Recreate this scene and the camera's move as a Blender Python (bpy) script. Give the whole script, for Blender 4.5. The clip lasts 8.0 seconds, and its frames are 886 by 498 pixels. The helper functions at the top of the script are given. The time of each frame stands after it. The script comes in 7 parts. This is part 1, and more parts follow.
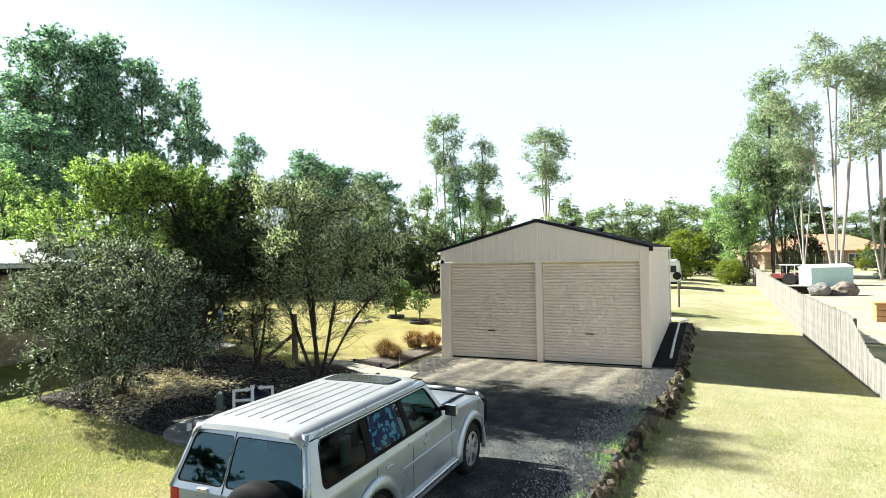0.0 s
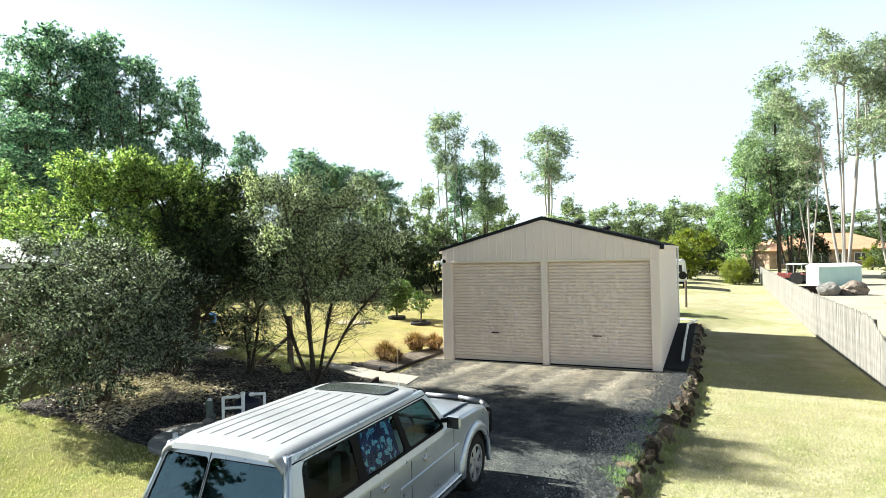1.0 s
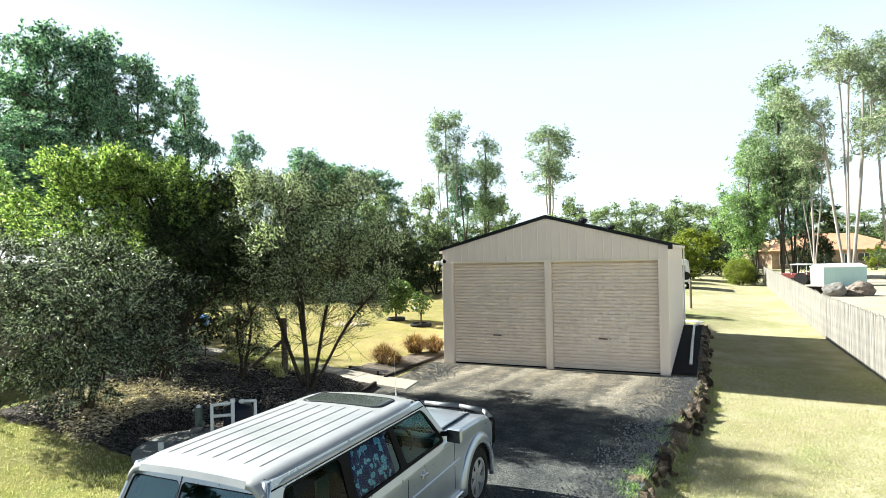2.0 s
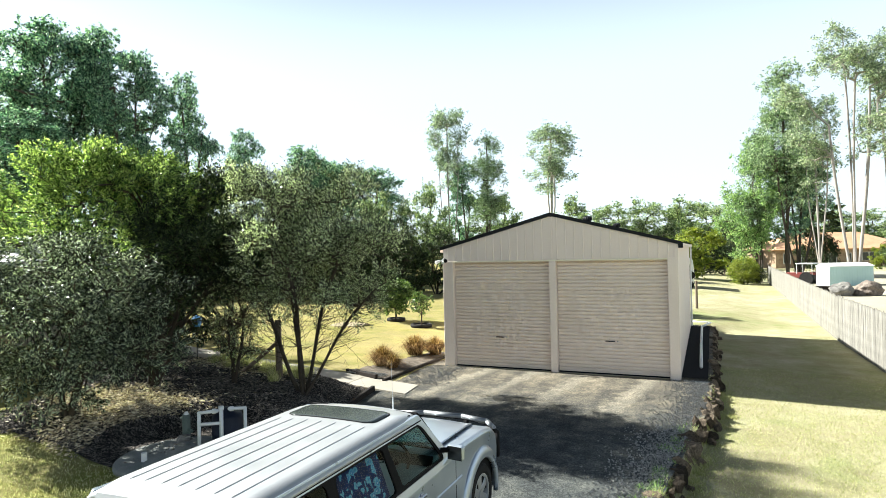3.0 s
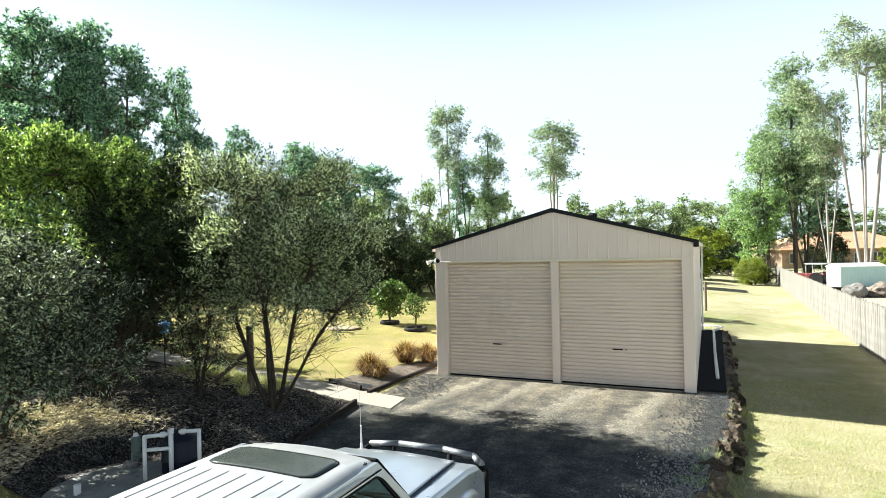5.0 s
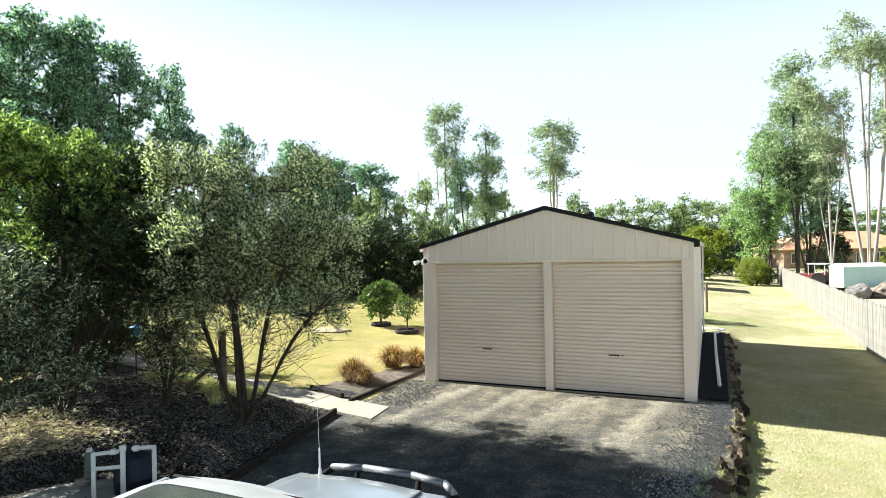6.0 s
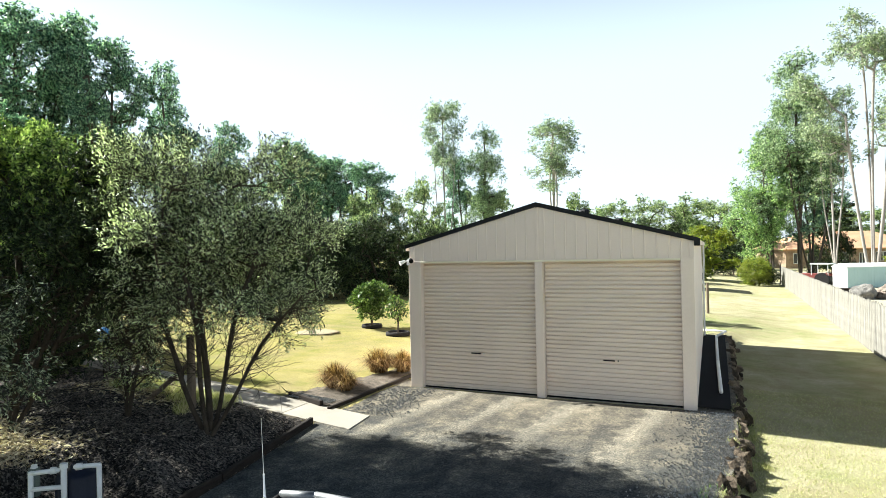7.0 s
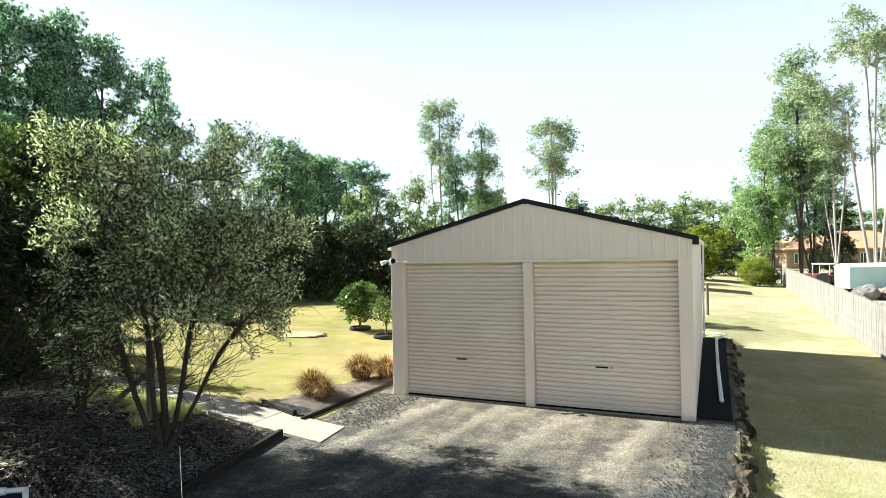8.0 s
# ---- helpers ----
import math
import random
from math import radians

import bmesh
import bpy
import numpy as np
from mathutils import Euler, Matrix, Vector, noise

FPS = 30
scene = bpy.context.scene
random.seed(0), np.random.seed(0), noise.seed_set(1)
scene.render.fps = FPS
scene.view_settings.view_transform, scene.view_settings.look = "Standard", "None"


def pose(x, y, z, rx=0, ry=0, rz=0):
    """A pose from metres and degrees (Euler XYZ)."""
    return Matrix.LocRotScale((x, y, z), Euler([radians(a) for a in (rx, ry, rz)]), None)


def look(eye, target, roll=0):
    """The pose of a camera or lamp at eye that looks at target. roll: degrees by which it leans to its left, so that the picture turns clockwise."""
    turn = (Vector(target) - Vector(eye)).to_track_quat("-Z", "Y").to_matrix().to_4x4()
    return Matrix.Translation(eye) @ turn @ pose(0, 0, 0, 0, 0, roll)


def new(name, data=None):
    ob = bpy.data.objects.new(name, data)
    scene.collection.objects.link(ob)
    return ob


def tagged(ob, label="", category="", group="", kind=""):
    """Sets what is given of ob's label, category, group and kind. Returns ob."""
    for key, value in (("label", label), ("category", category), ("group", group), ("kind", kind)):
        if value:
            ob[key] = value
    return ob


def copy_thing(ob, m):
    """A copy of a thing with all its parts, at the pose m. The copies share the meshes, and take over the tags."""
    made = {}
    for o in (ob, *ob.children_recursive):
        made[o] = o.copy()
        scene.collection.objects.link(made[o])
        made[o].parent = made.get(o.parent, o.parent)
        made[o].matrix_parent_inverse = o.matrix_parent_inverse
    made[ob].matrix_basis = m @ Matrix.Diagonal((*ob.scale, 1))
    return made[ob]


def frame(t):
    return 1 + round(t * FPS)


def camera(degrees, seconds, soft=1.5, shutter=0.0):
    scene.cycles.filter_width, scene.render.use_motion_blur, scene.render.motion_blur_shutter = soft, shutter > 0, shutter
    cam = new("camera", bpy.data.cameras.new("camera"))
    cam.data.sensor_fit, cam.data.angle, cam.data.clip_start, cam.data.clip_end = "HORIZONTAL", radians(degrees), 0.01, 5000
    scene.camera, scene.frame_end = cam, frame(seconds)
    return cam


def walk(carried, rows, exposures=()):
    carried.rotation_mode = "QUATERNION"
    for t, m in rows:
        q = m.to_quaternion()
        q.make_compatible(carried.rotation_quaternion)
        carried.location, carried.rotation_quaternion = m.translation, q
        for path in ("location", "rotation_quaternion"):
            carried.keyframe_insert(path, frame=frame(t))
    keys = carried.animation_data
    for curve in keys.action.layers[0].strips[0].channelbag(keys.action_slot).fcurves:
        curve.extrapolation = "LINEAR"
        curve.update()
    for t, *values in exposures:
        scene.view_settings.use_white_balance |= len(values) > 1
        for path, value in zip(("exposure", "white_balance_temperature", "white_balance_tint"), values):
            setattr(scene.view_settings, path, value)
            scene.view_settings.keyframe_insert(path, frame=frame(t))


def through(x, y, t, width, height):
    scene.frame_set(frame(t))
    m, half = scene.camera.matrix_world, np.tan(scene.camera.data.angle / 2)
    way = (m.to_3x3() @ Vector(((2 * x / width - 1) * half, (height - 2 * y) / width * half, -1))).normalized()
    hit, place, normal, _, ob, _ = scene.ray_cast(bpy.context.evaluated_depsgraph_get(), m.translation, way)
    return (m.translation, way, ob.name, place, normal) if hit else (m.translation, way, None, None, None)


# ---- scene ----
cam = camera(73.7, 8.0, soft=0.85)
PATH = [
    (0, (0.091, -0.431, 3.581), (-0.773, 1.549, 3.597), -1.2),
    (0.5, (-0.064, -0.103, 3.560), (-0.931, 1.876, 3.577), -1.3),
    (1, (-0.191, 0.241, 3.550), (-1.062, 2.218, 3.566), -1.3),
    (1.5, (-0.306, 0.518, 3.542), (-1.178, 2.495, 3.560), -1.3),
    (3, (-0.675, 1.387, 3.535), (-1.552, 3.361, 3.549), -1.3),
    (3.5, (-0.797, 1.695, 3.533), (-1.676, 3.668, 3.546), -1.3),
    (4, (-0.901, 2.053, 3.521), (-1.781, 4.026, 3.535), -1.3),
    (4.5, (-0.974, 2.438, 3.514), (-1.857, 4.409, 3.528), -1.3),
    (6, (-1.032, 3.736, 3.527), (-1.919, 5.706, 3.538), -1.2),
    (6.5, (-1.017, 4.156, 3.516), (-1.907, 6.124, 3.527), -1.3),
    (7, (-1.021, 4.616, 3.502), (-1.912, 6.584, 3.513), -1.2),
    (7.5, (-1.009, 5.067, 3.495), (-1.901, 7.034, 3.506), -1.3),
    (8, (-1.016, 5.553, 3.481), (-1.907, 7.521, 3.492), -1.2),
]
walk(cam, [(t, look(eye, target, roll)) for t, eye, target, roll in PATH])

# ---------------------------------------------------------------- light
ELEV, AZIM = 36.0, 2.0
to_sun = Vector((-math.cos(radians(AZIM)) * math.cos(radians(ELEV)), math.sin(radians(AZIM)) * math.cos(radians(ELEV)), math.sin(radians(ELEV))))
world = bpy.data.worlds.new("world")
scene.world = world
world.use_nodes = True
wn = world.node_tree.nodes
sky = wn.new("ShaderNodeTexSky")
sky.sky_type = "NISHITA"
sky.sun_disc = False
sky.sun_elevation = radians(ELEV)
sky.sun_rotation = radians(-90 + AZIM)
sky.air_density, sky.dust_density, sky.ozone_density = 1.0, 1.5, 1.0
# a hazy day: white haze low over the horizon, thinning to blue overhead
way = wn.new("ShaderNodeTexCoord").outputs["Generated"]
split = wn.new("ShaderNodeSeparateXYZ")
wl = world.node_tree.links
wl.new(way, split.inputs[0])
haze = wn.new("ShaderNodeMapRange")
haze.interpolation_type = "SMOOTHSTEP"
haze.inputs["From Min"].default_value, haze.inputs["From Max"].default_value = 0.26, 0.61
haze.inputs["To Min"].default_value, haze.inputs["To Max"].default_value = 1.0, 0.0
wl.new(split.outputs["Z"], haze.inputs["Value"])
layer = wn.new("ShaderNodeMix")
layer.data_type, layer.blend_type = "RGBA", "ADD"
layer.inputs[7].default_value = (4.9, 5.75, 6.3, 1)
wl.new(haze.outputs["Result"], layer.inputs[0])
thin = wn.new("ShaderNodeMix")
thin.data_type, thin.blend_type = "RGBA", "MULTIPLY"
thin.inputs[0].default_value = 1.0
thin.inputs[7].default_value = (0.36, 0.4, 0.43, 1)
wl.new(sky.outputs["Color"], thin.inputs[6])
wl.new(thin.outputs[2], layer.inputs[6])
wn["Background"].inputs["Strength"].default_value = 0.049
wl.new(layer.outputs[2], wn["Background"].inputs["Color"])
sun_data = bpy.data.lights.new("sun", "SUN")
sun_data.energy, sun_data.angle, sun_data.color = 5.0, radians(0.53), (0.955, 0.96, 0.895)
sun = new("sun", sun_data)
sun.matrix_world = look(to_sun * 60, (0, 0, 0))
scene.view_settings.exposure = 1.75


# ---------------------------------------------------------------- materials
def nodes_of(name):
    m = bpy.data.materials.new(name)
    m.use_nodes = True
    return m, m.node_tree.nodes, m.node_tree.links, m.node_tree.nodes["Principled BSDF"]


def ramp(n, l, source, stops):
    r = n.new("ShaderNodeValToRGB")
    while len(r.color_ramp.elements) < len(stops):
        r.color_ramp.elements.new(0.5)
    for e, (p, c) in zip(r.color_ramp.elements, stops):
        e.position, e.color = p, (*c, 1)
    l.new(source, r.inputs["Fac"])
    return r.outputs["Color"]


def noise_of(n, l, where, scale, detail=4, rough=0.55, dist=0.0):
    t = n.new("ShaderNodeTexNoise")
    t.inputs["Scale"].default_value, t.inputs["Detail"].default_value = scale, detail
    t.inputs["Roughness"].default_value, t.inputs["Distortion"].default_value = rough, dist
    l.new(where, t.inputs["Vector"])
    return t.outputs["Fac"]


def mixed(n, l, fac, a, b, kind="MIX"):
    m = n.new("ShaderNodeMix")
    m.data_type, m.blend_type = "RGBA", kind
    for sock, v in ((m.inputs[0], fac), (m.inputs[6], a), (m.inputs[7], b)):
        if isinstance(v, (int, float)):
            sock.default_value = v
        elif isinstance(v, tuple):
            sock.default_value = (*v, 1)
        else:
            l.new(v, sock)
    return m.outputs[2]


def bumped(n, l, p, height, strength, distance=0.02):
    b = n.new("ShaderNodeBump")
    b.inputs["Strength"].default_value, b.inputs["Distance"].default_value = strength, distance
    l.new(height, b.inputs["Height"])
    l.new(b.outputs["Normal"], p.inputs["Normal"])


def coords(n, l, where="object", stretch=None):
    if where == "world":
        v = n.new("ShaderNodeNewGeometry").outputs["Position"]
    else:
        v = n.new("ShaderNodeTexCoord").outputs["Object"]
    if stretch:
        m = n.new("ShaderNodeMapping")
        m.inputs["Scale"].default_value = stretch
        l.new(v, m.inputs["Vector"])
        v = m.outputs["Vector"]
    return v


def surf(name, dark, light, rough=0.7, coarse=1.5, fine=40.0, bump=0.15, metal=0.0, where="object", stretch=None, vary=0.0, islands=False, spec=0.5, depth=0.01):
    """A plain surface with stains at a coarse scale, grain at a fine one, and a little relief."""
    m, n, l, p = nodes_of(name)
    v = coords(n, l, where, stretch)
    a, b = noise_of(n, l, v, coarse, 5), noise_of(n, l, v, fine, 3)
    c = mixed(n, l, 0.4, a, b)
    col = ramp(n, l, c, [(0.34, dark), (0.66, light)])
    if vary:
        if islands:
            r = n.new("ShaderNodeNewGeometry").outputs["Random Per Island"]
        else:
            r = n.new("ShaderNodeObjectInfo").outputs["Random"]
        hsv = n.new("ShaderNodeHueSaturation")
        mr = n.new("ShaderNodeMapRange")
        mr.inputs["To Min"].default_value, mr.inputs["To Max"].default_value = 1 - vary, 1 + vary
        l.new(r, mr.inputs["Value"])
        l.new(mr.outputs["Result"], hsv.inputs["Value"])
        l.new(col, hsv.inputs["Color"])
        col = hsv.outputs["Color"]
    l.new(col, p.inputs["Base Color"])
    rr = n.new("ShaderNodeMapRange")
    rr.inputs["To Min"].default_value, rr.inputs["To Max"].default_value = max(0.02, rough - 0.1), min(1, rough + 0.1)
    l.new(a, rr.inputs["Value"])
    l.new(rr.outputs["Result"], p.inputs["Roughness"])
    p.inputs["Metallic"].default_value = metal
    p.inputs["Specular IOR Level"].default_value = spec
    if bump:
        bumped(n, l, p, b, bump, depth)
    return m


def foliage(name, shades, through=0.35, rough=0.45, spec=0.4, spread=0.3, lo=0.12, hi=0.88):
    """Leaves: each one its own shade, some light passing through."""
    m, n, l, p = nodes_of(name)
    r = n.new("ShaderNodeNewGeometry").outputs["Random Per Island"]
    v = coords(n, l)
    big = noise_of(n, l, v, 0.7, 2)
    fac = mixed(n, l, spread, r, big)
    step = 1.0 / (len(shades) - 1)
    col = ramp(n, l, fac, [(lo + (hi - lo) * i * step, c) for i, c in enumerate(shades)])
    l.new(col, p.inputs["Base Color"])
    p.inputs["Roughness"].default_value = rough
    p.inputs["Specular IOR Level"].default_value = spec
    t = n.new("ShaderNodeBsdfTranslucent")
    warm = mixed(n, l, 1.0, col, (0.92, 1.0, 0.6), "MULTIPLY")
    bright = mixed(n, l, 1.0, warm, (1.6, 1.6, 1.6), "MULTIPLY")
    l.new(bright, t.inputs["Color"])
    mix = n.new("ShaderNodeMixShader")
    mix.inputs[0].default_value = through
    l.new(p.outputs[0], mix.inputs[1])
    l.new(t.outputs[0], mix.inputs[2])
    l.new(mix.outputs[0], n["Material Output"].inputs["Surface"])
    return m


def glass(name, tint, rough=0.02, ior=1.45):
    m, n, l, p = nodes_of(name)
    p.inputs["Base Color"].default_value = (*tint, 1)
    p.inputs["Transmission Weight"].default_value = 1.0
    p.inputs["Roughness"].default_value = rough
    p.inputs["IOR"].default_value = ior
    return m


def lawn_material():
    m, n, l, p = nodes_of("lawn")
    v = coords(n, l, "world")
    big, mid, fine = noise_of(n, l, v, 0.16, 4, 0.6, 0.4), noise_of(n, l, v, 1.1, 5, 0.65), noise_of(n, l, v, 26, 4, 0.7)
    tiny = noise_of(n, l, v, 95, 2)
    patch = mixed(n, l, 0.45, big, mid)
    side = n.new("ShaderNodeSeparateXYZ")
    l.new(v, side.inputs[0])
    # greener in the front garden, straw-dry elsewhere
    def rise(axis, lo, hi, top):
        k = n.new("ShaderNodeMapRange")
        k.inputs["From Min"].default_value, k.inputs["From Max"].default_value = lo, hi
        k.inputs["To Min"].default_value, k.inputs["To Max"].default_value = 0.035 if axis == "Y" else 0.0, top
        l.new(side.outputs[axis], k.inputs["Value"])
        return k
    near, left = rise("Y", 13.0, 9.0, 0.15), rise("X", -4.0, -8.5, 1.0)
    green = n.new("ShaderNodeMath")
    green.operation = "MULTIPLY"
    l.new(near.outputs["Result"], green.inputs[0])
    l.new(left.outputs["Result"], green.inputs[1])
    shift = n.new("ShaderNodeMath")
    shift.operation = "SUBTRACT"
    shift.inputs[0].default_value = 0.06
    l.new(green.outputs[0], shift.inputs[1])
    add = n.new("ShaderNodeMath")
    l.new(patch, add.inputs[0])
    l.new(shift.outputs[0], add.inputs[1])
    patch = add.outputs[0]
    base = ramp(n, l, patch, [(0.34, (0.15, 0.23, 0.056)), (0.43, (0.28, 0.32, 0.13)), (0.53, (0.405, 0.395, 0.225)), (0.66, (0.54, 0.505, 0.345))])
    base = mixed(n, l, left.outputs["Result"], base, mixed(n, l, 1.0, base, (0.85, 0.78, 0.46), "MULTIPLY"))
    thatch = ramp(n, l, noise_of(n, l, v, 0.55, 6, 0.7, 0.8), [(0.4, (0.0, 0.0, 0.0)), (0.62, (0.5, 0.5, 0.5))])
    base = mixed(n, l, thatch, base, (0.345, 0.285, 0.165))
    grain = ramp(n, l, mixed(n, l, 0.5, fine, tiny), [(0.3, (0.42, 0.42, 0.34)), (0.52, (1.0, 1.0, 1.0)), (0.72, (1.3, 1.25, 1.15))])
    l.new(mixed(n, l, 1.0, base, grain, "MULTIPLY"), p.inputs["Base Color"])
    p.inputs["Roughness"].default_value, p.inputs["Specular IOR Level"].default_value = 0.95, 0.1
    bumped(n, l, p, mixed(n, l, 0.6, fine, tiny), 0.9, 0.04)
    return m


def gravel_material():
    """Worn driveway: grey stone chips bound by fines, pale wheel tracks and dusty patches."""
    m, n, l, p = nodes_of("driveway_gravel")
    v = coords(n, l, "world")
    chips = n.new("ShaderNodeTexVoronoi")
    chips.inputs["Scale"].default_value = 48
    l.new(v, chips.inputs["Vector"])
    big, mid, fine = noise_of(n, l, v, 0.35, 5, 0.6, 0.6), noise_of(n, l, v, 2.2, 5, 0.65), noise_of(n, l, v, 60, 3, 0.7)
    streak = noise_of(n, l, coords(n, l, "world", (1.6, 0.22, 1)), 1.1, 4, 0.6)
    patch = mixed(n, l, 0.3, mixed(n, l, 0.6, big, mid), streak)
    base = ramp(n, l, patch, [(0.36, (0.06, 0.06, 0.06)), (0.47, (0.105, 0.102, 0.094)), (0.56, (0.18, 0.168, 0.142)), (0.68, (0.36, 0.328, 0.268))])
    # clean blue-grey stone streetwards, darkened further as tree shade; dusty fines before doors
    where = n.new("ShaderNodeSeparateXYZ")
    l.new(v, where.inputs[0])
    wander = n.new("ShaderNodeMath")
    wander.operation, wander.inputs[1].default_value = "MULTIPLY_ADD", 5.0
    l.new(mid, wander.inputs[0])
    l.new(where.outputs["Y"], wander.inputs[2])
    dusty = n.new("ShaderNodeMapRange")
    dusty.interpolation_type = "SMOOTHSTEP"
    dusty.inputs["From Min"].default_value, dusty.inputs["From Max"].default_value = 14.0, 19.5
    l.new(wander.outputs[0], dusty.inputs["Value"])
    base = mixed(n, l, 1.0, base, mixed(n, l, dusty.outputs["Result"], (0.57, 0.65, 0.71), (0.94, 0.9, 0.82)), "MULTIPLY")
    # pale wheel tracks that run out from the doors
    def sums(kind, a, b):
        q = n.new("ShaderNodeMath")
        q.operation = kind
        for sock, val in zip(q.inputs, (a, b)):
            if isinstance(val, (int, float)):
                sock.default_value = val
            else:
                l.new(val, sock)
        return q.outputs[0]
    across = sums("ADD", where.outputs["X"], sums("MULTIPLY", sums("SUBTRACT", 16.7, where.outputs["Y"]), 0.17))
    across = sums("ADD", across, sums("MULTIPLY", sums("SUBTRACT", mid, 0.5), 0.9))
    worn = None
    for track in (-6.9, -5.5, -4.05, -2.3):
        near_it = n.new("ShaderNodeMapRange")
        near_it.interpolation_type = "SMOOTHSTEP"
        near_it.inputs["From Min"].default_value, near_it.inputs["From Max"].default_value = 0.34, 0.04
        l.new(sums("ABSOLUTE", sums("SUBTRACT", across, track), 0), near_it.inputs["Value"])
        worn = near_it.outputs["Result"] if worn is None else sums("MAXIMUM", worn, near_it.outputs["Result"])
    worn = sums("MULTIPLY", sums("MULTIPLY", worn, dusty.outputs["Result"]), sums("MULTIPLY", big, 0.75))
    base = mixed(n, l, worn, base, (0.36, 0.33, 0.26))
    stone = ramp(n, l, chips.outputs["Color"], [(0.1, (0.42, 0.42, 0.44)), (0.5, (0.97, 0.97, 0.97)), (0.9, (1.8, 1.75, 1.68))])
    speck = ramp(n, l, fine, [(0.35, (0.7, 0.7, 0.7)), (0.65, (1.2, 1.2, 1.2))])
    l.new(mixed(n, l, 1.0, mixed(n, l, 0.8, base, stone, "MULTIPLY"), speck, "MULTIPLY"), p.inputs["Base Color"])
    p.inputs["Roughness"].default_value, p.inputs["Specular IOR Level"].default_value = 0.9, 0.1
    bumped(n, l, p, mixed(n, l, 0.5, chips.outputs["Distance"], fine), 0.6, 0.015)
    return m


def mulch_material():
    m, n, l, p = nodes_of("mulch")
    v = coords(n, l, "world", (1, 2.2, 1))
    chips = n.new("ShaderNodeTexVoronoi")
    chips.inputs["Scale"].default_value = 28
    l.new(v, chips.inputs["Vector"])
    mid, fine = noise_of(n, l, v, 1.2, 5, 0.6), noise_of(n, l, v, 45, 3)
    base = ramp(n, l, mixed(n, l, 0.5, chips.outputs["Color"], mid), [(0.3, (0.008, 0.008, 0.0085)), (0.5, (0.036, 0.034, 0.0325)), (0.7, (0.2, 0.18, 0.158))])
    l.new(base, p.inputs["Base Color"])
    p.inputs["Roughness"].default_value, p.inputs["Specular IOR Level"].default_value = 0.95, 0.05
    bumped(n, l, p, mixed(n, l, 0.5, chips.outputs["Distance"], fine), 1.0, 0.05)
    return m


def paint_material(name, dark, light, rough=0.32, metal=0.55):
    """Silver car paint with a thin clear coat and a film of dust."""
    m, n, l, p = nodes_of(name)
    v = coords(n, l)
    dust = noise_of(n, l, v, 2.5, 5, 0.6)
    l.new(ramp(n, l, dust, [(0.3, dark), (0.7, light)]), p.inputs["Base Color"])
    mr = n.new("ShaderNodeMapRange")
    mr.inputs["To Min"].default_value, mr.inputs["To Max"].default_value = rough - 0.08, rough + 0.12
    l.new(dust, mr.inputs["Value"])
    l.new(mr.outputs["Result"], p.inputs["Roughness"])
    p.inputs["Metallic"].default_value = metal
    p.inputs["Coat Weight"].default_value, p.inputs["Coat Roughness"].default_value = 0.5, 0.08
    return m


def curtain_material():
    m, n, l, p = nodes_of("flower_cloth")
    v = coords(n, l)
    cells = n.new("ShaderNodeTexVoronoi")
    cells.inputs["Scale"].default_value = 11
    wave = n.new("ShaderNodeTexNoise")
    wave.inputs["Scale"].default_value, wave.inputs["Detail"].default_value = 14, 3
    l.new(v, wave.inputs["Vector"])
    bent = n.new("ShaderNodeMix")
    bent.data_type, bent.blend_type = "RGBA", "LINEAR_LIGHT"
    bent.inputs[0].default_value = 0.05
    l.new(v, bent.inputs[6])
    l.new(wave.outputs["Color"], bent.inputs[7])
    l.new(bent.outputs[2], cells.inputs["Vector"])
    rings = ramp(n, l, cells.outputs["Distance"], [(0.0, (0.42, 0.6, 0.66)), (0.16, (0.02, 0.16, 0.34)), (0.34, (0.1, 0.34, 0.46)), (0.45, (0.006, 0.022, 0.1)), (0.75, (0.006, 0.015, 0.06))])
    l.new(rings, p.inputs["Base Color"])
    p.inputs["Roughness"].default_value = 0.9
    return m


LAWN, GRAVEL, MULCH = lawn_material(), gravel_material(), mulch_material()
WALL_STEEL = surf("beige_wall_steel", (0.77, 0.66, 0.585), (0.84, 0.725, 0.645), 0.5, 0.8, 30, 0.03)
DOOR_STEEL = surf("beige_door_steel", (0.75, 0.64, 0.56), (0.82, 0.705, 0.62), 0.5, 0.8, 30, 0.03)
TRIM_CREAM = surf("cream_trim", (0.8, 0.74, 0.58), (0.86, 0.8, 0.64), 0.45, 1.0, 30, 0.02)
ROOF_DARK = surf("charcoal_roof_steel", (0.007, 0.008, 0.01), (0.014, 0.015, 0.018), 0.45, 1.0, 30, 0.03, spec=0.2)
BLACK = surf("black_plastic", (0.006, 0.006, 0.007), (0.014, 0.014, 0.015), 0.75, 2, 60, 0.08, spec=0.08)
RUBBER = surf("tyre_rubber", (0.01, 0.01, 0.01), (0.024, 0.023, 0.022), 0.85, 4, 60, 0.15, spec=0.2)
CONCRETE = surf("pale_concrete", (0.27, 0.245, 0.2), (0.36, 0.33, 0.275), 0.9, 1.3, 45, 0.25, where="world")
SAND = surf("bare_sand", (0.3, 0.25, 0.15), (0.38, 0.32, 0.2), 0.95, 3, 45, 0.3)
OLD_CONCRETE = surf("grey_concrete", (0.16, 0.17, 0.16), (0.28, 0.285, 0.265), 0.9, 3, 45, 0.3)
SLEEPER = surf("weathered_sleeper", (0.011, 0.009, 0.008), (0.042, 0.033, 0.027), 0.9, 3, 40, 0.5, stretch=(8, 1, 8), spec=0.2)
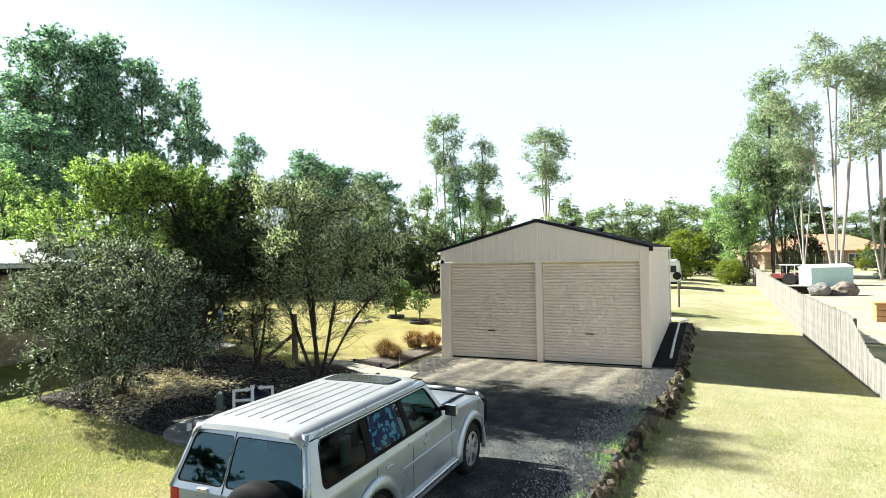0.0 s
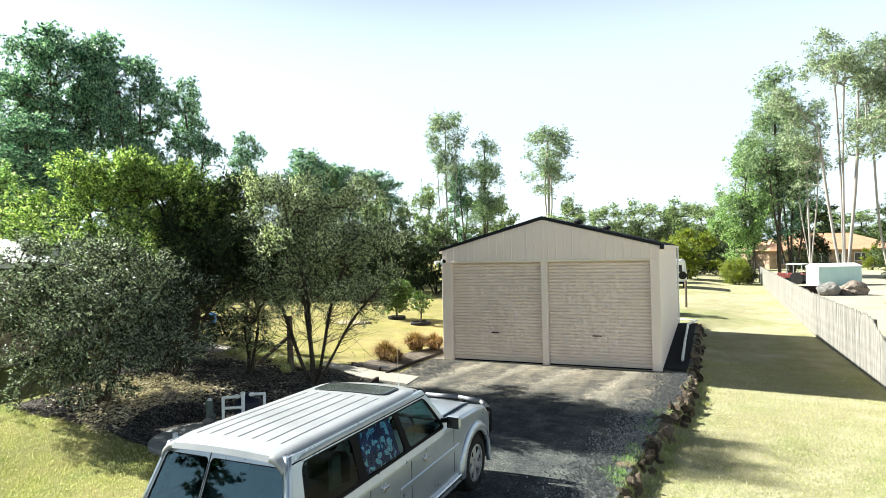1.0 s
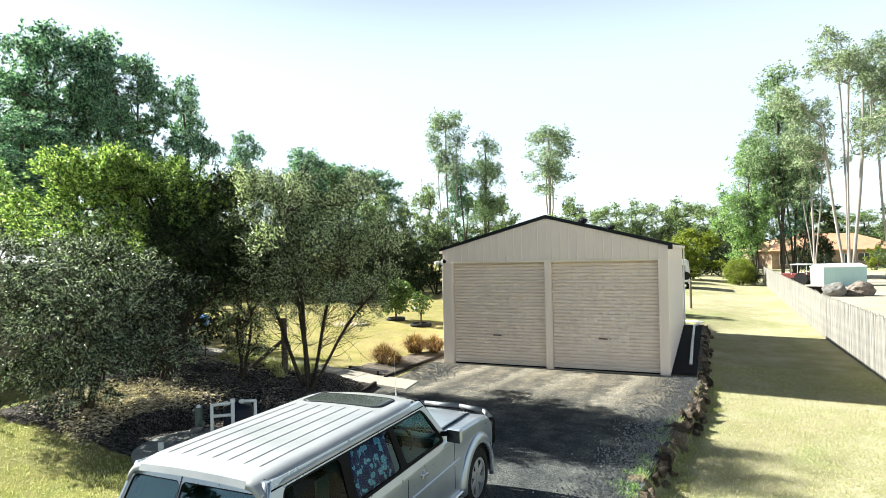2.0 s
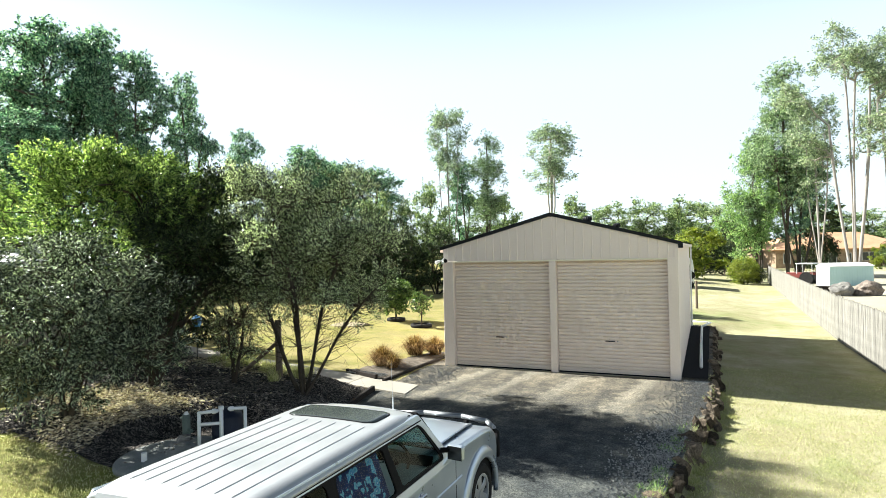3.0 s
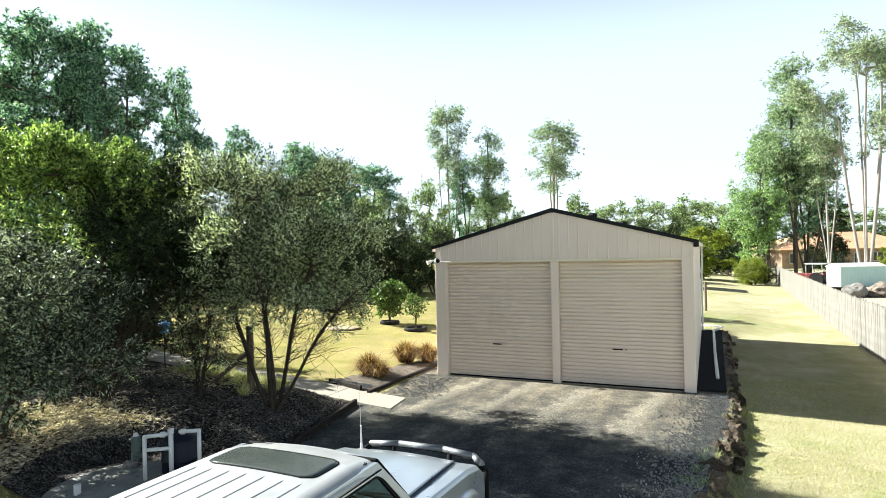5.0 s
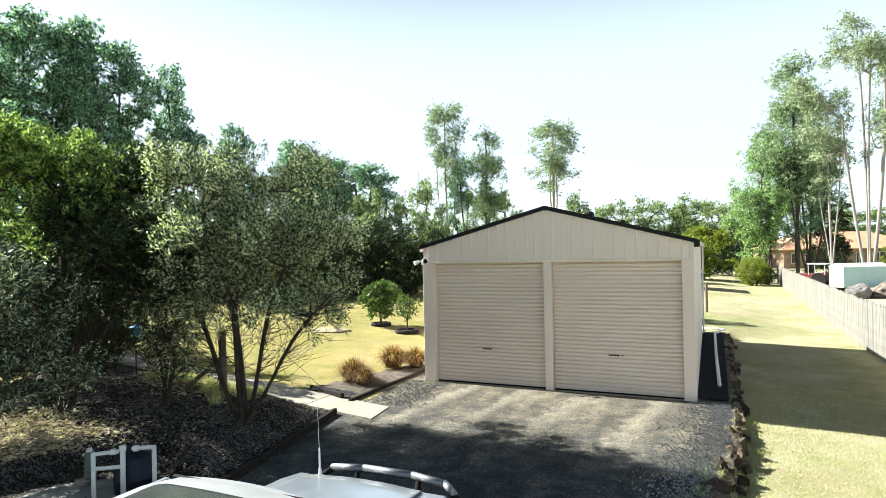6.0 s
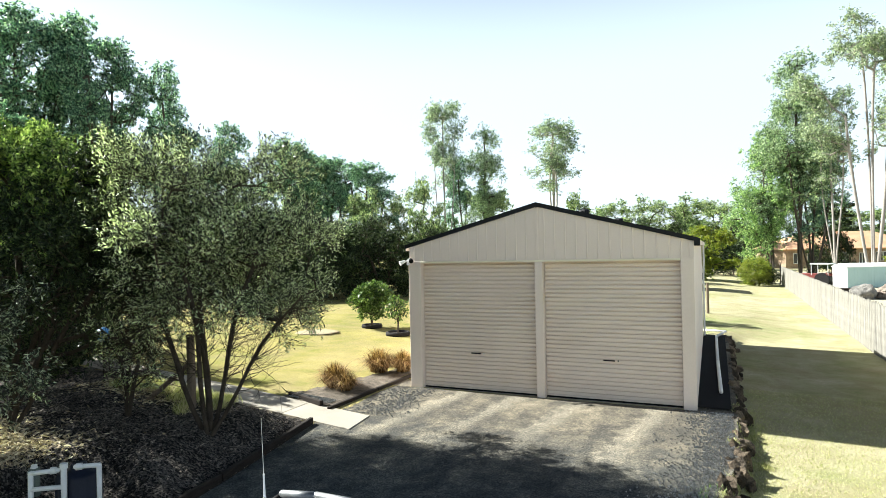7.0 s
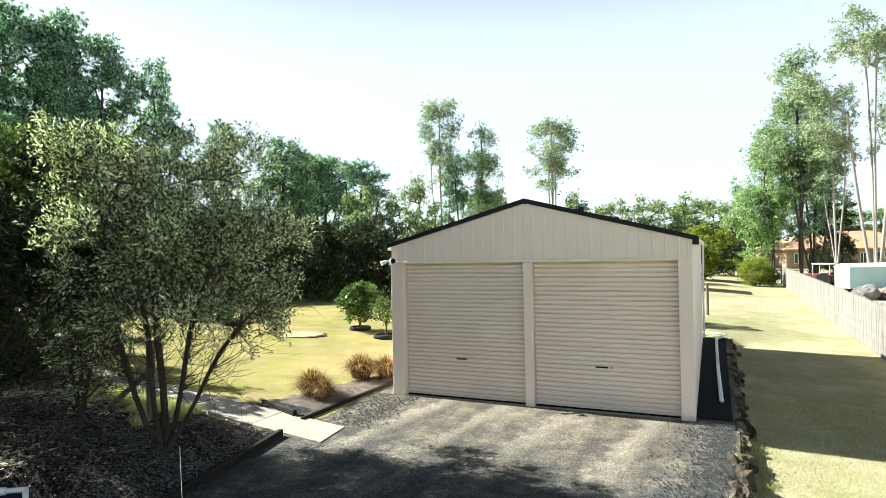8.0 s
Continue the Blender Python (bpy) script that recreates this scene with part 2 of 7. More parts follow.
POST_WOOD = surf("old_post_wood", (0.1, 0.075, 0.055), (0.22, 0.17, 0.13), 0.9, 4, 50, 0.5, stretch=(6, 6, 1))
PALING = surf("grey_paling_wood", (0.14, 0.133, 0.115), (0.27, 0.257, 0.224), 0.9, 5, 50, 0.3, stretch=(6, 6, 1), vary=0.22)
PALING_FAR = surf("grey_paling_wood_far", (0.14, 0.133, 0.115), (0.27, 0.257, 0.224), 0.9, 5, 50, 0.3, stretch=(6, 6, 1), vary=0.2, islands=True)
ROCK = surf("edging_rock", (0.012, 0.01, 0.009), (0.32, 0.25, 0.18), 0.9, 6, 40, 0.9, vary=0.75, depth=0.04, spec=0.15)
BOULDER = surf("pale_boulder", (0.05, 0.048, 0.044), (0.3, 0.285, 0.26), 0.9, 1.2, 14, 0.7, depth=0.05)
BOULDER_BROWN = surf("brown_boulder", (0.06, 0.045, 0.035), (0.34, 0.28, 0.23), 0.9, 3.0, 14, 0.9, depth=0.08)
PVC = surf("white_pvc", (0.74, 0.74, 0.72), (0.84, 0.84, 0.82), 0.4, 3, 50, 0.03)
DRUM = surf("dark_blue_drum", (0.006, 0.009, 0.02), (0.014, 0.019, 0.036), 0.45, 3, 50, 0.05, spec=0.25)
GREEN_POST = surf("grey_green_plastic", (0.1, 0.14, 0.12), (0.17, 0.21, 0.18), 0.6, 4, 50, 0.1)
BLUE = surf("blue_plastic", (0.04, 0.25, 0.62), (0.08, 0.34, 0.75), 0.4, 4, 50, 0.05)
BARK_DARK = surf("dark_bark", (0.03, 0.024, 0.018), (0.1, 0.08, 0.06), 0.95, 3, 30, 0.7, stretch=(4, 4, 1), depth=0.02, spec=0.15)
BARK_GREY = surf("grey_bark", (0.03, 0.025, 0.02), (0.12, 0.1, 0.082), 0.95, 3, 30, 0.6, stretch=(4, 4, 1), depth=0.02, spec=0.15)
BARK_PALE = surf("pale_gum_bark", (0.2, 0.18, 0.16), (0.44, 0.4, 0.365), 0.8, 0.8, 12, 0.2, stretch=(2, 2, 0.5))
PAINT = paint_material("silver_paint", (0.355, 0.41, 0.475), (0.44, 0.49, 0.55), 0.28, 0.6)
ROOF_PAINT = paint_material("pale_roof_paint", (0.345, 0.36, 0.37), (0.43, 0.44, 0.445), 0.45, 0.25)
CHROME = surf("bright_metal", (0.55, 0.55, 0.56), (0.7, 0.7, 0.7), 0.25, 3, 60, 0.02, metal=1.0)
ALLOY = surf("alloy_metal", (0.38, 0.39, 0.4), (0.52, 0.53, 0.54), 0.4, 3, 60, 0.02, metal=0.8)
DULL_ALLOY = surf("dull_alloy_metal", (0.16, 0.17, 0.18), (0.26, 0.27, 0.28), 0.5, 3, 60, 0.02, metal=0.8)
SEAT = surf("dark_seat_cloth", (0.01, 0.011, 0.013), (0.028, 0.03, 0.032), 0.9, 6, 90, 0.2, spec=0.2)
RED_LENS = surf("red_lens", (0.5, 0.02, 0.015), (0.6, 0.03, 0.02), 0.2, 4, 60, 0.0)
CAR_GLASS = glass("tinted_car_glass", (0.12, 0.18, 0.17), ior=1.15)
CLEAR_GLASS = glass("clear_car_glass", (0.2, 0.31, 0.3), ior=1.15)
PLAIN_GLASS = glass("plain_car_glass", (0.8, 0.88, 0.88), ior=1.1)
REAR_GLASS = glass("dark_rear_glass", (0.07, 0.16, 0.18), ior=1.75)
REAR_GLASS.node_tree.nodes["Principled BSDF"].inputs["Specular Tint"].default_value = (0.55, 0.85, 1.0, 1)
SUNROOF_GLASS = surf("sunroof_glass", (0.035, 0.045, 0.043), (0.075, 0.085, 0.08), 0.12, 3, 40, 0.05, spec=0.7)
CLOTH = curtain_material()
PAPER = surf("white_paper", (0.7, 0.72, 0.7), (0.8, 0.8, 0.78), 0.8, 3, 60, 0.05)
WHITE = surf("white_painted_steel", (0.72, 0.73, 0.72), (0.82, 0.82, 0.8), 0.4, 0.8, 30, 0.04)
PALE_ROOF = surf("pale_grey_roof_steel", (0.58, 0.6, 0.61), (0.7, 0.71, 0.71), 0.5, 0.8, 30, 0.04)
TEAL = surf("pale_teal_steel", (0.4, 0.58, 0.56), (0.48, 0.65, 0.63), 0.5, 0.6, 20, 0.05)
TILE = surf("orange_roof_tile", (0.5, 0.27, 0.15), (0.66, 0.39, 0.24), 0.8, 0.8, 6, 0.4, where="world", depth=0.05)
FAR_BRICK = surf("tan_brick", (0.2, 0.13, 0.085), (0.42, 0.31, 0.21), 0.9, 1.2, 6, 0.2, where="world")
HOUSE_BRICK = surf("buff_brick", (0.4, 0.31, 0.2), (0.55, 0.44, 0.3), 0.85, 4, 40, 0.2, vary=0.12)
MORTAR = surf("mortar", (0.35, 0.31, 0.26), (0.45, 0.41, 0.35), 0.95, 4, 60, 0.2)
DARK_PANE = surf("dark_window_pane", (0.015, 0.018, 0.02), (0.03, 0.034, 0.036), 0.1, 1, 10, 0.0)
RED_PAINT = surf("red_paint", (0.12, 0.02, 0.016), (0.22, 0.045, 0.035), 0.5, 3, 40, 0.05)
TARP_GREEN = surf("green_tarp", (0.03, 0.16, 0.09), (0.06, 0.24, 0.13), 0.6, 3, 40, 0.15)
TIMBER_WARM = surf("warm_timber", (0.4, 0.2, 0.08), (0.55, 0.31, 0.14), 0.7, 4, 50, 0.2)
# olive; the palest leaves paint sun glints, the near-black ones dark gaps
OLIVE_GLINT = foliage("olive_glint_leaves", [(0.005, 0.01, 0.004), (0.05, 0.078, 0.026), (0.335, 0.43, 0.19), (0.79, 0.86, 0.6)], 0.24, 0.3, 0.7, spread=0.12, lo=0.2, hi=0.76)
# grey-green, darkened in colour for the shadow lying over the front bush
SHADED_GREY_LEAF = foliage("shaded_grey_green_leaves", [(0.004, 0.009, 0.006), (0.024, 0.042, 0.024), (0.17, 0.225, 0.135), (0.6, 0.68, 0.5)], 0.16, 0.33, 0.5, spread=0.12, lo=0.2, hi=0.86)
BRIGHT = foliage("bright_green_leaves", [(0.011, 0.027, 0.009), (0.062, 0.125, 0.03), (0.235, 0.35, 0.085), (0.56, 0.66, 0.25)], 0.36, 0.34, 0.5, hi=0.8)
# teal green, its ends pushed apart to paint sunlit and shaded leaves
GUM = foliage("lit_and_dark_gum_leaves", [(0.004, 0.02, 0.015), (0.026, 0.085, 0.062), (0.16, 0.34, 0.23), (0.46, 0.66, 0.46)], 0.28, lo=0.17, hi=0.8)
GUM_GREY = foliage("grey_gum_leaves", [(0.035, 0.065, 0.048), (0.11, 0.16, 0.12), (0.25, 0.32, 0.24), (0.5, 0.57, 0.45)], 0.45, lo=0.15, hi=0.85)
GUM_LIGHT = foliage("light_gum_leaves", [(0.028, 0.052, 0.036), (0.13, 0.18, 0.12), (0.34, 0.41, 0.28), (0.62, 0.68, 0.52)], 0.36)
# near-black: the deep shade inside and below crowns is in the leaf colour
SHADE_DARK_LEAF = foliage("shade_dark_leaves", [(0.003, 0.007, 0.003), (0.011, 0.022, 0.009), (0.036, 0.057, 0.021), (0.13, 0.17, 0.07)], 0.12, spec=0.15)
GUM_MIX = foliage("soft_gum_leaves", [(0.03, 0.062, 0.038), (0.095, 0.155, 0.095), (0.24, 0.335, 0.205), (0.5, 0.6, 0.4)], 0.42, lo=0.14, hi=0.86)
MID_LEAF = foliage("mid_green_leaves", [(0.035, 0.08, 0.03), (0.11, 0.21, 0.075), (0.28, 0.42, 0.17), (0.56, 0.66, 0.36)], 0.46)
YELLOW_LEAF = foliage("yellow_green_leaves", [(0.06, 0.1, 0.015), (0.14, 0.19, 0.025), (0.26, 0.3, 0.04), (0.42, 0.42, 0.08)], 0.4)
BUSH_LEAF = foliage("bush_leaves", [(0.022, 0.046, 0.022), (0.08, 0.13, 0.06), (0.25, 0.33, 0.165), (0.54, 0.6, 0.36)], 0.38)
CITRUS = foliage("citrus_leaves", [(0.012, 0.034, 0.008), (0.04, 0.085, 0.016), (0.1, 0.18, 0.035), (0.28, 0.37, 0.11)], 0.28, 0.3, 0.6)
DRY_BLADE = foliage("dry_grass_blades", [(0.055, 0.029, 0.012), (0.16, 0.09, 0.036), (0.32, 0.195, 0.083), (0.52, 0.365, 0.185)], 0.3, 0.7, 0.2)
GRASS_BLADE = foliage("lawn_blades", [(0.22, 0.26, 0.09), (0.38, 0.39, 0.18), (0.53, 0.5, 0.3), (0.66, 0.62, 0.45)], 0.3, 0.8, 0.1)
STONE = surf("grey_stone_chips", (0.17, 0.168, 0.16), (0.42, 0.41, 0.38), 0.9, 12, 60, 0.2, vary=0.35, islands=True)
YARD = surf("pale_yard_gravel", (0.3, 0.27, 0.19), (0.42, 0.38, 0.29), 0.95, 0.3, 8, 0.3, where="world")
CHIP = surf("bark_chips", (0.018, 0.016, 0.015), (0.4, 0.345, 0.29), 0.95, 12, 60, 0.3, vary=0.6, islands=True, spec=0.1)
LITTER = foliage("dead_leaves", [(0.11, 0.09, 0.06), (0.34, 0.28, 0.2), (0.58, 0.5, 0.37), (0.8, 0.74, 0.6)], 0.15, 0.8, 0.2)
BED_SOIL = surf("stony_bed_soil", (0.05, 0.042, 0.035), (0.24, 0.205, 0.165), 0.95, 5, 38, 0.8, where="world", depth=0.03, spec=0.1)
WEED_MAT = surf("black_weed_mat", (0.006, 0.006, 0.008), (0.016, 0.016, 0.019), 0.9, 3, 60, 0.2, where="world", spec=0.1)


# ---------------------------------------------------------------- building blocks
def thing(name, m, label, category, group="", kind=""):
    ob = new(name)
    ob.empty_display_size = 0.2
    ob.matrix_world = m
    return tagged(ob, label, category, group, kind)


def part(name, bm, material, parent, label="", smooth=False):
    me = bpy.data.meshes.new(name)
    if smooth:
        for f in bm.faces:
            f.smooth = True
    bm.to_mesh(me)
    bm.free()
    me.materials.append(material)
    ob = new(name, me)
    if parent:
        ob.parent = parent
    if label:
        tagged(ob, label)
    return ob


def piece(name, me, parent, m):
    """One of many alike pieces, on shared mesh data."""
    ob = new(name, me)
    ob.parent = parent
    ob.matrix_basis = m
    return ob


def fast_mesh(name, verts, faces, material, smooth=False):
    """A mesh from arrays: verts (n, 3), faces (k, 3 or 4)."""
    me = bpy.data.meshes.new(name)
    verts, faces = np.asarray(verts, np.float32), np.asarray(faces, np.int32)
    k, w = faces.shape
    me.vertices.add(len(verts))
    me.vertices.foreach_set("co", verts.ravel())
    me.loops.add(k * w)
    me.loops.foreach_set("vertex_index", faces.ravel())
    me.polygons.add(k)
    me.polygons.foreach_set("loop_start", np.arange(0, k * w, w, dtype=np.int32))
    me.polygons.foreach_set("use_smooth", np.full(k, smooth))
    me.update(calc_edges=True)
    me.materials.append(material)
    return me


def box(bm, x0, y0, z0, x1, y1, z1, bevel=0.0, m=None, segments=1):
    made = bmesh.ops.create_cube(bm, size=1.0)["verts"]
    s = Matrix.Translation(((x0 + x1) / 2, (y0 + y1) / 2, (z0 + z1) / 2)) @ Matrix.Diagonal((x1 - x0, y1 - y0, z1 - z0, 1))
    bmesh.ops.transform(bm, matrix=(m @ s) if m else s, verts=made)
    if bevel:
        bmesh.ops.bevel(bm, geom=list({e for v in made for e in v.link_edges}), offset=bevel, segments=segments, affect="EDGES", profile=0.5)
    return bm


def boxed(*a, **k):
    return box(bmesh.new(), *a, **k)


def rod(bm, p, q, r0, r1=None, sides=10, caps=True):
    p, q = Vector(p), Vector(q)
    d = q - p
    m = Matrix.Translation((p + q) / 2) @ d.to_track_quat("Z", "Y").to_matrix().to_4x4()
    bmesh.ops.create_cone(bm, cap_ends=caps, segments=sides, radius1=r0, radius2=r0 if r1 is None else r1, depth=d.length, matrix=m)
    return bm


def pipe(bm, pts, r, sides=10):
    """A round pipe through points with ball joints at its bends."""
    for a, b in zip(pts, pts[1:]):
        rod(bm, a, b, r, sides=sides)
    for a in pts:
        bmesh.ops.create_uvsphere(bm, u_segments=sides, v_segments=6, radius=r * 1.02, matrix=Matrix.Translation(a))
    return bm


def prism(bm, outline, axis, lo, hi):
    """An outline of 2D points carried from lo to hi along an axis (0 x, 1 y, 2 z)."""
    def at(u, v, w):
        return {0: (w, u, v), 1: (u, w, v), 2: (u, v, w)}[axis]
    a = [bm.verts.new(at(u, v, lo)) for u, v in outline]
    b = [bm.verts.new(at(u, v, hi)) for u, v in outline]
    bm.faces.new(a)
    bm.faces.new(b[::-1])
    for i in range(len(a)):
        j = (i + 1) % len(a)
        bm.faces.new((a[i], b[i], b[j], a[j]))
    bmesh.ops.recalc_face_normals(bm, faces=bm.faces)
    return bm


def loft(bm, rings, closed=True, caps=True):
    """Rings of equally many points joined to a skin."""
    vs = [[bm.verts.new(p) for p in ring] for ring in rings]
    n = len(vs[0])
    for a, b in zip(vs, vs[1:]):
        for i in range(n if closed else n - 1):
            j = (i + 1) % n
            bm.faces.new((a[i], a[j], b[j], b[i]))
    if caps and closed:
        bm.faces.new(vs[0][::-1])
        bm.faces.new(vs[-1])
    bmesh.ops.recalc_face_normals(bm, faces=bm.faces)
    return bm


def slab(bm, corners, thick):
    """A flat pane with the given corners and a thickness inwards."""
    c = [Vector(p) for p in corners]
    n = (c[1] - c[0]).cross(c[2] - c[0]).normalized() * thick
    return loft(bm, [c, [p - n for p in c]])


def rounded(u0, v0, u1, v1, r, steps=4):
    pts = []
    for cu, cv, a0 in ((u1 - r, v1 - r, 0), (u0 + r, v1 - r, 90), (u0 + r, v0 + r, 180), (u1 - r, v0 + r, 270)):
        for i in range(steps + 1):
            a = radians(a0 + 90 * i / steps)
            pts.append((cu + r * math.cos(a), cv + r * math.sin(a)))
    return pts


def lump(bm, radius, seed, rough=0.35, squash=(1, 1, 1), detail=2, m=None):
    """A stone: a ball pushed about by noise."""
    made = bmesh.ops.create_icosphere(bm, subdivisions=detail, radius=1.0)["verts"]
    for v in made:
        p = v.co.normalized()
        d = 1 + rough * noise.noise(p * 1.3 + Vector((seed * 7.1, seed * 3.3, 0))) + rough * 0.5 * noise.noise(p * 3.1 + Vector((0, seed * 5.7, 2)))
        v.co = Vector((p.x * squash[0], p.y * squash[1], p.z * squash[2])) * radius * d
    if m:
        bmesh.ops.transform(bm, matrix=m, verts=made)
    return bm


# ---------------------------------------------------------------- trees
def blades(centres, ways, length, width, rng, fold=0.25, tri=False):
    """Leaves: a folded diamond, or one plain triangle, at each centre, along its way. Returns verts and faces."""
    n = len(centres)
    ways = ways / (np.linalg.norm(ways, axis=1, keepdims=True) + 1e-9)
    side = np.cross(ways, rng.normal(size=(n, 3)))
    side /= np.linalg.norm(side, axis=1, keepdims=True) + 1e-9
    ln = (length * rng.uniform(0.65, 1.3, (n, 1)))
    wd = (width * rng.uniform(0.7, 1.25, (n, 1)))
    if tri:
        v = np.empty((n, 3, 3))
        v[:, 0] = centres - ways * ln * 0.5 + side * wd * 0.5
        v[:, 1] = centres - ways * ln * 0.4 - side * wd * 0.5
        v[:, 2] = centres + ways * ln * 0.5
        return v.reshape(-1, 3), np.arange(3 * n).reshape(n, 3)
    up = np.cross(ways, side)
    v = np.empty((n, 4, 3))
    v[:, 0] = centres - ways * ln * 0.5
    v[:, 1] = centres + side * wd * 0.5 + up * wd * fold
    v[:, 2] = centres + ways * ln * 0.5
    v[:, 3] = centres - side * wd * 0.5 + up * wd * fold
    return v.reshape(-1, 3), np.arange(4 * n).reshape(n, 4)


def skeleton_of(rng, stems, clumps, step, wobble):
    """Branches that reach every clump from the stems. Returns points, parents and load."""
    pos, par, stem_level = [], [], []
    for s in stems:
        last = -1
        for p in s:
            pos.append(np.array(p, float))
            par.append(last)
            last = len(pos) - 1
    order = np.argsort([np.min(np.linalg.norm(np.array(pos) - c, axis=1)) for c in clumps])
    tips = []
    for i in order:
        c = clumps[i]
        arr = np.array(pos)
        d = c - arr
        dist = np.linalg.norm(d, axis=1)
        cost = dist + 0.9 * np.maximum(0, -d[:, 2] + 0.25 * dist)
        j = int(np.argmin(cost))
        n = max(1, int(dist[j] / step))
        last, start = j, arr[j]
        for k in range(1, n + 1):
            f = k / n
            p = start + (c - start) * f + np.array([0, 0, 0.12 * dist[j] * math.sin(math.pi * f)])
            if k < n:
                p = p + rng.normal(size=3) * wobble * step
            pos.append(p)
            par.append(last)
            last = len(pos) - 1
        tips.append(last)
    load = np.zeros(len(pos))
    for t in tips:
        load[t] += 1
    for i in range(len(pos) - 1, -1, -1):
        if par[i] >= 0:
            load[par[i]] += load[i]
    return np.array(pos), np.array(par), load


def limbs(pos, par, radius, sides=6):
    """Tapered tubes along the branches. Returns verts and faces."""
    ang = np.arange(sides) * 2 * math.pi / sides
    kids = np.where(par >= 0)[0]
    a, b = pos[par[kids]], pos[kids]
    d = b - a
    ln = np.linalg.norm(d, axis=1, keepdims=True) + 1e-9
    d = d / ln
    ref = np.tile([0.31, 0.95, 0.05], (len(d), 1))
    u = np.cross(d, ref)
    u /= np.linalg.norm(u, axis=1, keepdims=True) + 1e-9
    w = np.cross(d, u)
    ring = u[:, None] * np.cos(ang)[None, :, None] + w[:, None] * np.sin(ang)[None, :, None]
    ra, rb = radius[par[kids]], radius[kids]
    ra = np.minimum(ra, rb * 1.6)
    va = (a - d * ra[:, None] * 0.3)[:, None] + ring * ra[:, None, None]
    vb = b[:, None] + ring * rb[:, None, None]
    v = np.concatenate([va, vb], axis=1).reshape(-1, 3)
    base = (np.arange(len(kids)) * 2 * sides)[:, None]
    i = np.arange(sides)
    j = (i + 1) % sides
    quad = np.stack([i, j, j + sides, i + sides], axis=1)
    return v, (base[:, :, None] + quad[None]).reshape(-1, 4)


def unit(v):
    return v / (np.linalg.norm(v, axis=-1, keepdims=True) + 1e-9)


def crown_clumps(rng, blobs, count, shell, lobes, lobe_r):
    """Where the leafy clumps sit: straight in the blobs, or gathered into lobes on the blobs' outsides."""
    vol = np.array([b[3] * b[4] * b[5] for b in blobs])
    vol = vol / vol.sum()

    def in_blob():
        b = blobs[rng.choice(len(blobs), p=vol)]
        return np.array(b[:3]) + unit(rng.normal(size=3) + np.array([0, 0, 0.25 if lobes else 0.0])) * rng.uniform(shell, 1.0) ** 0.6 * np.array(b[3:])
    if lobes:
        hubs = np.array([in_blob() for _ in range(lobes)])
        size = lobe_r * rng.uniform(0.65, 1.35, lobes)
        which = rng.choice(lobes, count, p=size ** 2 / (size ** 2).sum())
        way = unit(rng.normal(size=(count, 3)) + np.array([0, 0, 0.45]))
        return hubs[which] + way * (size[which] * rng.uniform(0.2, 1.0, count) ** 0.5)[:, None] * np.array([1, 1, 0.72])
    return np.array([in_blob() for _ in range(count)])


def branchlets(rng, stems, count, length, r0):
    """Thin upswept side branches along the stems, each with two twigs. Returns points, parents and radii."""
    pos, par, rad = [], [], []

    def grow(p, d, ln, r, n, last):
        for k in range(n):
            d = unit(d + rng.normal(size=3) * 0.13 + np.array([0, 0, 0.07]))
            p = p + d * ln / n
            pos.append(p)
            par.append(last)
            rad.append(r * (1 - 0.75 * (k + 1) / n))
            last = len(pos) - 1
        return p, d, last
    for _ in range(count):
        s = np.array(stems[rng.integers(len(stems))])
        f = rng.uniform(0.3, 0.98) * (len(s) - 1)
        i = min(int(f), len(s) - 2)
        p = s[i] + (s[i + 1] - s[i]) * (f - i)
        out = unit(np.array([p[0], p[1], 0.0]) + rng.normal(size=3) * 0.25)
        d = unit(out * 0.8 + rng.normal(size=3) * 0.45 + np.array([0, 0, 0.45]))
        pos.append(p)
        par.append(-1)
        rad.append(r0)
        ln = length * rng.uniform(0.5, 1.3)
        p2, d2, last = grow(p, d, ln * 0.5, r0, 4, len(pos) - 1)
        for _k in range(3):
            grow(p2, unit(d2 + rng.normal(size=3) * 0.4), ln * rng.uniform(0.35, 0.65), r0 * 0.45, 4, last)
    return np.array(pos), np.array(par), np.array(rad)


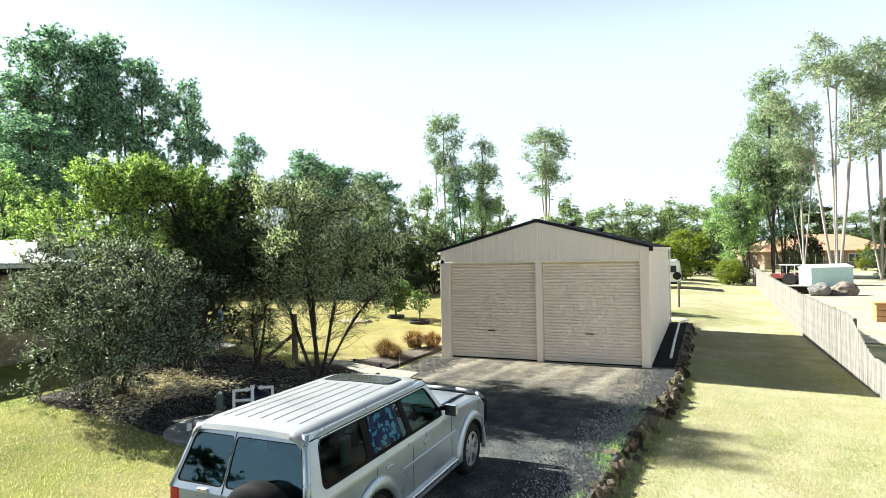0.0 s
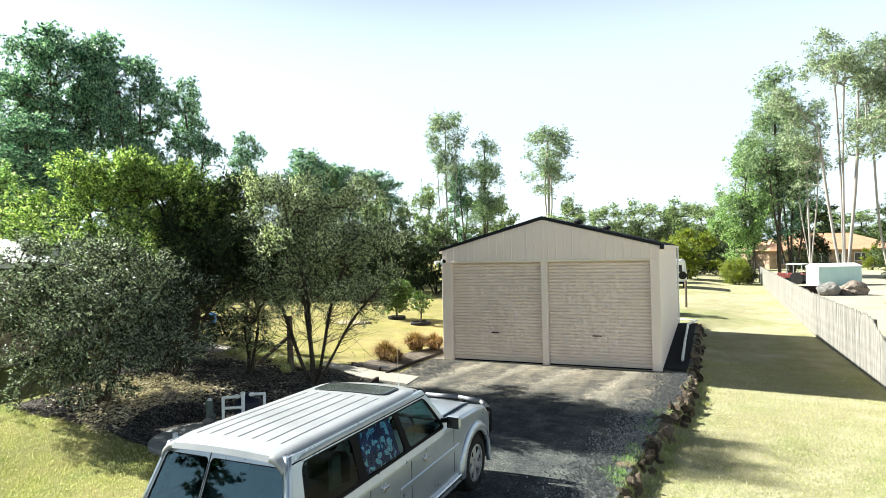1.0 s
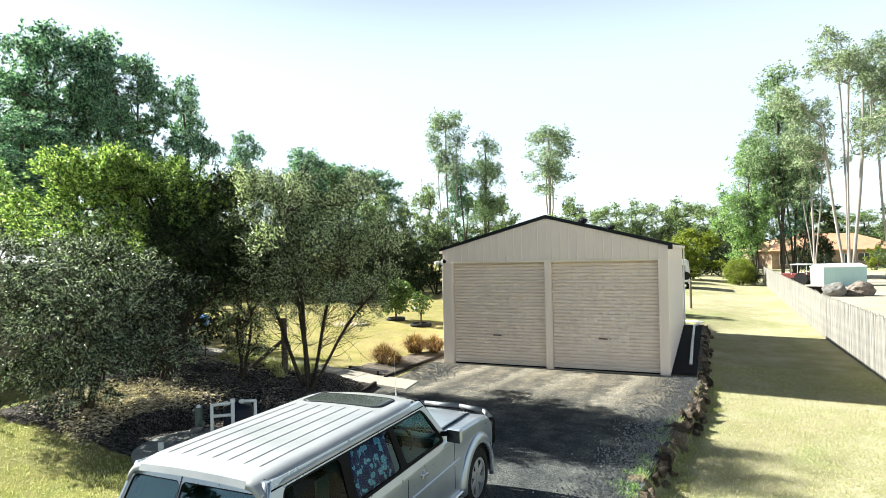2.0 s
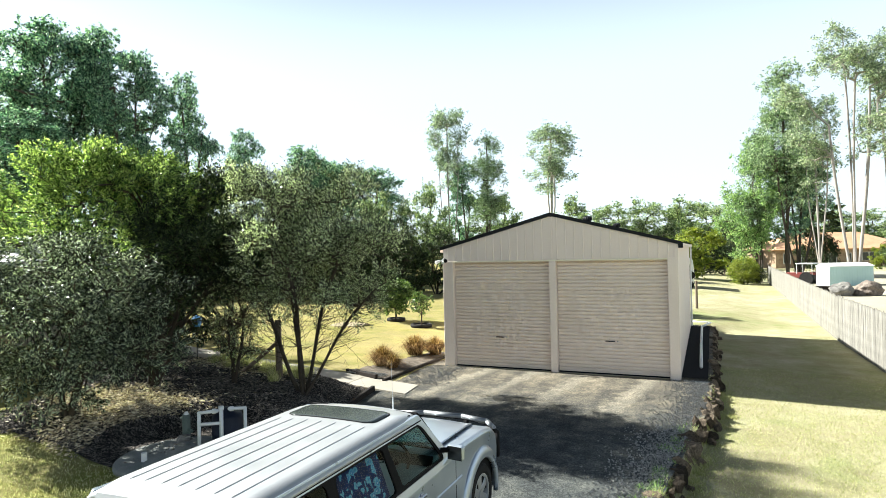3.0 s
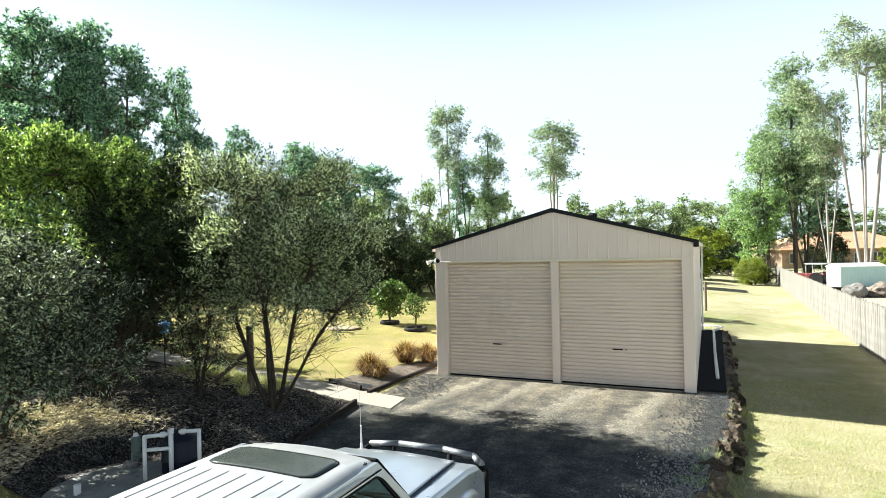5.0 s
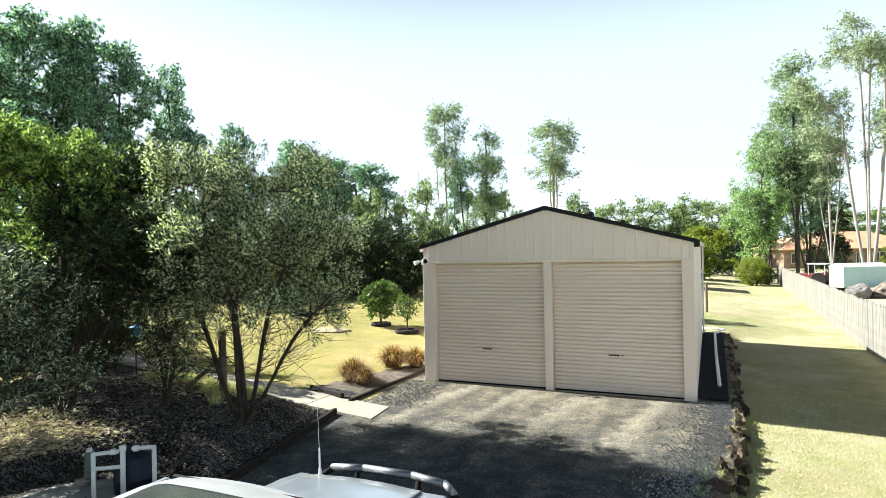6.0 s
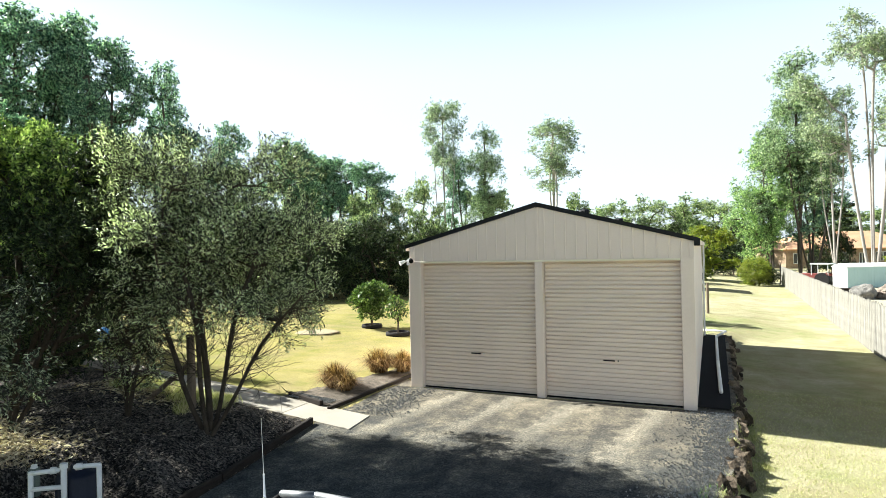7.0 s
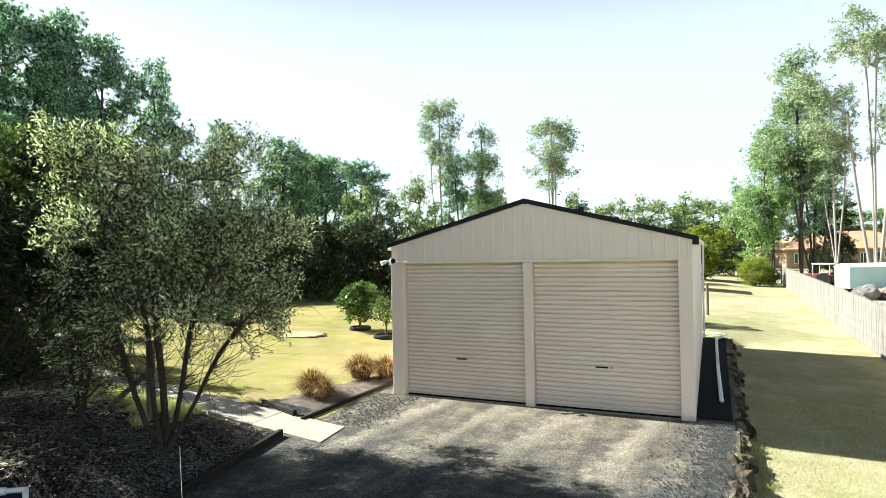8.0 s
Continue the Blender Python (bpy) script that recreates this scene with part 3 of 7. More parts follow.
def tree(name, seed, stems, blobs, n_clumps, clump_r, per_clump, leaf, leaf_mat, bark, twig, m, label, category="tree", droop=0.0, step=0.35, wobble=0.22, flat=0.75, group="", shell=0.55, sides=6, lobes=0, lobe_r=0.5, tri=False, sprays=0, rise=0.5, taper=0.42, twiggy=()):
    """A tree: stems are rows of points; blobs are (x, y, z, rx, ry, rz) that the crown fills; leaf is (length, width);
    sprays: how many leafy twigs each clump has, which point out and up by rise."""
    rng = np.random.default_rng(seed)
    clumps = crown_clumps(rng, blobs, n_clumps, shell, lobes, lobe_r)
    pos, par, load = skeleton_of(rng, stems, clumps, step, wobble)
    radius = twig * np.maximum(load, 0.6) ** taper
    v, f = limbs(pos, par, radius, sides)
    if twiggy:
        v2, f2 = limbs(*branchlets(rng, stems, *twiggy), 4)
        v, f = np.concatenate([v, v2]), np.concatenate([f, f2 + len(v)])
    n = n_clumps * per_clump
    which = np.repeat(np.arange(n_clumps), per_clump)
    if sprays:
        core = np.array([np.average([b[i] for b in blobs]) for i in range(3)])
        out = unit(clumps - core)
        tw = unit(out[:, None] * 0.7 + rng.normal(size=(n_clumps, sprays, 3)) * 0.65 + np.array([0, 0, rise]))
        reach = clump_r * rng.uniform(0.9, 1.9, (n_clumps, sprays))
        tip = clumps[:, None] + tw * reach[..., None]
        k = rng.integers(0, sprays, n)
        along_twig = rng.uniform(0.08, 1.02, n) ** 0.8
        centres = clumps[which] + tw[which, k] * (reach[which, k] * along_twig)[:, None] + rng.normal(size=(n, 3)) * leaf[0] * 0.35
        ways = tw[which, k] * 0.9 + unit(rng.normal(size=(n, 3))) * 0.85 + np.array([0, 0, -droop])
        tv = np.concatenate([clumps, tip.reshape(-1, 3)])
        tp = np.concatenate([np.full(n_clumps, -1), np.repeat(np.arange(n_clumps), sprays)])
        v2, f2 = limbs(tv, tp, np.full(len(tv), 0.0018), 3)
        f2 = f2 + len(v)
        v, f = np.concatenate([v, v2]), np.concatenate([f, f2])
    else:
        off = unit(rng.normal(size=(n, 3)))
        size = rng.uniform(0.6, 1.35, n_clumps)[which][:, None]
        off = off * rng.uniform(0, 1, (n, 1)) ** 0.45 * clump_r * size * np.array([1, 1, flat])
        twigs = rng.normal(size=(n_clumps, 7, 3)) * clump_r * 0.55
        off = 0.5 * off + twigs[which, rng.integers(0, 7, n)]
        centres = clumps[which] + off
        ways = off / clump_r + rng.normal(size=(n, 3)) * 0.7 + np.array([0, 0, -droop])
    root = thing(name, m, label, category, group)
    wood = new("trunk", fast_mesh("trunk", v, f, bark, True))
    wood.parent = root
    v, f = blades(centres, ways, leaf[0], leaf[1], rng, tri=tri)
    crown = new("crown", fast_mesh("crown", v, f, leaf_mat))
    crown.parent = root
    return root


def stem(x, y, lean_x, lean_y, height, bend=0.0, n=6, z=0.0):
    """A stem from (x, y) that leans to a point at its height."""
    out = []
    for i in range(n + 1):
        f = i / n
        out.append((x + lean_x * f + bend * math.sin(math.pi * f), y + lean_y * f - 0.6 * bend * math.sin(2 * math.pi * f), z + height * f))
    return out


# ---------------------------------------------------------------- the ground
def smooth(a, b, v):
    f = min(1.0, max(0.0, (v - a) / (b - a)))
    return f * f * (3 - 2 * f)


def along(table, v):
    return float(np.interp(v, [p[0] for p in table], [p[1] for p in table]))


ROCK_LINE = [(-8, -1.9), (4, -1.75), (8.5, -1.46), (10.75, -1.32), (11.9, -1.16), (13.8, -0.94), (15.65, -0.68), (17.9, -0.62), (31, -0.5)]
SLEEPER_LINE = [(-8, -7.2), (6, -7.3), (9, -7.62), (11.5, -8.0), (14.5, -8.6)]
FENCE_LINE = [(0, 4.35), (17.7, 4.25), (29.5, 4.12), (40.7, 4.4), (72, 5.25)]
MULCH_SOUTH = [(-17, 9.3), (-15, 8.6), (-13, 8.0), (-11.65, 8.25), (-10.4, 8.25), (-9, 8.6), (-7.4, 9.6)]
PATH_LINE = [(-20, 17.0), (-18.5, 16.65), (-14.6, 15.9), (-12.0, 15.6), (-9.8, 15.4), (-7.68, 15.0)]


TANK = (-9.35, 9.15)


def tank_dip(x, y):
    return smooth(2.0, 1.4, math.hypot(x - TANK[0], y - TANK[1]))


def ground_z(x, y):
    r = along(ROCK_LINE, y)
    right = -0.27 - 0.022 * max(0.0, min(x, 5.0) - r)
    back = 0.042 * min(11.0, max(0.0, -8.3 - x)) * smooth(13, 17, y)
    front = 0.4 * smooth(-9.6, -13.2, x) * (1 - smooth(13, 17, y))
    left = back + front
    wide = 0.22 + 3.5 * smooth(29, 36, y)
    return left + (right - left) * smooth(r - 0.4 * (wide - 0.22), r + wide, x) + 0.012 * noise.noise(Vector((x * 0.6, y * 0.6, 0))) - 0.05 * tank_dip(x, y)


def steps(fine_lo, fine_hi, step, far):
    out = list(np.arange(fine_lo, fine_hi + 1e-6, step))
    d, lo, hi = step, fine_lo, fine_hi
    while hi < far:
        d *= 1.35
        hi += d
        lo -= d
        out = [lo] + out + [hi]
    return out


def sheet(name, xs, ys, height, keep, material, parent=None):
    """A height field over the cells that keep() admits."""
    ids, verts, faces = {}, [], []

    def corner(i, j):
        if (i, j) not in ids:
            ids[i, j] = len(verts)
            verts.append((xs[i], ys[j], height(xs[i], ys[j])))
        return ids[i, j]
    for i in range(len(xs) - 1):
        for j in range(len(ys) - 1):
            if keep((xs[i] + xs[i + 1]) / 2, (ys[j] + ys[j + 1]) / 2):
                faces.append((corner(i, j), corner(i + 1, j), corner(i + 1, j + 1), corner(i, j + 1)))
    ob = new(name, fast_mesh(name, verts, faces, material, True))
    ob.parent = parent
    return ob


gx = sorted(set(np.round(steps(-34, 10, 0.5, 2600), 3)) | set(np.round(np.arange(-2.2, 0.8, 0.1), 3)) | set(np.round(np.arange(-12, -8, 0.125), 3)))
gy = sorted(set(np.round(steps(-8, 62, 0.6, 2600), 3)) | set(np.round(np.arange(7.6, 11.8, 0.15), 3)))
tagged(sheet("ground", gx, gy, ground_z, lambda x, y: True, LAWN), "dry sunlit lawn of straw and green grass", "lawn", kind="structure")


def driveway():
    """Gravel from the gate to the shed, and the strip along the shed's side."""
    rows = []
    ys = np.concatenate([np.arange(-8, 14.5, 0.3), [14.66, 14.68, 15.5, 15.52], np.arange(15.8, 18.1, 0.3), [18.25, 18.27], np.arange(18.5, 30.2, 0.3)])
    n = 24
    for y in ys:
        hi = along(ROCK_LINE, y) + 0.03 + 0.05 * noise.noise(Vector((y * 1.3, 0, 5)))
        if y <= 14.67:
            lo = along(SLEEPER_LINE, y) + 0.03
        elif y <= 15.5:
            lo = -7.75 + (15.5 - y) * 0.1
        elif y < 18.26:
            lo = -8.85
        else:
            lo = -1.4
        rows.append([(lo + (hi - lo) * i / n, y, 0.016 + 0.012 * noise.noise(Vector(((lo + (hi - lo) * i / n) * 0.5, y * 0.5, 3)))) for i in range(n + 1)])
    bm = loft(bmesh.new(), rows, closed=False, caps=False)
    beside = [[(x, y, 0.018 + 0.012 * noise.noise(Vector((x, y * 0.7, 3)))) for x in (-8.84, -8.6, -8.4, -8.22)] for y in np.arange(18.27, 20.6, 0.3)]
    return loft(bm, beside, closed=False, caps=False)


tagged(part("driveway", driveway(), GRAVEL, None, smooth=True), "worn grey gravel driveway with pale wheel tracks", "driveway", kind="structure")


def weed_mat():
    rows = []
    for y in np.arange(18.5, 30.2, 0.4):
        w = along(ROCK_LINE, y) - 0.08
        rows.append([(x, y, 0.045 + 0.012 * noise.noise(Vector((x * 3, y * 2, 8)))) for x in np.linspace(-1.36, w, 7)])
    return loft(bmesh.new(), rows, closed=False, caps=False)


tagged(part("weed_mat", weed_mat(), WEED_MAT, None, smooth=True), "black weed matting beside the shed wall", "weed mat", kind="structure")


def mulch_depth(x, y):
    return min(along(SLEEPER_LINE, y) - 0.06 - x, along(PATH_LINE, x) - 0.56 - y, y - along(MULCH_SOUTH, x), x + 14.3 + 0.9 * max(0.0, y - 9.6))


def mulch_z(x, y):
    h = mulch_depth(x, y)
    rough = 0.05 * noise.noise(Vector((x * 2.2, y * 2.2, 1))) + 0.03 * noise.noise(Vector((x * 6, y * 6, 2)))
    base = max(ground_z(x, y), 0.1 * smooth(0, 0.3, h))
    mound = 0.34 * smooth(0.1, 1.1, h) * (1 - smooth(-12.5, -15, x) * 0.6)
    base, mound = base - (base + 0.05) * tank_dip(x, y), mound * (1 - tank_dip(x, y))
    base = max(base, ground_z(x, y) + 0.02)
    return base + 0.01 + mound * (1 - 0.1 * smooth(-10.5, -13, x) * (1 - smooth(13, 15, y))) + (rough + 0.03) * smooth(0.0, 0.35, h) * (1 - tank_dip(x, y))


tagged(sheet("mulch_bed", list(np.arange(-17.6, -7.0, 0.14)), list(np.arange(7.6, 16.4, 0.14)), mulch_z, lambda x, y: mulch_depth(x, y) > 0, MULCH), "brown bark mulch mounded under the garden trees", "garden bed", kind="structure")


def chips():
    rng = np.random.default_rng(4)
    pts = []
    while len(pts) < 14000:
        x, y = rng.uniform(-16, -7.4), rng.uniform(7.8, 15.2)
        if mulch_depth(x, y) > -0.12 and (tank_dip(x, y) < 0.5 or rng.random() < 0.12):
            pts.append((x, y, (max(mulch_z(x, y), ground_z(x, y)) + 0.012) if tank_dip(x, y) < 0.9 else 0.05))
    ways = rng.normal(size=(len(pts), 3)) * np.array([1, 1, 0.25])
    v, f = blades(np.array(pts), ways, 0.07, 0.018, rng, 0.1)
    return fast_mesh("bark_chips", v, f, CHIP)


tagged(new("bark_chips", chips()), "loose pale bark chips and dead leaves on mulch", "bark chips", kind="stuff")


def litter():
    """Dead leaves that have drifted over the sunny edge of the mulch and about the post."""
    rng = np.random.default_rng(14)
    pts = []
    while len(pts) < 9500:
        if rng.random() < 0.82:
            x, y = -11.4 + 0.75 * rng.normal(), 9.65 + 0.62 * rng.normal()
        else:
            x, y = -12.2 + 0.9 * rng.normal(), 13.7 + 0.4 * rng.normal()
        if mulch_depth(x, y) > -0.25 and tank_dip(x, y) < 0.4:
            pts.append((x, y, max(mulch_z(x, y), ground_z(x, y)) + rng.uniform(0.008, 0.03)))
    ways = rng.normal(size=(len(pts), 3)) * np.array([1, 1, 0.3])
    v, f = blades(np.array(pts), ways, 0.1, 0.034, rng, 0.15)
    return fast_mesh("leaf_litter", v, f, LITTER)


tagged(new("leaf_litter", litter()), "drift of pale dead leaves lying on dark mulch", "leaf litter", kind="stuff")


def concrete_path():
    root = thing("garden_path", pose(0, 0, 0), "pale sunlit concrete path beside the garden bed", "path", kind="structure")
    cuts = [-7.68, -9.6, -11.6, -13.6, -16.0, -18.6]
    for a, b in zip(cuts, cuts[1:]):
        bm = bmesh.new()
        ring = []
        for top in (0.034, -0.06):
            row = []
            for x, s in ((a - 0.006, -1), (b + 0.006, -1), (b + 0.006, 1), (a - 0.006, 1)):
                y = along(PATH_LINE, x)
                skew = 0.06 * s if x == a - 0.006 and a == cuts[0] else 0.0
                row.append((x - skew, y + 0.49 * s, max(ground_z(x, y), 0.0) + top))
            ring.append(row)
        loft(bm, ring)
        bmesh.ops.bevel(bm, geom=bm.edges[:], offset=0.008, segments=1, affect="EDGES")
        part("path_slab", bm, CONCRETE, root)


concrete_path()


def timber(name, a, b, high, wide, z0, label):
    a, b = Vector(a), Vector(b)
    ln = (b - a).length
    bm = bmesh.new()
    box(bm, -wide / 2, 0, 0, wide / 2, ln, high, 0.012)
    for v in bm.verts:
        v.co += Vector((0.008 * noise.noise(v.co * 3), 0, 0.008 * noise.noise(v.co * 2 + Vector((3, 0, 0)))))
    ob = part(name, bm, SLEEPER, None)
    ob.matrix_world = Matrix.Translation((a.x, a.y, z0)) @ Matrix.Rotation(math.atan2(-(b.x - a.x), b.y - a.y), 4, "Z")
    return tagged(ob, label, "sleeper", "garden sleepers")


for a, b in ((8.9, 11.5), (11.52, 14.6)):
    timber("timber_sleeper", (along(SLEEPER_LINE, a), a, 0), (along(SLEEPER_LINE, b), b, 0), 0.15, 0.09, 0.0, "dark weathered timber sleeper holding back the mulch")
timber("timber_sleeper", (-8.85, 15.55, 0), (-8.8, 17.55, 0), 0.105, 0.09, 0.0, "dark weathered timber sleeper edging the tussock bed")
timber("timber_sleeper", (-8.8, 17.57, 0), (-8.72, 19.6, 0), 0.105, 0.09, 0.0, "dark weathered timber sleeper edging the tussock bed")
timber("timber_sleeper", (-10.45, 16.2, 0), (-9.15, 15.7, 0), 0.12, 0.09, 0.06, "low dark timber edging beside the concrete path")


def tussock_bed():
    def depth(x, y):
        return min(-8.9 - x, y - along(PATH_LINE, x) - 0.52, 20.2 - y, x + 10.5 - 0.25 * (y - 16))
    tagged(sheet("tussock_bed", list(np.arange(-11, -8.6, 0.12)), list(np.arange(15.4, 20.4, 0.12)), lambda x, y: max(ground_z(x, y), 0.06) + 0.03 + 0.05 * smooth(0, 0.6, depth(x, y)) + 0.02 * noise.noise(Vector((x * 4, y * 4, 0))), lambda x, y: depth(x, y) > 0, BED_SOIL), "stony brown garden bed with dry ornamental grass", "garden bed", kind="structure")


tussock_bed()

# ---------------------------------------------------------------- rock edging
ROCKS = thing("rock_edging", pose(0, 0, 0), "rough brown rocks edging the raised driveway", "rock edging")
rock_meshes = []
for i in range(9):
    rm = bmesh.new()
    lump(rm, 1.0, i + 1, 0.8, (0.85, 1.2, 1.0), 2)
    me = bpy.data.meshes.new("rock")
    rm.to_mesh(me)
    rm.free()
    me.materials.append(ROCK)
    rock_meshes.append(me)
rng = random.Random(12)
y = -6.0
while y < 30:
    size = rng.uniform(0.09, 0.18) * (0.85 if y > 19 else 1.0)
    x = along(ROCK_LINE, y) + rng.uniform(-0.06, 0.1)
    piece("rock", rock_meshes[rng.randrange(9)], ROCKS, pose(x, y, -0.13 + size * rng.uniform(0.0, 0.45), rng.uniform(-25, 25), rng.uniform(-25, 25), rng.uniform(0, 360)) @ Matrix.Diagonal((size, size, size * rng.uniform(0.8, 1.25), 1)))
    if rng.random() < 0.35:
        piece("rock", rock_meshes[rng.randrange(9)], ROCKS, pose(x + rng.uniform(0.1, 0.24), y + rng.uniform(-0.1, 0.1), -0.24, rng.uniform(-30, 30), 0, rng.uniform(0, 360)) @ Matrix.Diagonal((size * 0.7, size * 0.7, size * 0.7, 1)))
    y += size * rng.uniform(1.25, 1.75)

# ---------------------------------------------------------------- the shed
SX0, SX1, SY0, SY1, EAVE, RIDGE_X, RIDGE = -8.2, -1.35, 18.3, 29.9, 3.66, -4.77, 4.56
DOOR_TOP = 3.22


def roof_at(x):
    return RIDGE - (RIDGE - EAVE) * abs(x - RIDGE_X) / (SX1 - RIDGE_X)


def ribbed(u0, u1, low, high, place, pitch=0.25, rib=0.035, deep=0.012, thick=0.03):
    """Ribbed steel sheet: u along the wall; low and high give its ends; place(u, out, z) sets it in space."""
    us = [(u0, 0.0)]
    u = u0 + pitch * 0.5
    while u < u1 - pitch * 0.4:
        us += [(u, 0.0), (u + 0.01, deep), (u + rib - 0.01, deep), (u + rib, 0.0)]
        u += pitch
    us.append((u1, 0.0))
    ring_a = [place(u, d, low(u)) for u, d in us] + [place(u, -thick, low(u)) for u, d in us[::-1]]
    ring_b = [place(u, d, high(u)) for u, d in us] + [place(u, -thick, high(u)) for u, d in us[::-1]]
    return loft(bmesh.new(), [ring_a, ring_b], caps=False)


def roller_door(parent, x0, x1, hand_x):
    y, pitch = SY0 + 0.16, 0.1
    prof = []
    z = 0.07
    while z < DOOR_TOP + 0.02:
        prof += [(0.026, z), (0.026, z + 0.012), (-0.014, z + 0.026), (-0.02, z + 0.05), (-0.02, z + 0.07), (-0.014, z + 0.088)]
        z += pitch
    front = [[(x, y + d, h) for d, h in prof] for x in (x0, x1)]
    bm = loft(bmesh.new(), front, closed=False)
    door = part("roller_door", bm, DOOR_STEEL, parent, "closed beige ribbed steel roller door")
    part("bottom_rail", boxed(x0, y - 0.03, 0.05, x1, y + 0.02, 0.09, 0.006), DOOR_STEEL, door)
    part("weather_seal", boxed(x0, y - 0.034, 0.013, x1, y + 0.015, 0.05), BLACK, door, "black rubber seal")
    hb = bmesh.new()
    box(hb, hand_x - 0.13, y - 0.045, 0.935, hand_x + 0.13, y - 0.03, 0.965, 0.004)
    box(hb, hand_x - 0.12, y - 0.032, 0.942, hand_x - 0.09, y - 0.012, 0.958)
    box(hb, hand_x + 0.09, y - 0.032, 0.942, hand_x + 0.12, y - 0.012, 0.958)
    part("handle", hb, BLACK, door, "black lift handle")
    part("lock", rod(bmesh.new(), (hand_x + 0.2, y - 0.03, 0.95), (hand_x + 0.2, y - 0.01, 0.95), 0.018), CHROME, door)


def shed():
    root = thing("shed", pose(0, 0, 0), "closed beige steel double garage shed with dark roof trim", "shed")
    # front: gable, jambs, middle post, door head
    gable = lambda a, b: ribbed(a, b, lambda u: DOOR_TOP + 0.05, lambda u: roof_at(u) - 0.03, lambda u, d, z: (u, SY0 - d, z))
    part("front_gable", gable(SX0 + 0.02, RIDGE_X - 0.03), WALL_STEEL, root)
    part("front_gable", gable(RIDGE_X + 0.03, SX1 - 0.02), WALL_STEEL, root)
    part("joint_strip", boxed(RIDGE_X - 0.03, SY0 - 0.018, DOOR_TOP + 0.05, RIDGE_X + 0.03, SY0 + 0.02, RIDGE - 0.05, 0.004), WALL_STEEL, root)
    part("door_jamb", boxed(SX0, SY0 - 0.02, 0.0, -7.86, SY0 + 0.2, DOOR_TOP + 0.05, 0.008), WALL_STEEL, root)
    part("door_jamb", boxed(-1.62, SY0 - 0.02, 0.0, SX1, SY0 + 0.2, DOOR_TOP + 0.05, 0.008), WALL_STEEL, root)
    part("middle_post", boxed(-4.84, SY0 - 0.025, 0.0, -4.645, SY0 + 0.2, DOOR_TOP, 0.008), WALL_STEEL, root)
    part("head_trim", boxed(-7.86, SY0 - 0.03, DOOR_TOP + 0.003, -1.62, SY0 + 0.02, DOOR_TOP + 0.047, 0.006), TRIM_CREAM, root, "pale cream strip over the doors")
    part("door_head", boxed(-7.86, SY0 + 0.03, DOOR_TOP + 0.003, -1.62, SY0 + 0.28, DOOR_TOP + 0.05), WALL_STEEL, root)
    roller_door(root, -7.85, -4.85, -6.42)
    roller_door(root, -4.635, -1.63, -3.18)
    # the other walls
    part("corner_flashing", boxed(SX1 - 0.09, SY0 - 0.022, DOOR_TOP + 0.051, SX1 + 0.006, SY0 + 0.1, EAVE - 0.02, 0.006), WALL_STEEL, root)
    part("side_wall", ribbed(SY0 + 0.1, SY1, lambda u: 0.0, lambda u: EAVE - 0.02, lambda u, d, z: (SX1 + d * 0.25 - 0.003, u, z), pitch=0.19), WALL_STEEL, root)
    part("side_wall", ribbed(SY0 + 0.2, SY1, lambda u: 0.0, lambda u: EAVE - 0.02, lambda u, d, z: (SX0 - d, u, z), pitch=0.19), WALL_STEEL, root)
    part("rear_wall", ribbed(SX0, SX1 - 0.05, lambda u: 0.0, lambda u: roof_at(u) - 0.03, lambda u, d, z: (u, SY1 + d, z), pitch=0.19), WALL_STEEL, root)
    part("floor_slab", boxed(SX0 + 0.02, SY0 + 0.1, -0.1, SX1 - 0.02, SY1, 0.012), CONCRETE, root)
    # roof
    for side in (-1, 1):
        edge = RIDGE_X + side * (SX1 - RIDGE_X + 0.07)
        us = np.arange(SY0 - 0.04, SY1 + 0.05, 0.19)
        lo, hi = [], []
        for u in us:
            for du, dz in ((0, 0), (0.02, 0.025), (0.05, 0.025), (0.07, 0)):
                lo.append((edge, u + du, roof_at(edge) + 0.02 + dz))
                hi.append((RIDGE_X, u + du, RIDGE + 0.02 + dz))
        bm = loft(bmesh.new(), [lo, hi], closed=False)
        part("roof_sheet", bm, ROOF_DARK, root, "charcoal ribbed steel roof")
        rise = RIDGE - roof_at(edge)
        quad = [(edge + 0.02 * side, roof_at(edge) - 0.035), (RIDGE_X, roof_at(edge) + rise - 0.02), (RIDGE_X, roof_at(edge) + rise + 0.065), (edge + 0.02 * side, roof_at(edge) + 0.05)]
        bm = prism(bmesh.new(), quad, 1, SY0 - 0.055, SY0 - 0.02)
        part("barge_cap", bm, ROOF_DARK, root, "charcoal barge capping")
        top = prism(bmesh.new(), [(edge + 0.02 * side, roof_at(edge) + 0.05), (RIDGE_X, RIDGE + 0.065), (RIDGE_X, RIDGE + 0.075), (edge + 0.02 * side, roof_at(edge) + 0.06)], 1, SY0 - 0.055, SY0 + 0.12)
        part("barge_top", top, ROOF_DARK, root)
    part("ridge_cap", prism(bmesh.new(), [(RIDGE_X - 0.16, RIDGE + 0.02), (RIDGE_X, RIDGE + 0.076), (RIDGE_X + 0.16, RIDGE + 0.02), (RIDGE_X, RIDGE + 0.06)], 1, SY0 + 0.13, SY1 + 0.05), ROOF_DARK, root)
    gut = [(SX1 + 0.01, EAVE - 0.12), (SX1 + 0.11, EAVE - 0.12), (SX1 + 0.12, EAVE - 0.01), (SX1 + 0.11, EAVE - 0.01), (SX1 + 0.1, EAVE - 0.11), (SX1 + 0.02, EAVE - 0.11), (SX1 + 0.02, EAVE - 0.02), (SX1 + 0.01, EAVE - 0.02)]
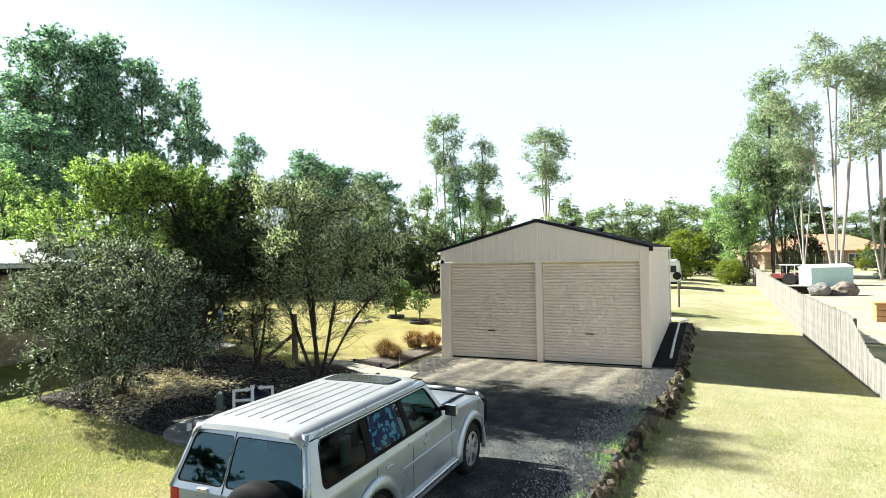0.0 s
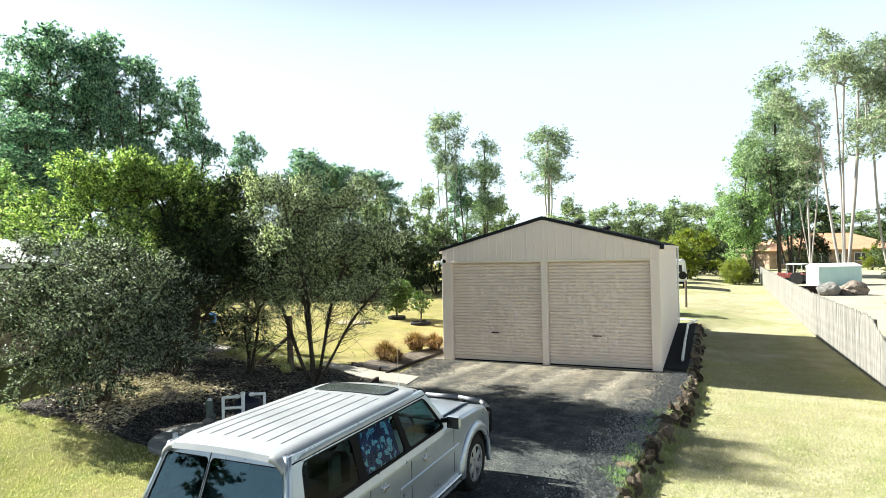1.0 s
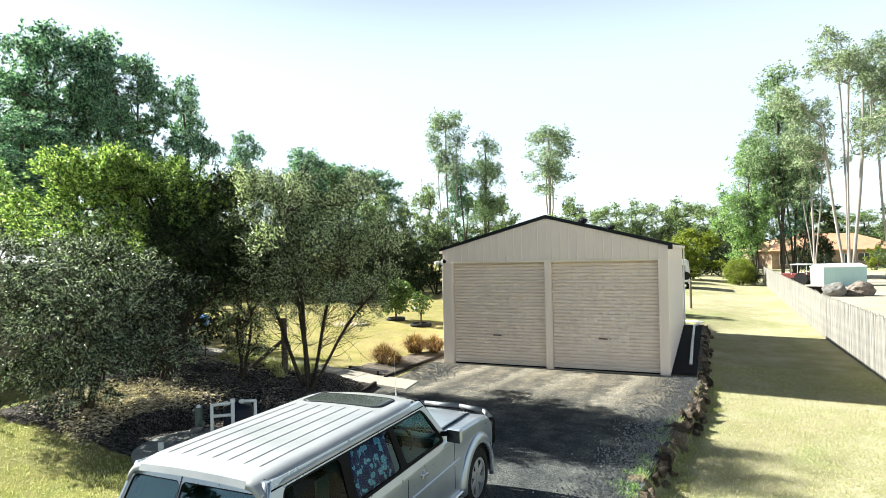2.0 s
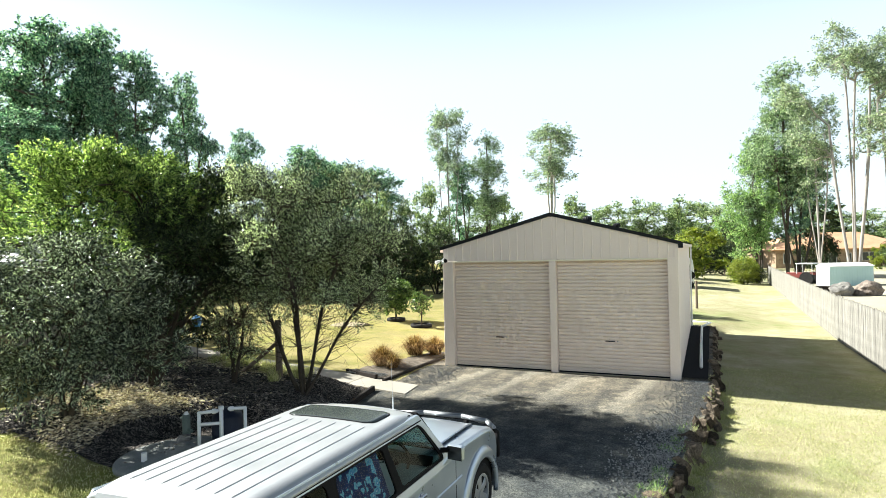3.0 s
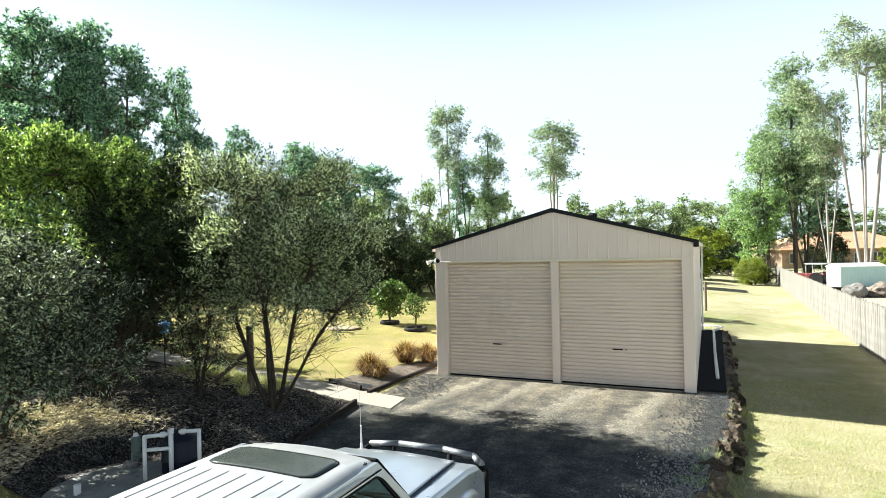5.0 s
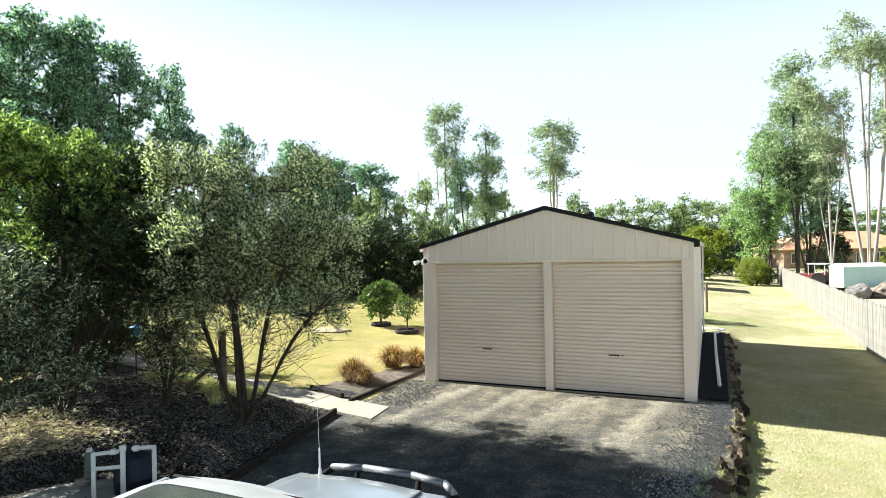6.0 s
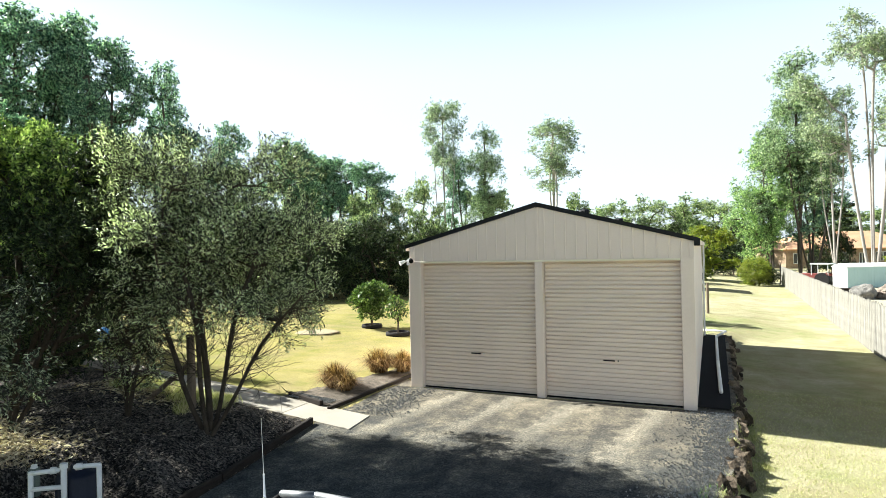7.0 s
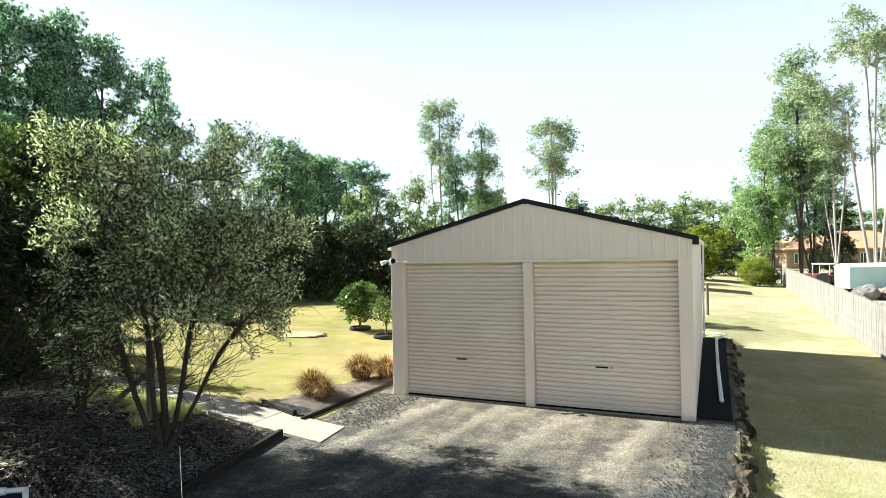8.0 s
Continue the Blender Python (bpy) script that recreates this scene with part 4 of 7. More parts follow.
    part("gutter", prism(bmesh.new(), gut, 1, SY0 + 0.02, SY1), WALL_STEEL, root, "beige eave gutter")
    part("gutter_end", boxed(SX1 + 0.008, SY0 - 0.05, EAVE - 0.135, SX1 + 0.13, SY0 + 0.018, EAVE + 0.03, 0.01), ROOF_DARK, root, "black gutter end")
    part("gutter", prism(bmesh.new(), [(2 * RIDGE_X - a, b) for a, b in gut], 1, SY0 + 0.02, SY1), WALL_STEEL, root)
    part("downpipe", pipe(bmesh.new(), [(SX1 + 0.07, SY1 - 0.3, EAVE - 0.13), (SX1 + 0.07, SY1 - 0.3, 3.0), (SX1 + 0.05, SY1 - 0.3, 2.4), (SX1 + 0.05, SY1 - 0.3, 0.1)], 0.035), PVC, root, "white downpipe")
    for vx, vy in ((-4.58, 23.2), (-4.15, 27.6)):
        vent = part("roof_vent", rod(bmesh.new(), (vx, vy, roof_at(vx)), (vx, vy, roof_at(vx) + 0.07), 0.11, sides=16), ROOF_DARK, root, "black turbine roof vent")
        vb = bmesh.new()
        rings = []
        for h, r in ((0.0, 0.12), (0.04, 0.16), (0.1, 0.17), (0.15, 0.15), (0.18, 0.08)):
            rings.append([(vx + r * (1.0 if i % 2 else 0.9) * math.cos(i * math.pi / 16), vy + r * (1.0 if i % 2 else 0.9) * math.sin(i * math.pi / 16), roof_at(vx) + 0.06 + h) for i in range(32)])
        loft(vb, rings)
        part("turbine", vb, ROOF_DARK, vent)
    return root


shed()


def flood_light():
    root = thing("flood_light", pose(-8.16, SY0 - 0.02, 3.3), "white twin-head sensor flood light on shed corner", "light")
    part("base_plate", rod(bmesh.new(), (0, 0, 0), (0, -0.04, 0), 0.06, sides=14), WHITE, root)
    part("sensor", boxed(-0.04, -0.12, -0.12, 0.04, -0.04, -0.03, 0.015), WHITE, root)
    for dx, dz in ((-0.16, -0.02), (0.12, 0.03)):
        head = part("lamp_head", rod(bmesh.new(), (dx * 0.6, -0.1, dz), (dx * 1.2, -0.2, dz - 0.05), 0.035, 0.06, sides=14), WHITE if dx < 0 else BLACK, root)
        part("bracket", rod(bmesh.new(), (0, -0.03, 0), (dx * 0.6, -0.1, dz), 0.015, sides=8), WHITE, root)
    return root


flood_light()


def drain_pipe():
    bm = bmesh.new()
    pipe(bm, [(-0.87, 19.9, 0.09), (-0.9, 24.0, 0.1), (-0.9, 29.1, 0.12), (-0.55, 30.4, 0.14), (-1.5, 30.9, 0.12)], 0.045, 12)
    return tagged(part("drain_pipe", bm, PVC, None, smooth=True), "long white plastic drain pipe lying along the shed", "pipe")


drain_pipe()

# ---------------------------------------------------------------- paling fence
def fence_high(y):
    """The fence stands tall along the yard and steps down towards the street."""
    return 0.98 + 0.86 * smooth(18.4, 21.4, y)


FENCE = thing("paling_fence", pose(0, 0, 0), "weathered grey timber paling fence in full sun", "fence")
pal = bmesh.new()
prism(pal, [(-0.048, 0), (0.048, 0), (0.048, 1.2), (0.03, 1.24), (-0.03, 1.24), (-0.048, 1.2)], 0, -0.008, 0.008)
pal_me = bpy.data.meshes.new("paling")
pal.to_mesh(pal_me)
pal.free()
pal_me.materials.append(PALING)
rng = random.Random(5)
far_bm = []
y, count = 3.0, 0
while y < 71.5:
    x = along(FENCE_LINE, y) + rng.uniform(-0.0015, 0.0015)
    z = ground_z(x, y) + rng.uniform(-0.015, 0.02)
    turn = math.degrees(math.atan2(along(FENCE_LINE, y) - along(FENCE_LINE, y + 1), 1.0))
    m = pose(x, y, z, rng.uniform(-0.6, 0.6), 0, turn) @ Matrix.Diagonal((1, rng.uniform(0.95, 1.03), rng.uniform(0.975, 1.015) * fence_high(y) / 1.24, 1))
    if 12.0 < y and count < 300:
        piece("paling", pal_me, FENCE, m)
        count += 1
    else:
        far_bm.append(m)
    y += 0.103
fv, ff = [], []
src = np.array([(*v.co, 1) for v in pal_me.vertices])
for k, m in enumerate(far_bm):
    fv.append((src @ np.array(m).T)[:, :3])
    for p in pal_me.polygons:
        vs = list(p.vertices)
        for i in range(1, len(vs) - 1):
            ff.append((vs[0] + k * len(src), vs[i] + k * len(src), vs[i + 1] + k * len(src)))
far_pal = new("far_paling", fast_mesh("far_paling", np.concatenate(fv), ff, PALING_FAR))
far_pal.parent = FENCE
tagged(far_pal, kind="stuff")
for h in (0.2, 0.52):
    for a, b in zip(range(3, 72, 3), range(6, 75, 3)):
        xa, xb = along(FENCE_LINE, a), along(FENCE_LINE, b)
        bm = bmesh.new()
        za, zb = ground_z(xa, a) + h * fence_high(a), ground_z(xb, b) + h * fence_high(b)
        loft(bm, [[(xa + dx, a + 0.002, za + dz) for dx, dz in ((0.014, 0), (0.05, 0), (0.05, 0.09), (0.014, 0.09))], [(xb + dx, b - 0.002, zb + dz) for dx, dz in ((0.014, 0), (0.05, 0), (0.05, 0.09), (0.014, 0.09))]])
        part("rail", bm, PALING_FAR, FENCE)
for a in range(3, 74, 3):
    xa = along(FENCE_LINE, a)
    za = ground_z(xa, a)
    part("post", boxed(xa + 0.055, a - 0.05, za - 0.2, xa + 0.15, a + 0.05, za + fence_high(a) - 0.06, 0.01), PALING_FAR, FENCE)


def gate_posts():
    """The end of the fence: a taller post and a wire gate."""
    root = thing("wire_gate", pose(5.0, 72.2, ground_z(5, 72)), "grey wire gate on steel posts at the fence end", "gate")
    for x in (-1.3, 0.25):
        part("gate_post", rod(bmesh.new(), (x, 0, 0), (x, 0, 2.1), 0.06), POST_WOOD, root)
    bm = bmesh.new()
    for z in (0.2, 0.7, 1.2):
        rod(bm, (-1.3, 0, z), (0.25, 0, z), 0.02, sides=6)
    for i in range(12):
        rod(bm, (-1.3 + i * 0.13, 0, 0.2), (-1.3 + i * 0.13, 0, 1.2), 0.008, sides=5)
    part("gate_frame", bm, ALLOY, root)


gate_posts()
# ---------------------------------------------------------------- the car
def pierced(outer, holes, place, thick):
    """A sheet with openings: outlines in 2D, set in space by place(u, v), thickened by the vector thick."""
    bm = bmesh.new()
    edges = []
    for loop in (outer, *holes):
        vs = [bm.verts.new((u, v, 0)) for u, v in loop]
        edges += [bm.edges.new((a, b)) for a, b in zip(vs, vs[1:] + vs[:1])]
    bmesh.ops.triangle_fill(bm, edges=edges, use_beauty=True)
    for v in bm.verts:
        v.co = Vector(place(v.co.x, v.co.y))
    grown = bmesh.ops.extrude_face_region(bm, geom=bm.faces[:])["geom"]
    bmesh.ops.translate(bm, vec=thick, verts=[g for g in grown if isinstance(g, bmesh.types.BMVert)])
    bmesh.ops.recalc_face_normals(bm, faces=bm.faces)
    return bm


def wheel(parent, x, y, outward):
    r, w = 0.41, 0.26
    tb = bmesh.new()
    rings = []
    for a in range(36):
        t = a * math.tau / 36
        prof = [(-w / 2 + 0.02, 0.26), (-w / 2, 0.3), (-w / 2 + 0.01, 0.37), (-w / 2 + 0.045, r - 0.01), (-0.04, r), (0.04, r), (w / 2 - 0.045, r - 0.01), (w / 2 - 0.01, 0.37), (w / 2, 0.3), (w / 2 - 0.02, 0.26)]
        k = 0.988 if a % 2 else 1.0
        rings.append([(x + d, y + q * k * math.cos(t), 0.41 + q * k * math.sin(t)) for d, q in prof])
    rings.append(rings[0])
    loft(tb, rings, closed=False)
    bmesh.ops.remove_doubles(tb, verts=tb.verts, dist=1e-4)
    wh = part("wheel", tb, RUBBER, parent, "dusty black tyre on a six-spoke alloy rim")
    o = x + outward * (w / 2 - 0.05)
    rim = bmesh.new()
    rod(rim, (x - outward * 0.1, y, 0.41), (x + outward * 0.02, y, 0.41), 0.265, sides=28)
    hub = [(o - outward * 0.02, 0.255), (o + outward * 0.035, 0.265), (o + outward * 0.035, 0.235), (o - outward * 0.03, 0.225)]
    lip = []
    for a in range(29):
        t = a * math.tau / 28
        lip.append([(d, y + q * math.cos(t), 0.41 + q * math.sin(t)) for d, q in hub])
    loft(rim, [l + [l[0]] for l in lip], closed=False)
    part("rim_barrel", rim, ALLOY, wh)
    for i in range(6):
        sb = bmesh.new()
        box(sb, -0.012, -0.05, 0.05, 0.022, 0.05, 0.245, 0.012)
        bmesh.ops.transform(sb, matrix=Matrix.Translation((o, y, 0.41)) @ Matrix.Rotation(i * math.tau / 6, 4, "X"), verts=sb.verts)
        part("spoke", sb, ALLOY, wh)
    part("hub_cap", rod(bmesh.new(), (o - outward * 0.02, y, 0.41), (o + outward * 0.03, y, 0.41), 0.07, 0.055, sides=16), ALLOY, wh)


def car():
    """A long four-wheel-drive wagon; its own y runs from the rear (0) to the front."""
    root = thing("four_wheel_drive", pose(-4.27, 4.2, 0.016) @ Matrix.Diagonal((1, 1.028, 1, 1)), "parked silver four-wheel-drive wagon with bull bar and sunroof", "car")
    REAR_AXLE, FRONT_AXLE, HALF = 1.2, 4.17, 0.9

    # lower body: side outline with wheel arches, carried across
    def arch(c, r=0.5, z=0.41):
        return [(c + r * math.cos(radians(a)), z + r * math.sin(radians(a))) for a in range(-8, 189, 14)]
    outline = [(0.02, 0.5), (0.0, 0.62), (0.0, 1.13), (0.02, 1.19), (2.95, 1.19), (3.12, 1.245), (3.6, 1.235), (4.3, 1.2), (4.62, 1.15), (4.74, 1.06), (4.78, 0.85), (4.76, 0.62), (4.68, 0.5)]
    lower = arch(FRONT_AXLE) + arch(REAR_AXLE)
    outline = outline + lower
    bm = bmesh.new()
    prism(bm, outline, 0, -HALF, HALF)
    hard = [e for e in bm.edges if abs(e.verts[0].co.x) == abs(e.verts[1].co.x) and e.verts[0].co.x == e.verts[1].co.x and min(e.verts[0].co.z, e.verts[1].co.z) > 1.0]
    bmesh.ops.bevel(bm, geom=hard, offset=0.07, segments=4, affect="EDGES", profile=0.6)
    body = part("body", bm, PAINT, root, "silver painted body")
    # bonnet swells and seams
    bn = bmesh.new()
    rings = []
    for y, z, w in ((3.12, 1.25, 0.68), (3.4, 1.262, 0.69), (3.9, 1.25, 0.68), (4.35, 1.222, 0.66), (4.62, 1.165, 0.62), (4.72, 1.09, 0.58)):
        rings.append([(w * u, y - 0.03 * u * u, z + 0.022 * (1 - abs(u) ** 2.5) + (0.01 if abs(u) > 0.93 else 0)) for u in (-1, -0.97, -0.8, -0.5, -0.2, 0, 0.2, 0.5, 0.8, 0.97, 1)])
    loft(bn, rings, closed=False)
    bmesh.ops.solidify(bn, geom=bn.faces[:], thickness=0.012)
    part("bonnet", bn, PAINT, root, "silver bonnet", smooth=True)
    # flares over the wheels
    for side in (-1, 1):
        for c in (REAR_AXLE, FRONT_AXLE):
            fb = bmesh.new()
            rings = []
            for a in range(-14, 195, 11):
                ca, sa = math.cos(radians(a)), math.sin(radians(a))
                ring = []
                for r, d in ((0.46, 0.0), (0.465, 0.035), (0.49, 0.05), (0.55, 0.042), (0.6, 0.018), (0.62, -0.01)):
                    ring.append((side * (HALF + d), c + r * ca, 0.41 + r * sa))
                rings.append(ring)
            loft(fb, rings, closed=False)
            bmesh.ops.solidify(fb, geom=fb.faces[:], thickness=0.015)
            part("wheel_flare", fb, PAINT, root, smooth=True)
            part("wheel_well", boxed(min(side * 0.45, side * 0.88), c - 0.47, 0.42, max(side * 0.45, side * 0.88), c + 0.47, 0.9), BLACK, root)
            wheel(root, side * 0.79, c, side)
        part("side_step", boxed(min(side * 0.78, side * 0.95), 1.85, 0.42, max(side * 0.78, side * 0.95), 3.55, 0.48, 0.015), CHROME, root, "bright side step")
        part("sill", boxed(min(side * 0.7, side * 0.885), 1.75, 0.34, max(side * 0.7, side * 0.885), 3.62, 0.6, 0.02), BLACK, root)
        mould = boxed(min(side * 0.89, side * 0.915), 1.86, 0.84, max(side * 0.89, side * 0.915), 3.55, 0.9, 0.01)
        part("side_moulding", mould, PAINT, root)
        # door seams, handles and fuel flap
        for sy, z0, z1 in ((1.24, 0.98, 1.12), (2.14, 0.5, 1.12), (3.38, 0.55, 1.16)):
            part("door_seam", boxed(min(side * 0.88, side * 0.9025), sy, z0, max(side * 0.88, side * 0.9025), sy + 0.008, z1), BLACK, root)
        for sy in (1.52, 2.5):
            hb = bmesh.new()
            rod(hb, (side * 0.885, sy, 1.04), (side * 0.908, sy, 1.04), 0.055, 0.045, sides=18)
            box(hb, min(side * 0.91, side * 0.94), sy - 0.07, 1.03, max(side * 0.91, side * 0.935), sy + 0.07, 1.06, 0.006)
            part("door_handle", hb, CHROME, root, "bright door handle")

    # glass-house: pierced side and rear sheets, dark surrounds, glass
    def gh(side, y, f):
        """A point on the glass-house side: f 0 at the belt, 1 at the roof rail."""
        yt = float(np.interp(y, (0.02, 0.4, 2.0, 3.25), (0.2, 0.46, 1.94, 2.82)))
        return (side * (0.875 + (0.725 - 0.875) * f), y + (yt - y) * f, 1.25 + (1.768 - 1.25) * f)

    def pane(y0, f0, y1, f1, r):
        return [(u, v / 0.52) for u, v in rounded(y0, f0 * 0.52, y1, f1 * 0.52, r, 5)]
    band = [pane(0.25, -0.05, 3.14, 0.86, 0.09)]
    lights = [("quarter_window", pane(0.285, 0.0, 1.12, 0.82, 0.07), CAR_GLASS), ("rear_door_window", pane(1.25, 0.0, 2.08, 0.82, 0.05), PLAIN_GLASS), ("front_door_window", pane(2.2, 0.0, 3.09, 0.82, 0.05), CLEAR_GLASS)]
    sheet_edge = [(0.02, -0.18)] + [(y, -0.18) for y in (0.4, 1.2, 2.0, 2.6)] + [(3.25, -0.18), (3.25, 1.02)] + [(y, 1.02) for y in (2.6, 2.0, 1.2, 0.4)] + [(0.02, 1.02)]
    for side in (-1, 1):
        def on_side(u, v, out=0.0):
            p = gh(side, u, v)
            return (p[0] + side * out, p[1], p[2])
        part("side_frame", pierced(sheet_edge, band, on_side, Vector((-side * 0.04, 0, 0))), PAINT, root)
        for hole in band:
            part("window_surround", pierced(hole, [o for _, o, _ in lights], lambda u, v: on_side(u, v, -0.006), Vector((-side * 0.025, 0, 0))), BLACK, root, "black window surround")
        for nm, outline, mat in lights:
            w = part(nm, pierced(outline, [], lambda u, v: on_side(u, v, -0.014), Vector((-side * 0.005, 0, 0))), mat, root, "tinted side window")
            w.visible_shadow = nm != "rear_door_window"
        # rounded rear corner
        post = []
        for f in (-0.2, 0.2, 0.4, 0.6, 0.8, 1.02):
            c = Vector(gh(side, 0.02, f)) + Vector((-side * 0.026, 0.026, 0))
            post.append([c + Vector((0.034 * math.cos(a * math.tau / 14), 0.034 * math.sin(a * math.tau / 14), 0)) for a in range(14)])
        part("corner_post", loft(bmesh.new(), post), PAINT, root, smooth=True)

    def back(u, f, out=0.0):
        l, r = Vector(gh(-1, 0.02, f)), Vector(gh(1, 0.02, f))
        return l + (r - l) * u + Vector((0, -out, 0))

    def rear_pane(u0, f0, u1, f1, r):
        return [(u / 1.6, v / 0.52) for u, v in rounded(u0 * 1.6, f0 * 0.52, u1 * 1.6, f1 * 0.52, r, 5)]
    openings = [rear_pane(0.035, -0.08, 0.395, 0.86, 0.05), rear_pane(0.41, -0.08, 0.965, 0.86, 0.05)]
    panes = [rear_pane(0.043, -0.055, 0.389, 0.84, 0.042), rear_pane(0.416, -0.055, 0.957, 0.84, 0.042)]
    part("rear_frame", pierced([(0.0, -0.2), (0.5, -0.2), (1.0, -0.2), (1.0, 1.03), (0.5, 1.03), (0.0, 1.03)], openings, back, Vector((0, 0.04, 0))), PAINT, root)
    for hole, glass_edge in zip(openings, panes):
        part("window_rubber", pierced(hole, [glass_edge], lambda u, v: back(u, v, -0.004), Vector((0, 0.02, 0))), BLACK, root)
        part("rear_window", pierced(glass_edge, [], lambda u, v: back(u, v, -0.01), Vector((0, 0.005, 0))), REAR_GLASS, root, "dark tinted rear window")
    for k in (0.399, 0.404):
        part("door_gap", loft(bmesh.new(), [[back(u, f, d) for u, d in ((k, 0.003), (k + 0.002, 0.003), (k + 0.002, -0.01), (k, -0.01))] for f in (-0.19, 0.98)]), BLACK, root)
    # windscreen
    c = [Vector((s * w, y, z)) for s, w, y, z in ((-1, 0.8, 3.26, 1.27), (1, 0.8, 3.26, 1.27), (1, 0.68, 2.86, 1.77), (-1, 0.68, 2.86, 1.77))]
    w = part("windscreen", slab(bmesh.new(), c[::-1], 0.006), CLEAR_GLASS, root, "clear sloping windscreen")
    fr = bmesh.new()
    for i in range(4):
        rod(fr, c[i], c[(i + 1) % 4], 0.022, sides=6)
    part("screen_rubber", fr, BLACK, w)
    for s in (-0.45, 0.2):
        part("wiper", rod(bmesh.new(), (s, 3.31, 1.275), (s + 0.45, 3.24, 1.33), 0.01, sides=6), BLACK, root)
    # roof with shallow grooves
    edge = [0.6, 0.63, 0.655, 0.675, 0.692, 0.706, 0.718, 0.728, 0.736, 0.742, 0.747, 0.75]
    xs = [-x for x in edge[::-1]]
    grooves = [-0.51, -0.35, -0.17, 0.0, 0.17, 0.35, 0.51]
    for g in grooves:
        xs += [g - 0.012, g - 0.006, g + 0.006, g + 0.012]
    xs += edge

    def roof_z(x, y, cut):
        u = abs(x) / 0.75
        z = 1.845 - 0.025 * u ** 2 - 0.085 * max(0.0, (u - 0.8) / 0.2) ** 2.2 - (0.012 if u > 0.999 else 0)
        z -= 0.03 * smooth(0.5, 0.1, y) + 0.05 * smooth(2.6, 2.93, y)
        if cut and any(abs(abs(x) - abs(g)) < 0.0075 and (x > 0) == (g > 0 or g == 0 and x > 0) or (g == 0 and abs(x) < 0.0075) for g in grooves):
            z -= 0.006
        return z
    rings = []
    for y in (0.12, 0.14, 0.2, 0.36, 0.4, 0.8, 1.4, 2.08, 2.12, 2.3, 2.6, 2.75, 2.87, 2.92):
        rings.append([(x * (1 - 0.02 * smooth(2.4, 2.95, y) - 0.04 * smooth(0.36, 0.12, y)), y - (0.07 * (x / 0.75) ** 2 if y > 2.55 else 0), roof_z(x, y, 0.38 < y < 2.1) - (0.05 if y < 0.13 else 0)) for x in xs])
    bm = loft(bmesh.new(), rings, closed=False)
    bmesh.ops.solidify(bm, geom=bm.faces[:], thickness=0.02)
    roof = part("roof", bm, ROOF_PAINT, root, "pale dusty roof with pressed grooves")
    for f in roof.data.polygons:
        f.use_smooth = abs(f.center.x) > 0.58
    for side in (-1, 1):
        bm = bmesh.new()
        pipe(bm, [Vector(gh(side, y, 0.9)) + Vector((side * 0.004, 0, 0)) for y in (0.08, 0.4, 1.2, 2.0, 2.6, 3.2)], 0.007, 6)
        part("drip_rail", bm, BLACK, root, "dark roof drip rail")
    def panel(half, y0, y1, r, lift):
        """A rounded panel that follows the roof."""
        rows = []
        for i in range(13):
            y = y0 + (y1 - y0) * i / 12
            e = min(y - y0, y1 - y)
            w = half - (r - math.sqrt(max(0.0, r * r - (r - e) ** 2)) if e < r else 0.0)
            rows.append([(w * (j / 8 - 1), y, roof_z(w * (j / 8 - 1), y, False) + lift) for j in range(17)])
        bm = loft(bmesh.new(), rows, closed=False)
        bmesh.ops.solidify(bm, geom=bm.faces[:], thickness=0.004)
        return bm
    part("sunroof", panel(0.53, 2.2, 2.6, 0.09, 0.009), SUNROOF_GLASS, root, "dark glass sunroof", smooth=True)
    part("sunroof_frame", panel(0.538, 2.192, 2.608, 0.1, 0.005), BLACK, root, smooth=True)
    # mirrors
    for side in (-1, 1):
        mb = bmesh.new()
        box(mb, -0.11, -0.05, -0.085, 0.11, 0.035, 0.095, 0.03, segments=4)
        mir = part("mirror", mb, PAINT, root, "silver door mirror with dark glass")
        mir.matrix_basis = pose(side * 1.03, 3.12, 1.31, 0, 0, side * -8) @ Matrix.Diagonal((0.9, 0.9, 0.9, 1))
        part("mirror_arm", rod(bmesh.new(), (side * 0.84, 3.1, 1.32), (side * 0.96, 3.1, 1.34), 0.03), BLACK, root)
        cap = bmesh.new()
        box(cap, -0.095, 0.015, -0.07, 0.095, 0.055, 0.078, 0.019, segments=3)
        part("mirror_cap", cap, PAINT, mir)
        glb = bmesh.new()
        box(glb, -0.1, -0.056, -0.077, 0.1, -0.049, 0.087, 0.003)
        part("mirror_glass", glb, DARK_PANE, mir)
    # bull bar and bumper
    part("front_bumper", boxed(-0.88, 4.66, 0.45, 0.88, 4.9, 0.72, 0.05, segments=2), BLACK, root, "black front bumper")
    bb = bmesh.new()
    pipe(bb, [(-0.88, 4.86, 0.7), (-0.86, 4.92, 0.98), (-0.68, 4.98, 1.1), (-0.3, 5.0, 1.13), (0.3, 5.0, 1.13), (0.68, 4.98, 1.1), (0.86, 4.92, 0.98), (0.88, 4.86, 0.7)], 0.036, 12)
    pipe(bb, [(-0.86, 4.91, 0.86), (0.86, 4.91, 0.86)], 0.026, 10)
    for s in (-0.38, 0.38):
        pipe(bb, [(s, 4.88, 0.6), (s, 4.99, 1.11)], 0.034, 10)
    part("bull_bar", bb, BLACK, root, "tubular bull bar", smooth=True)
    tp = bmesh.new()
    pipe(tp, [(-0.69, 4.98, 1.105), (-0.3, 5.002, 1.136), (0.3, 5.002, 1.136), (0.69, 4.98, 1.105), (0.8, 4.945, 1.035)], 0.041, 12)
    part("bull_bar_top", tp, DULL_ALLOY, root, "bright upper tube", smooth=True)
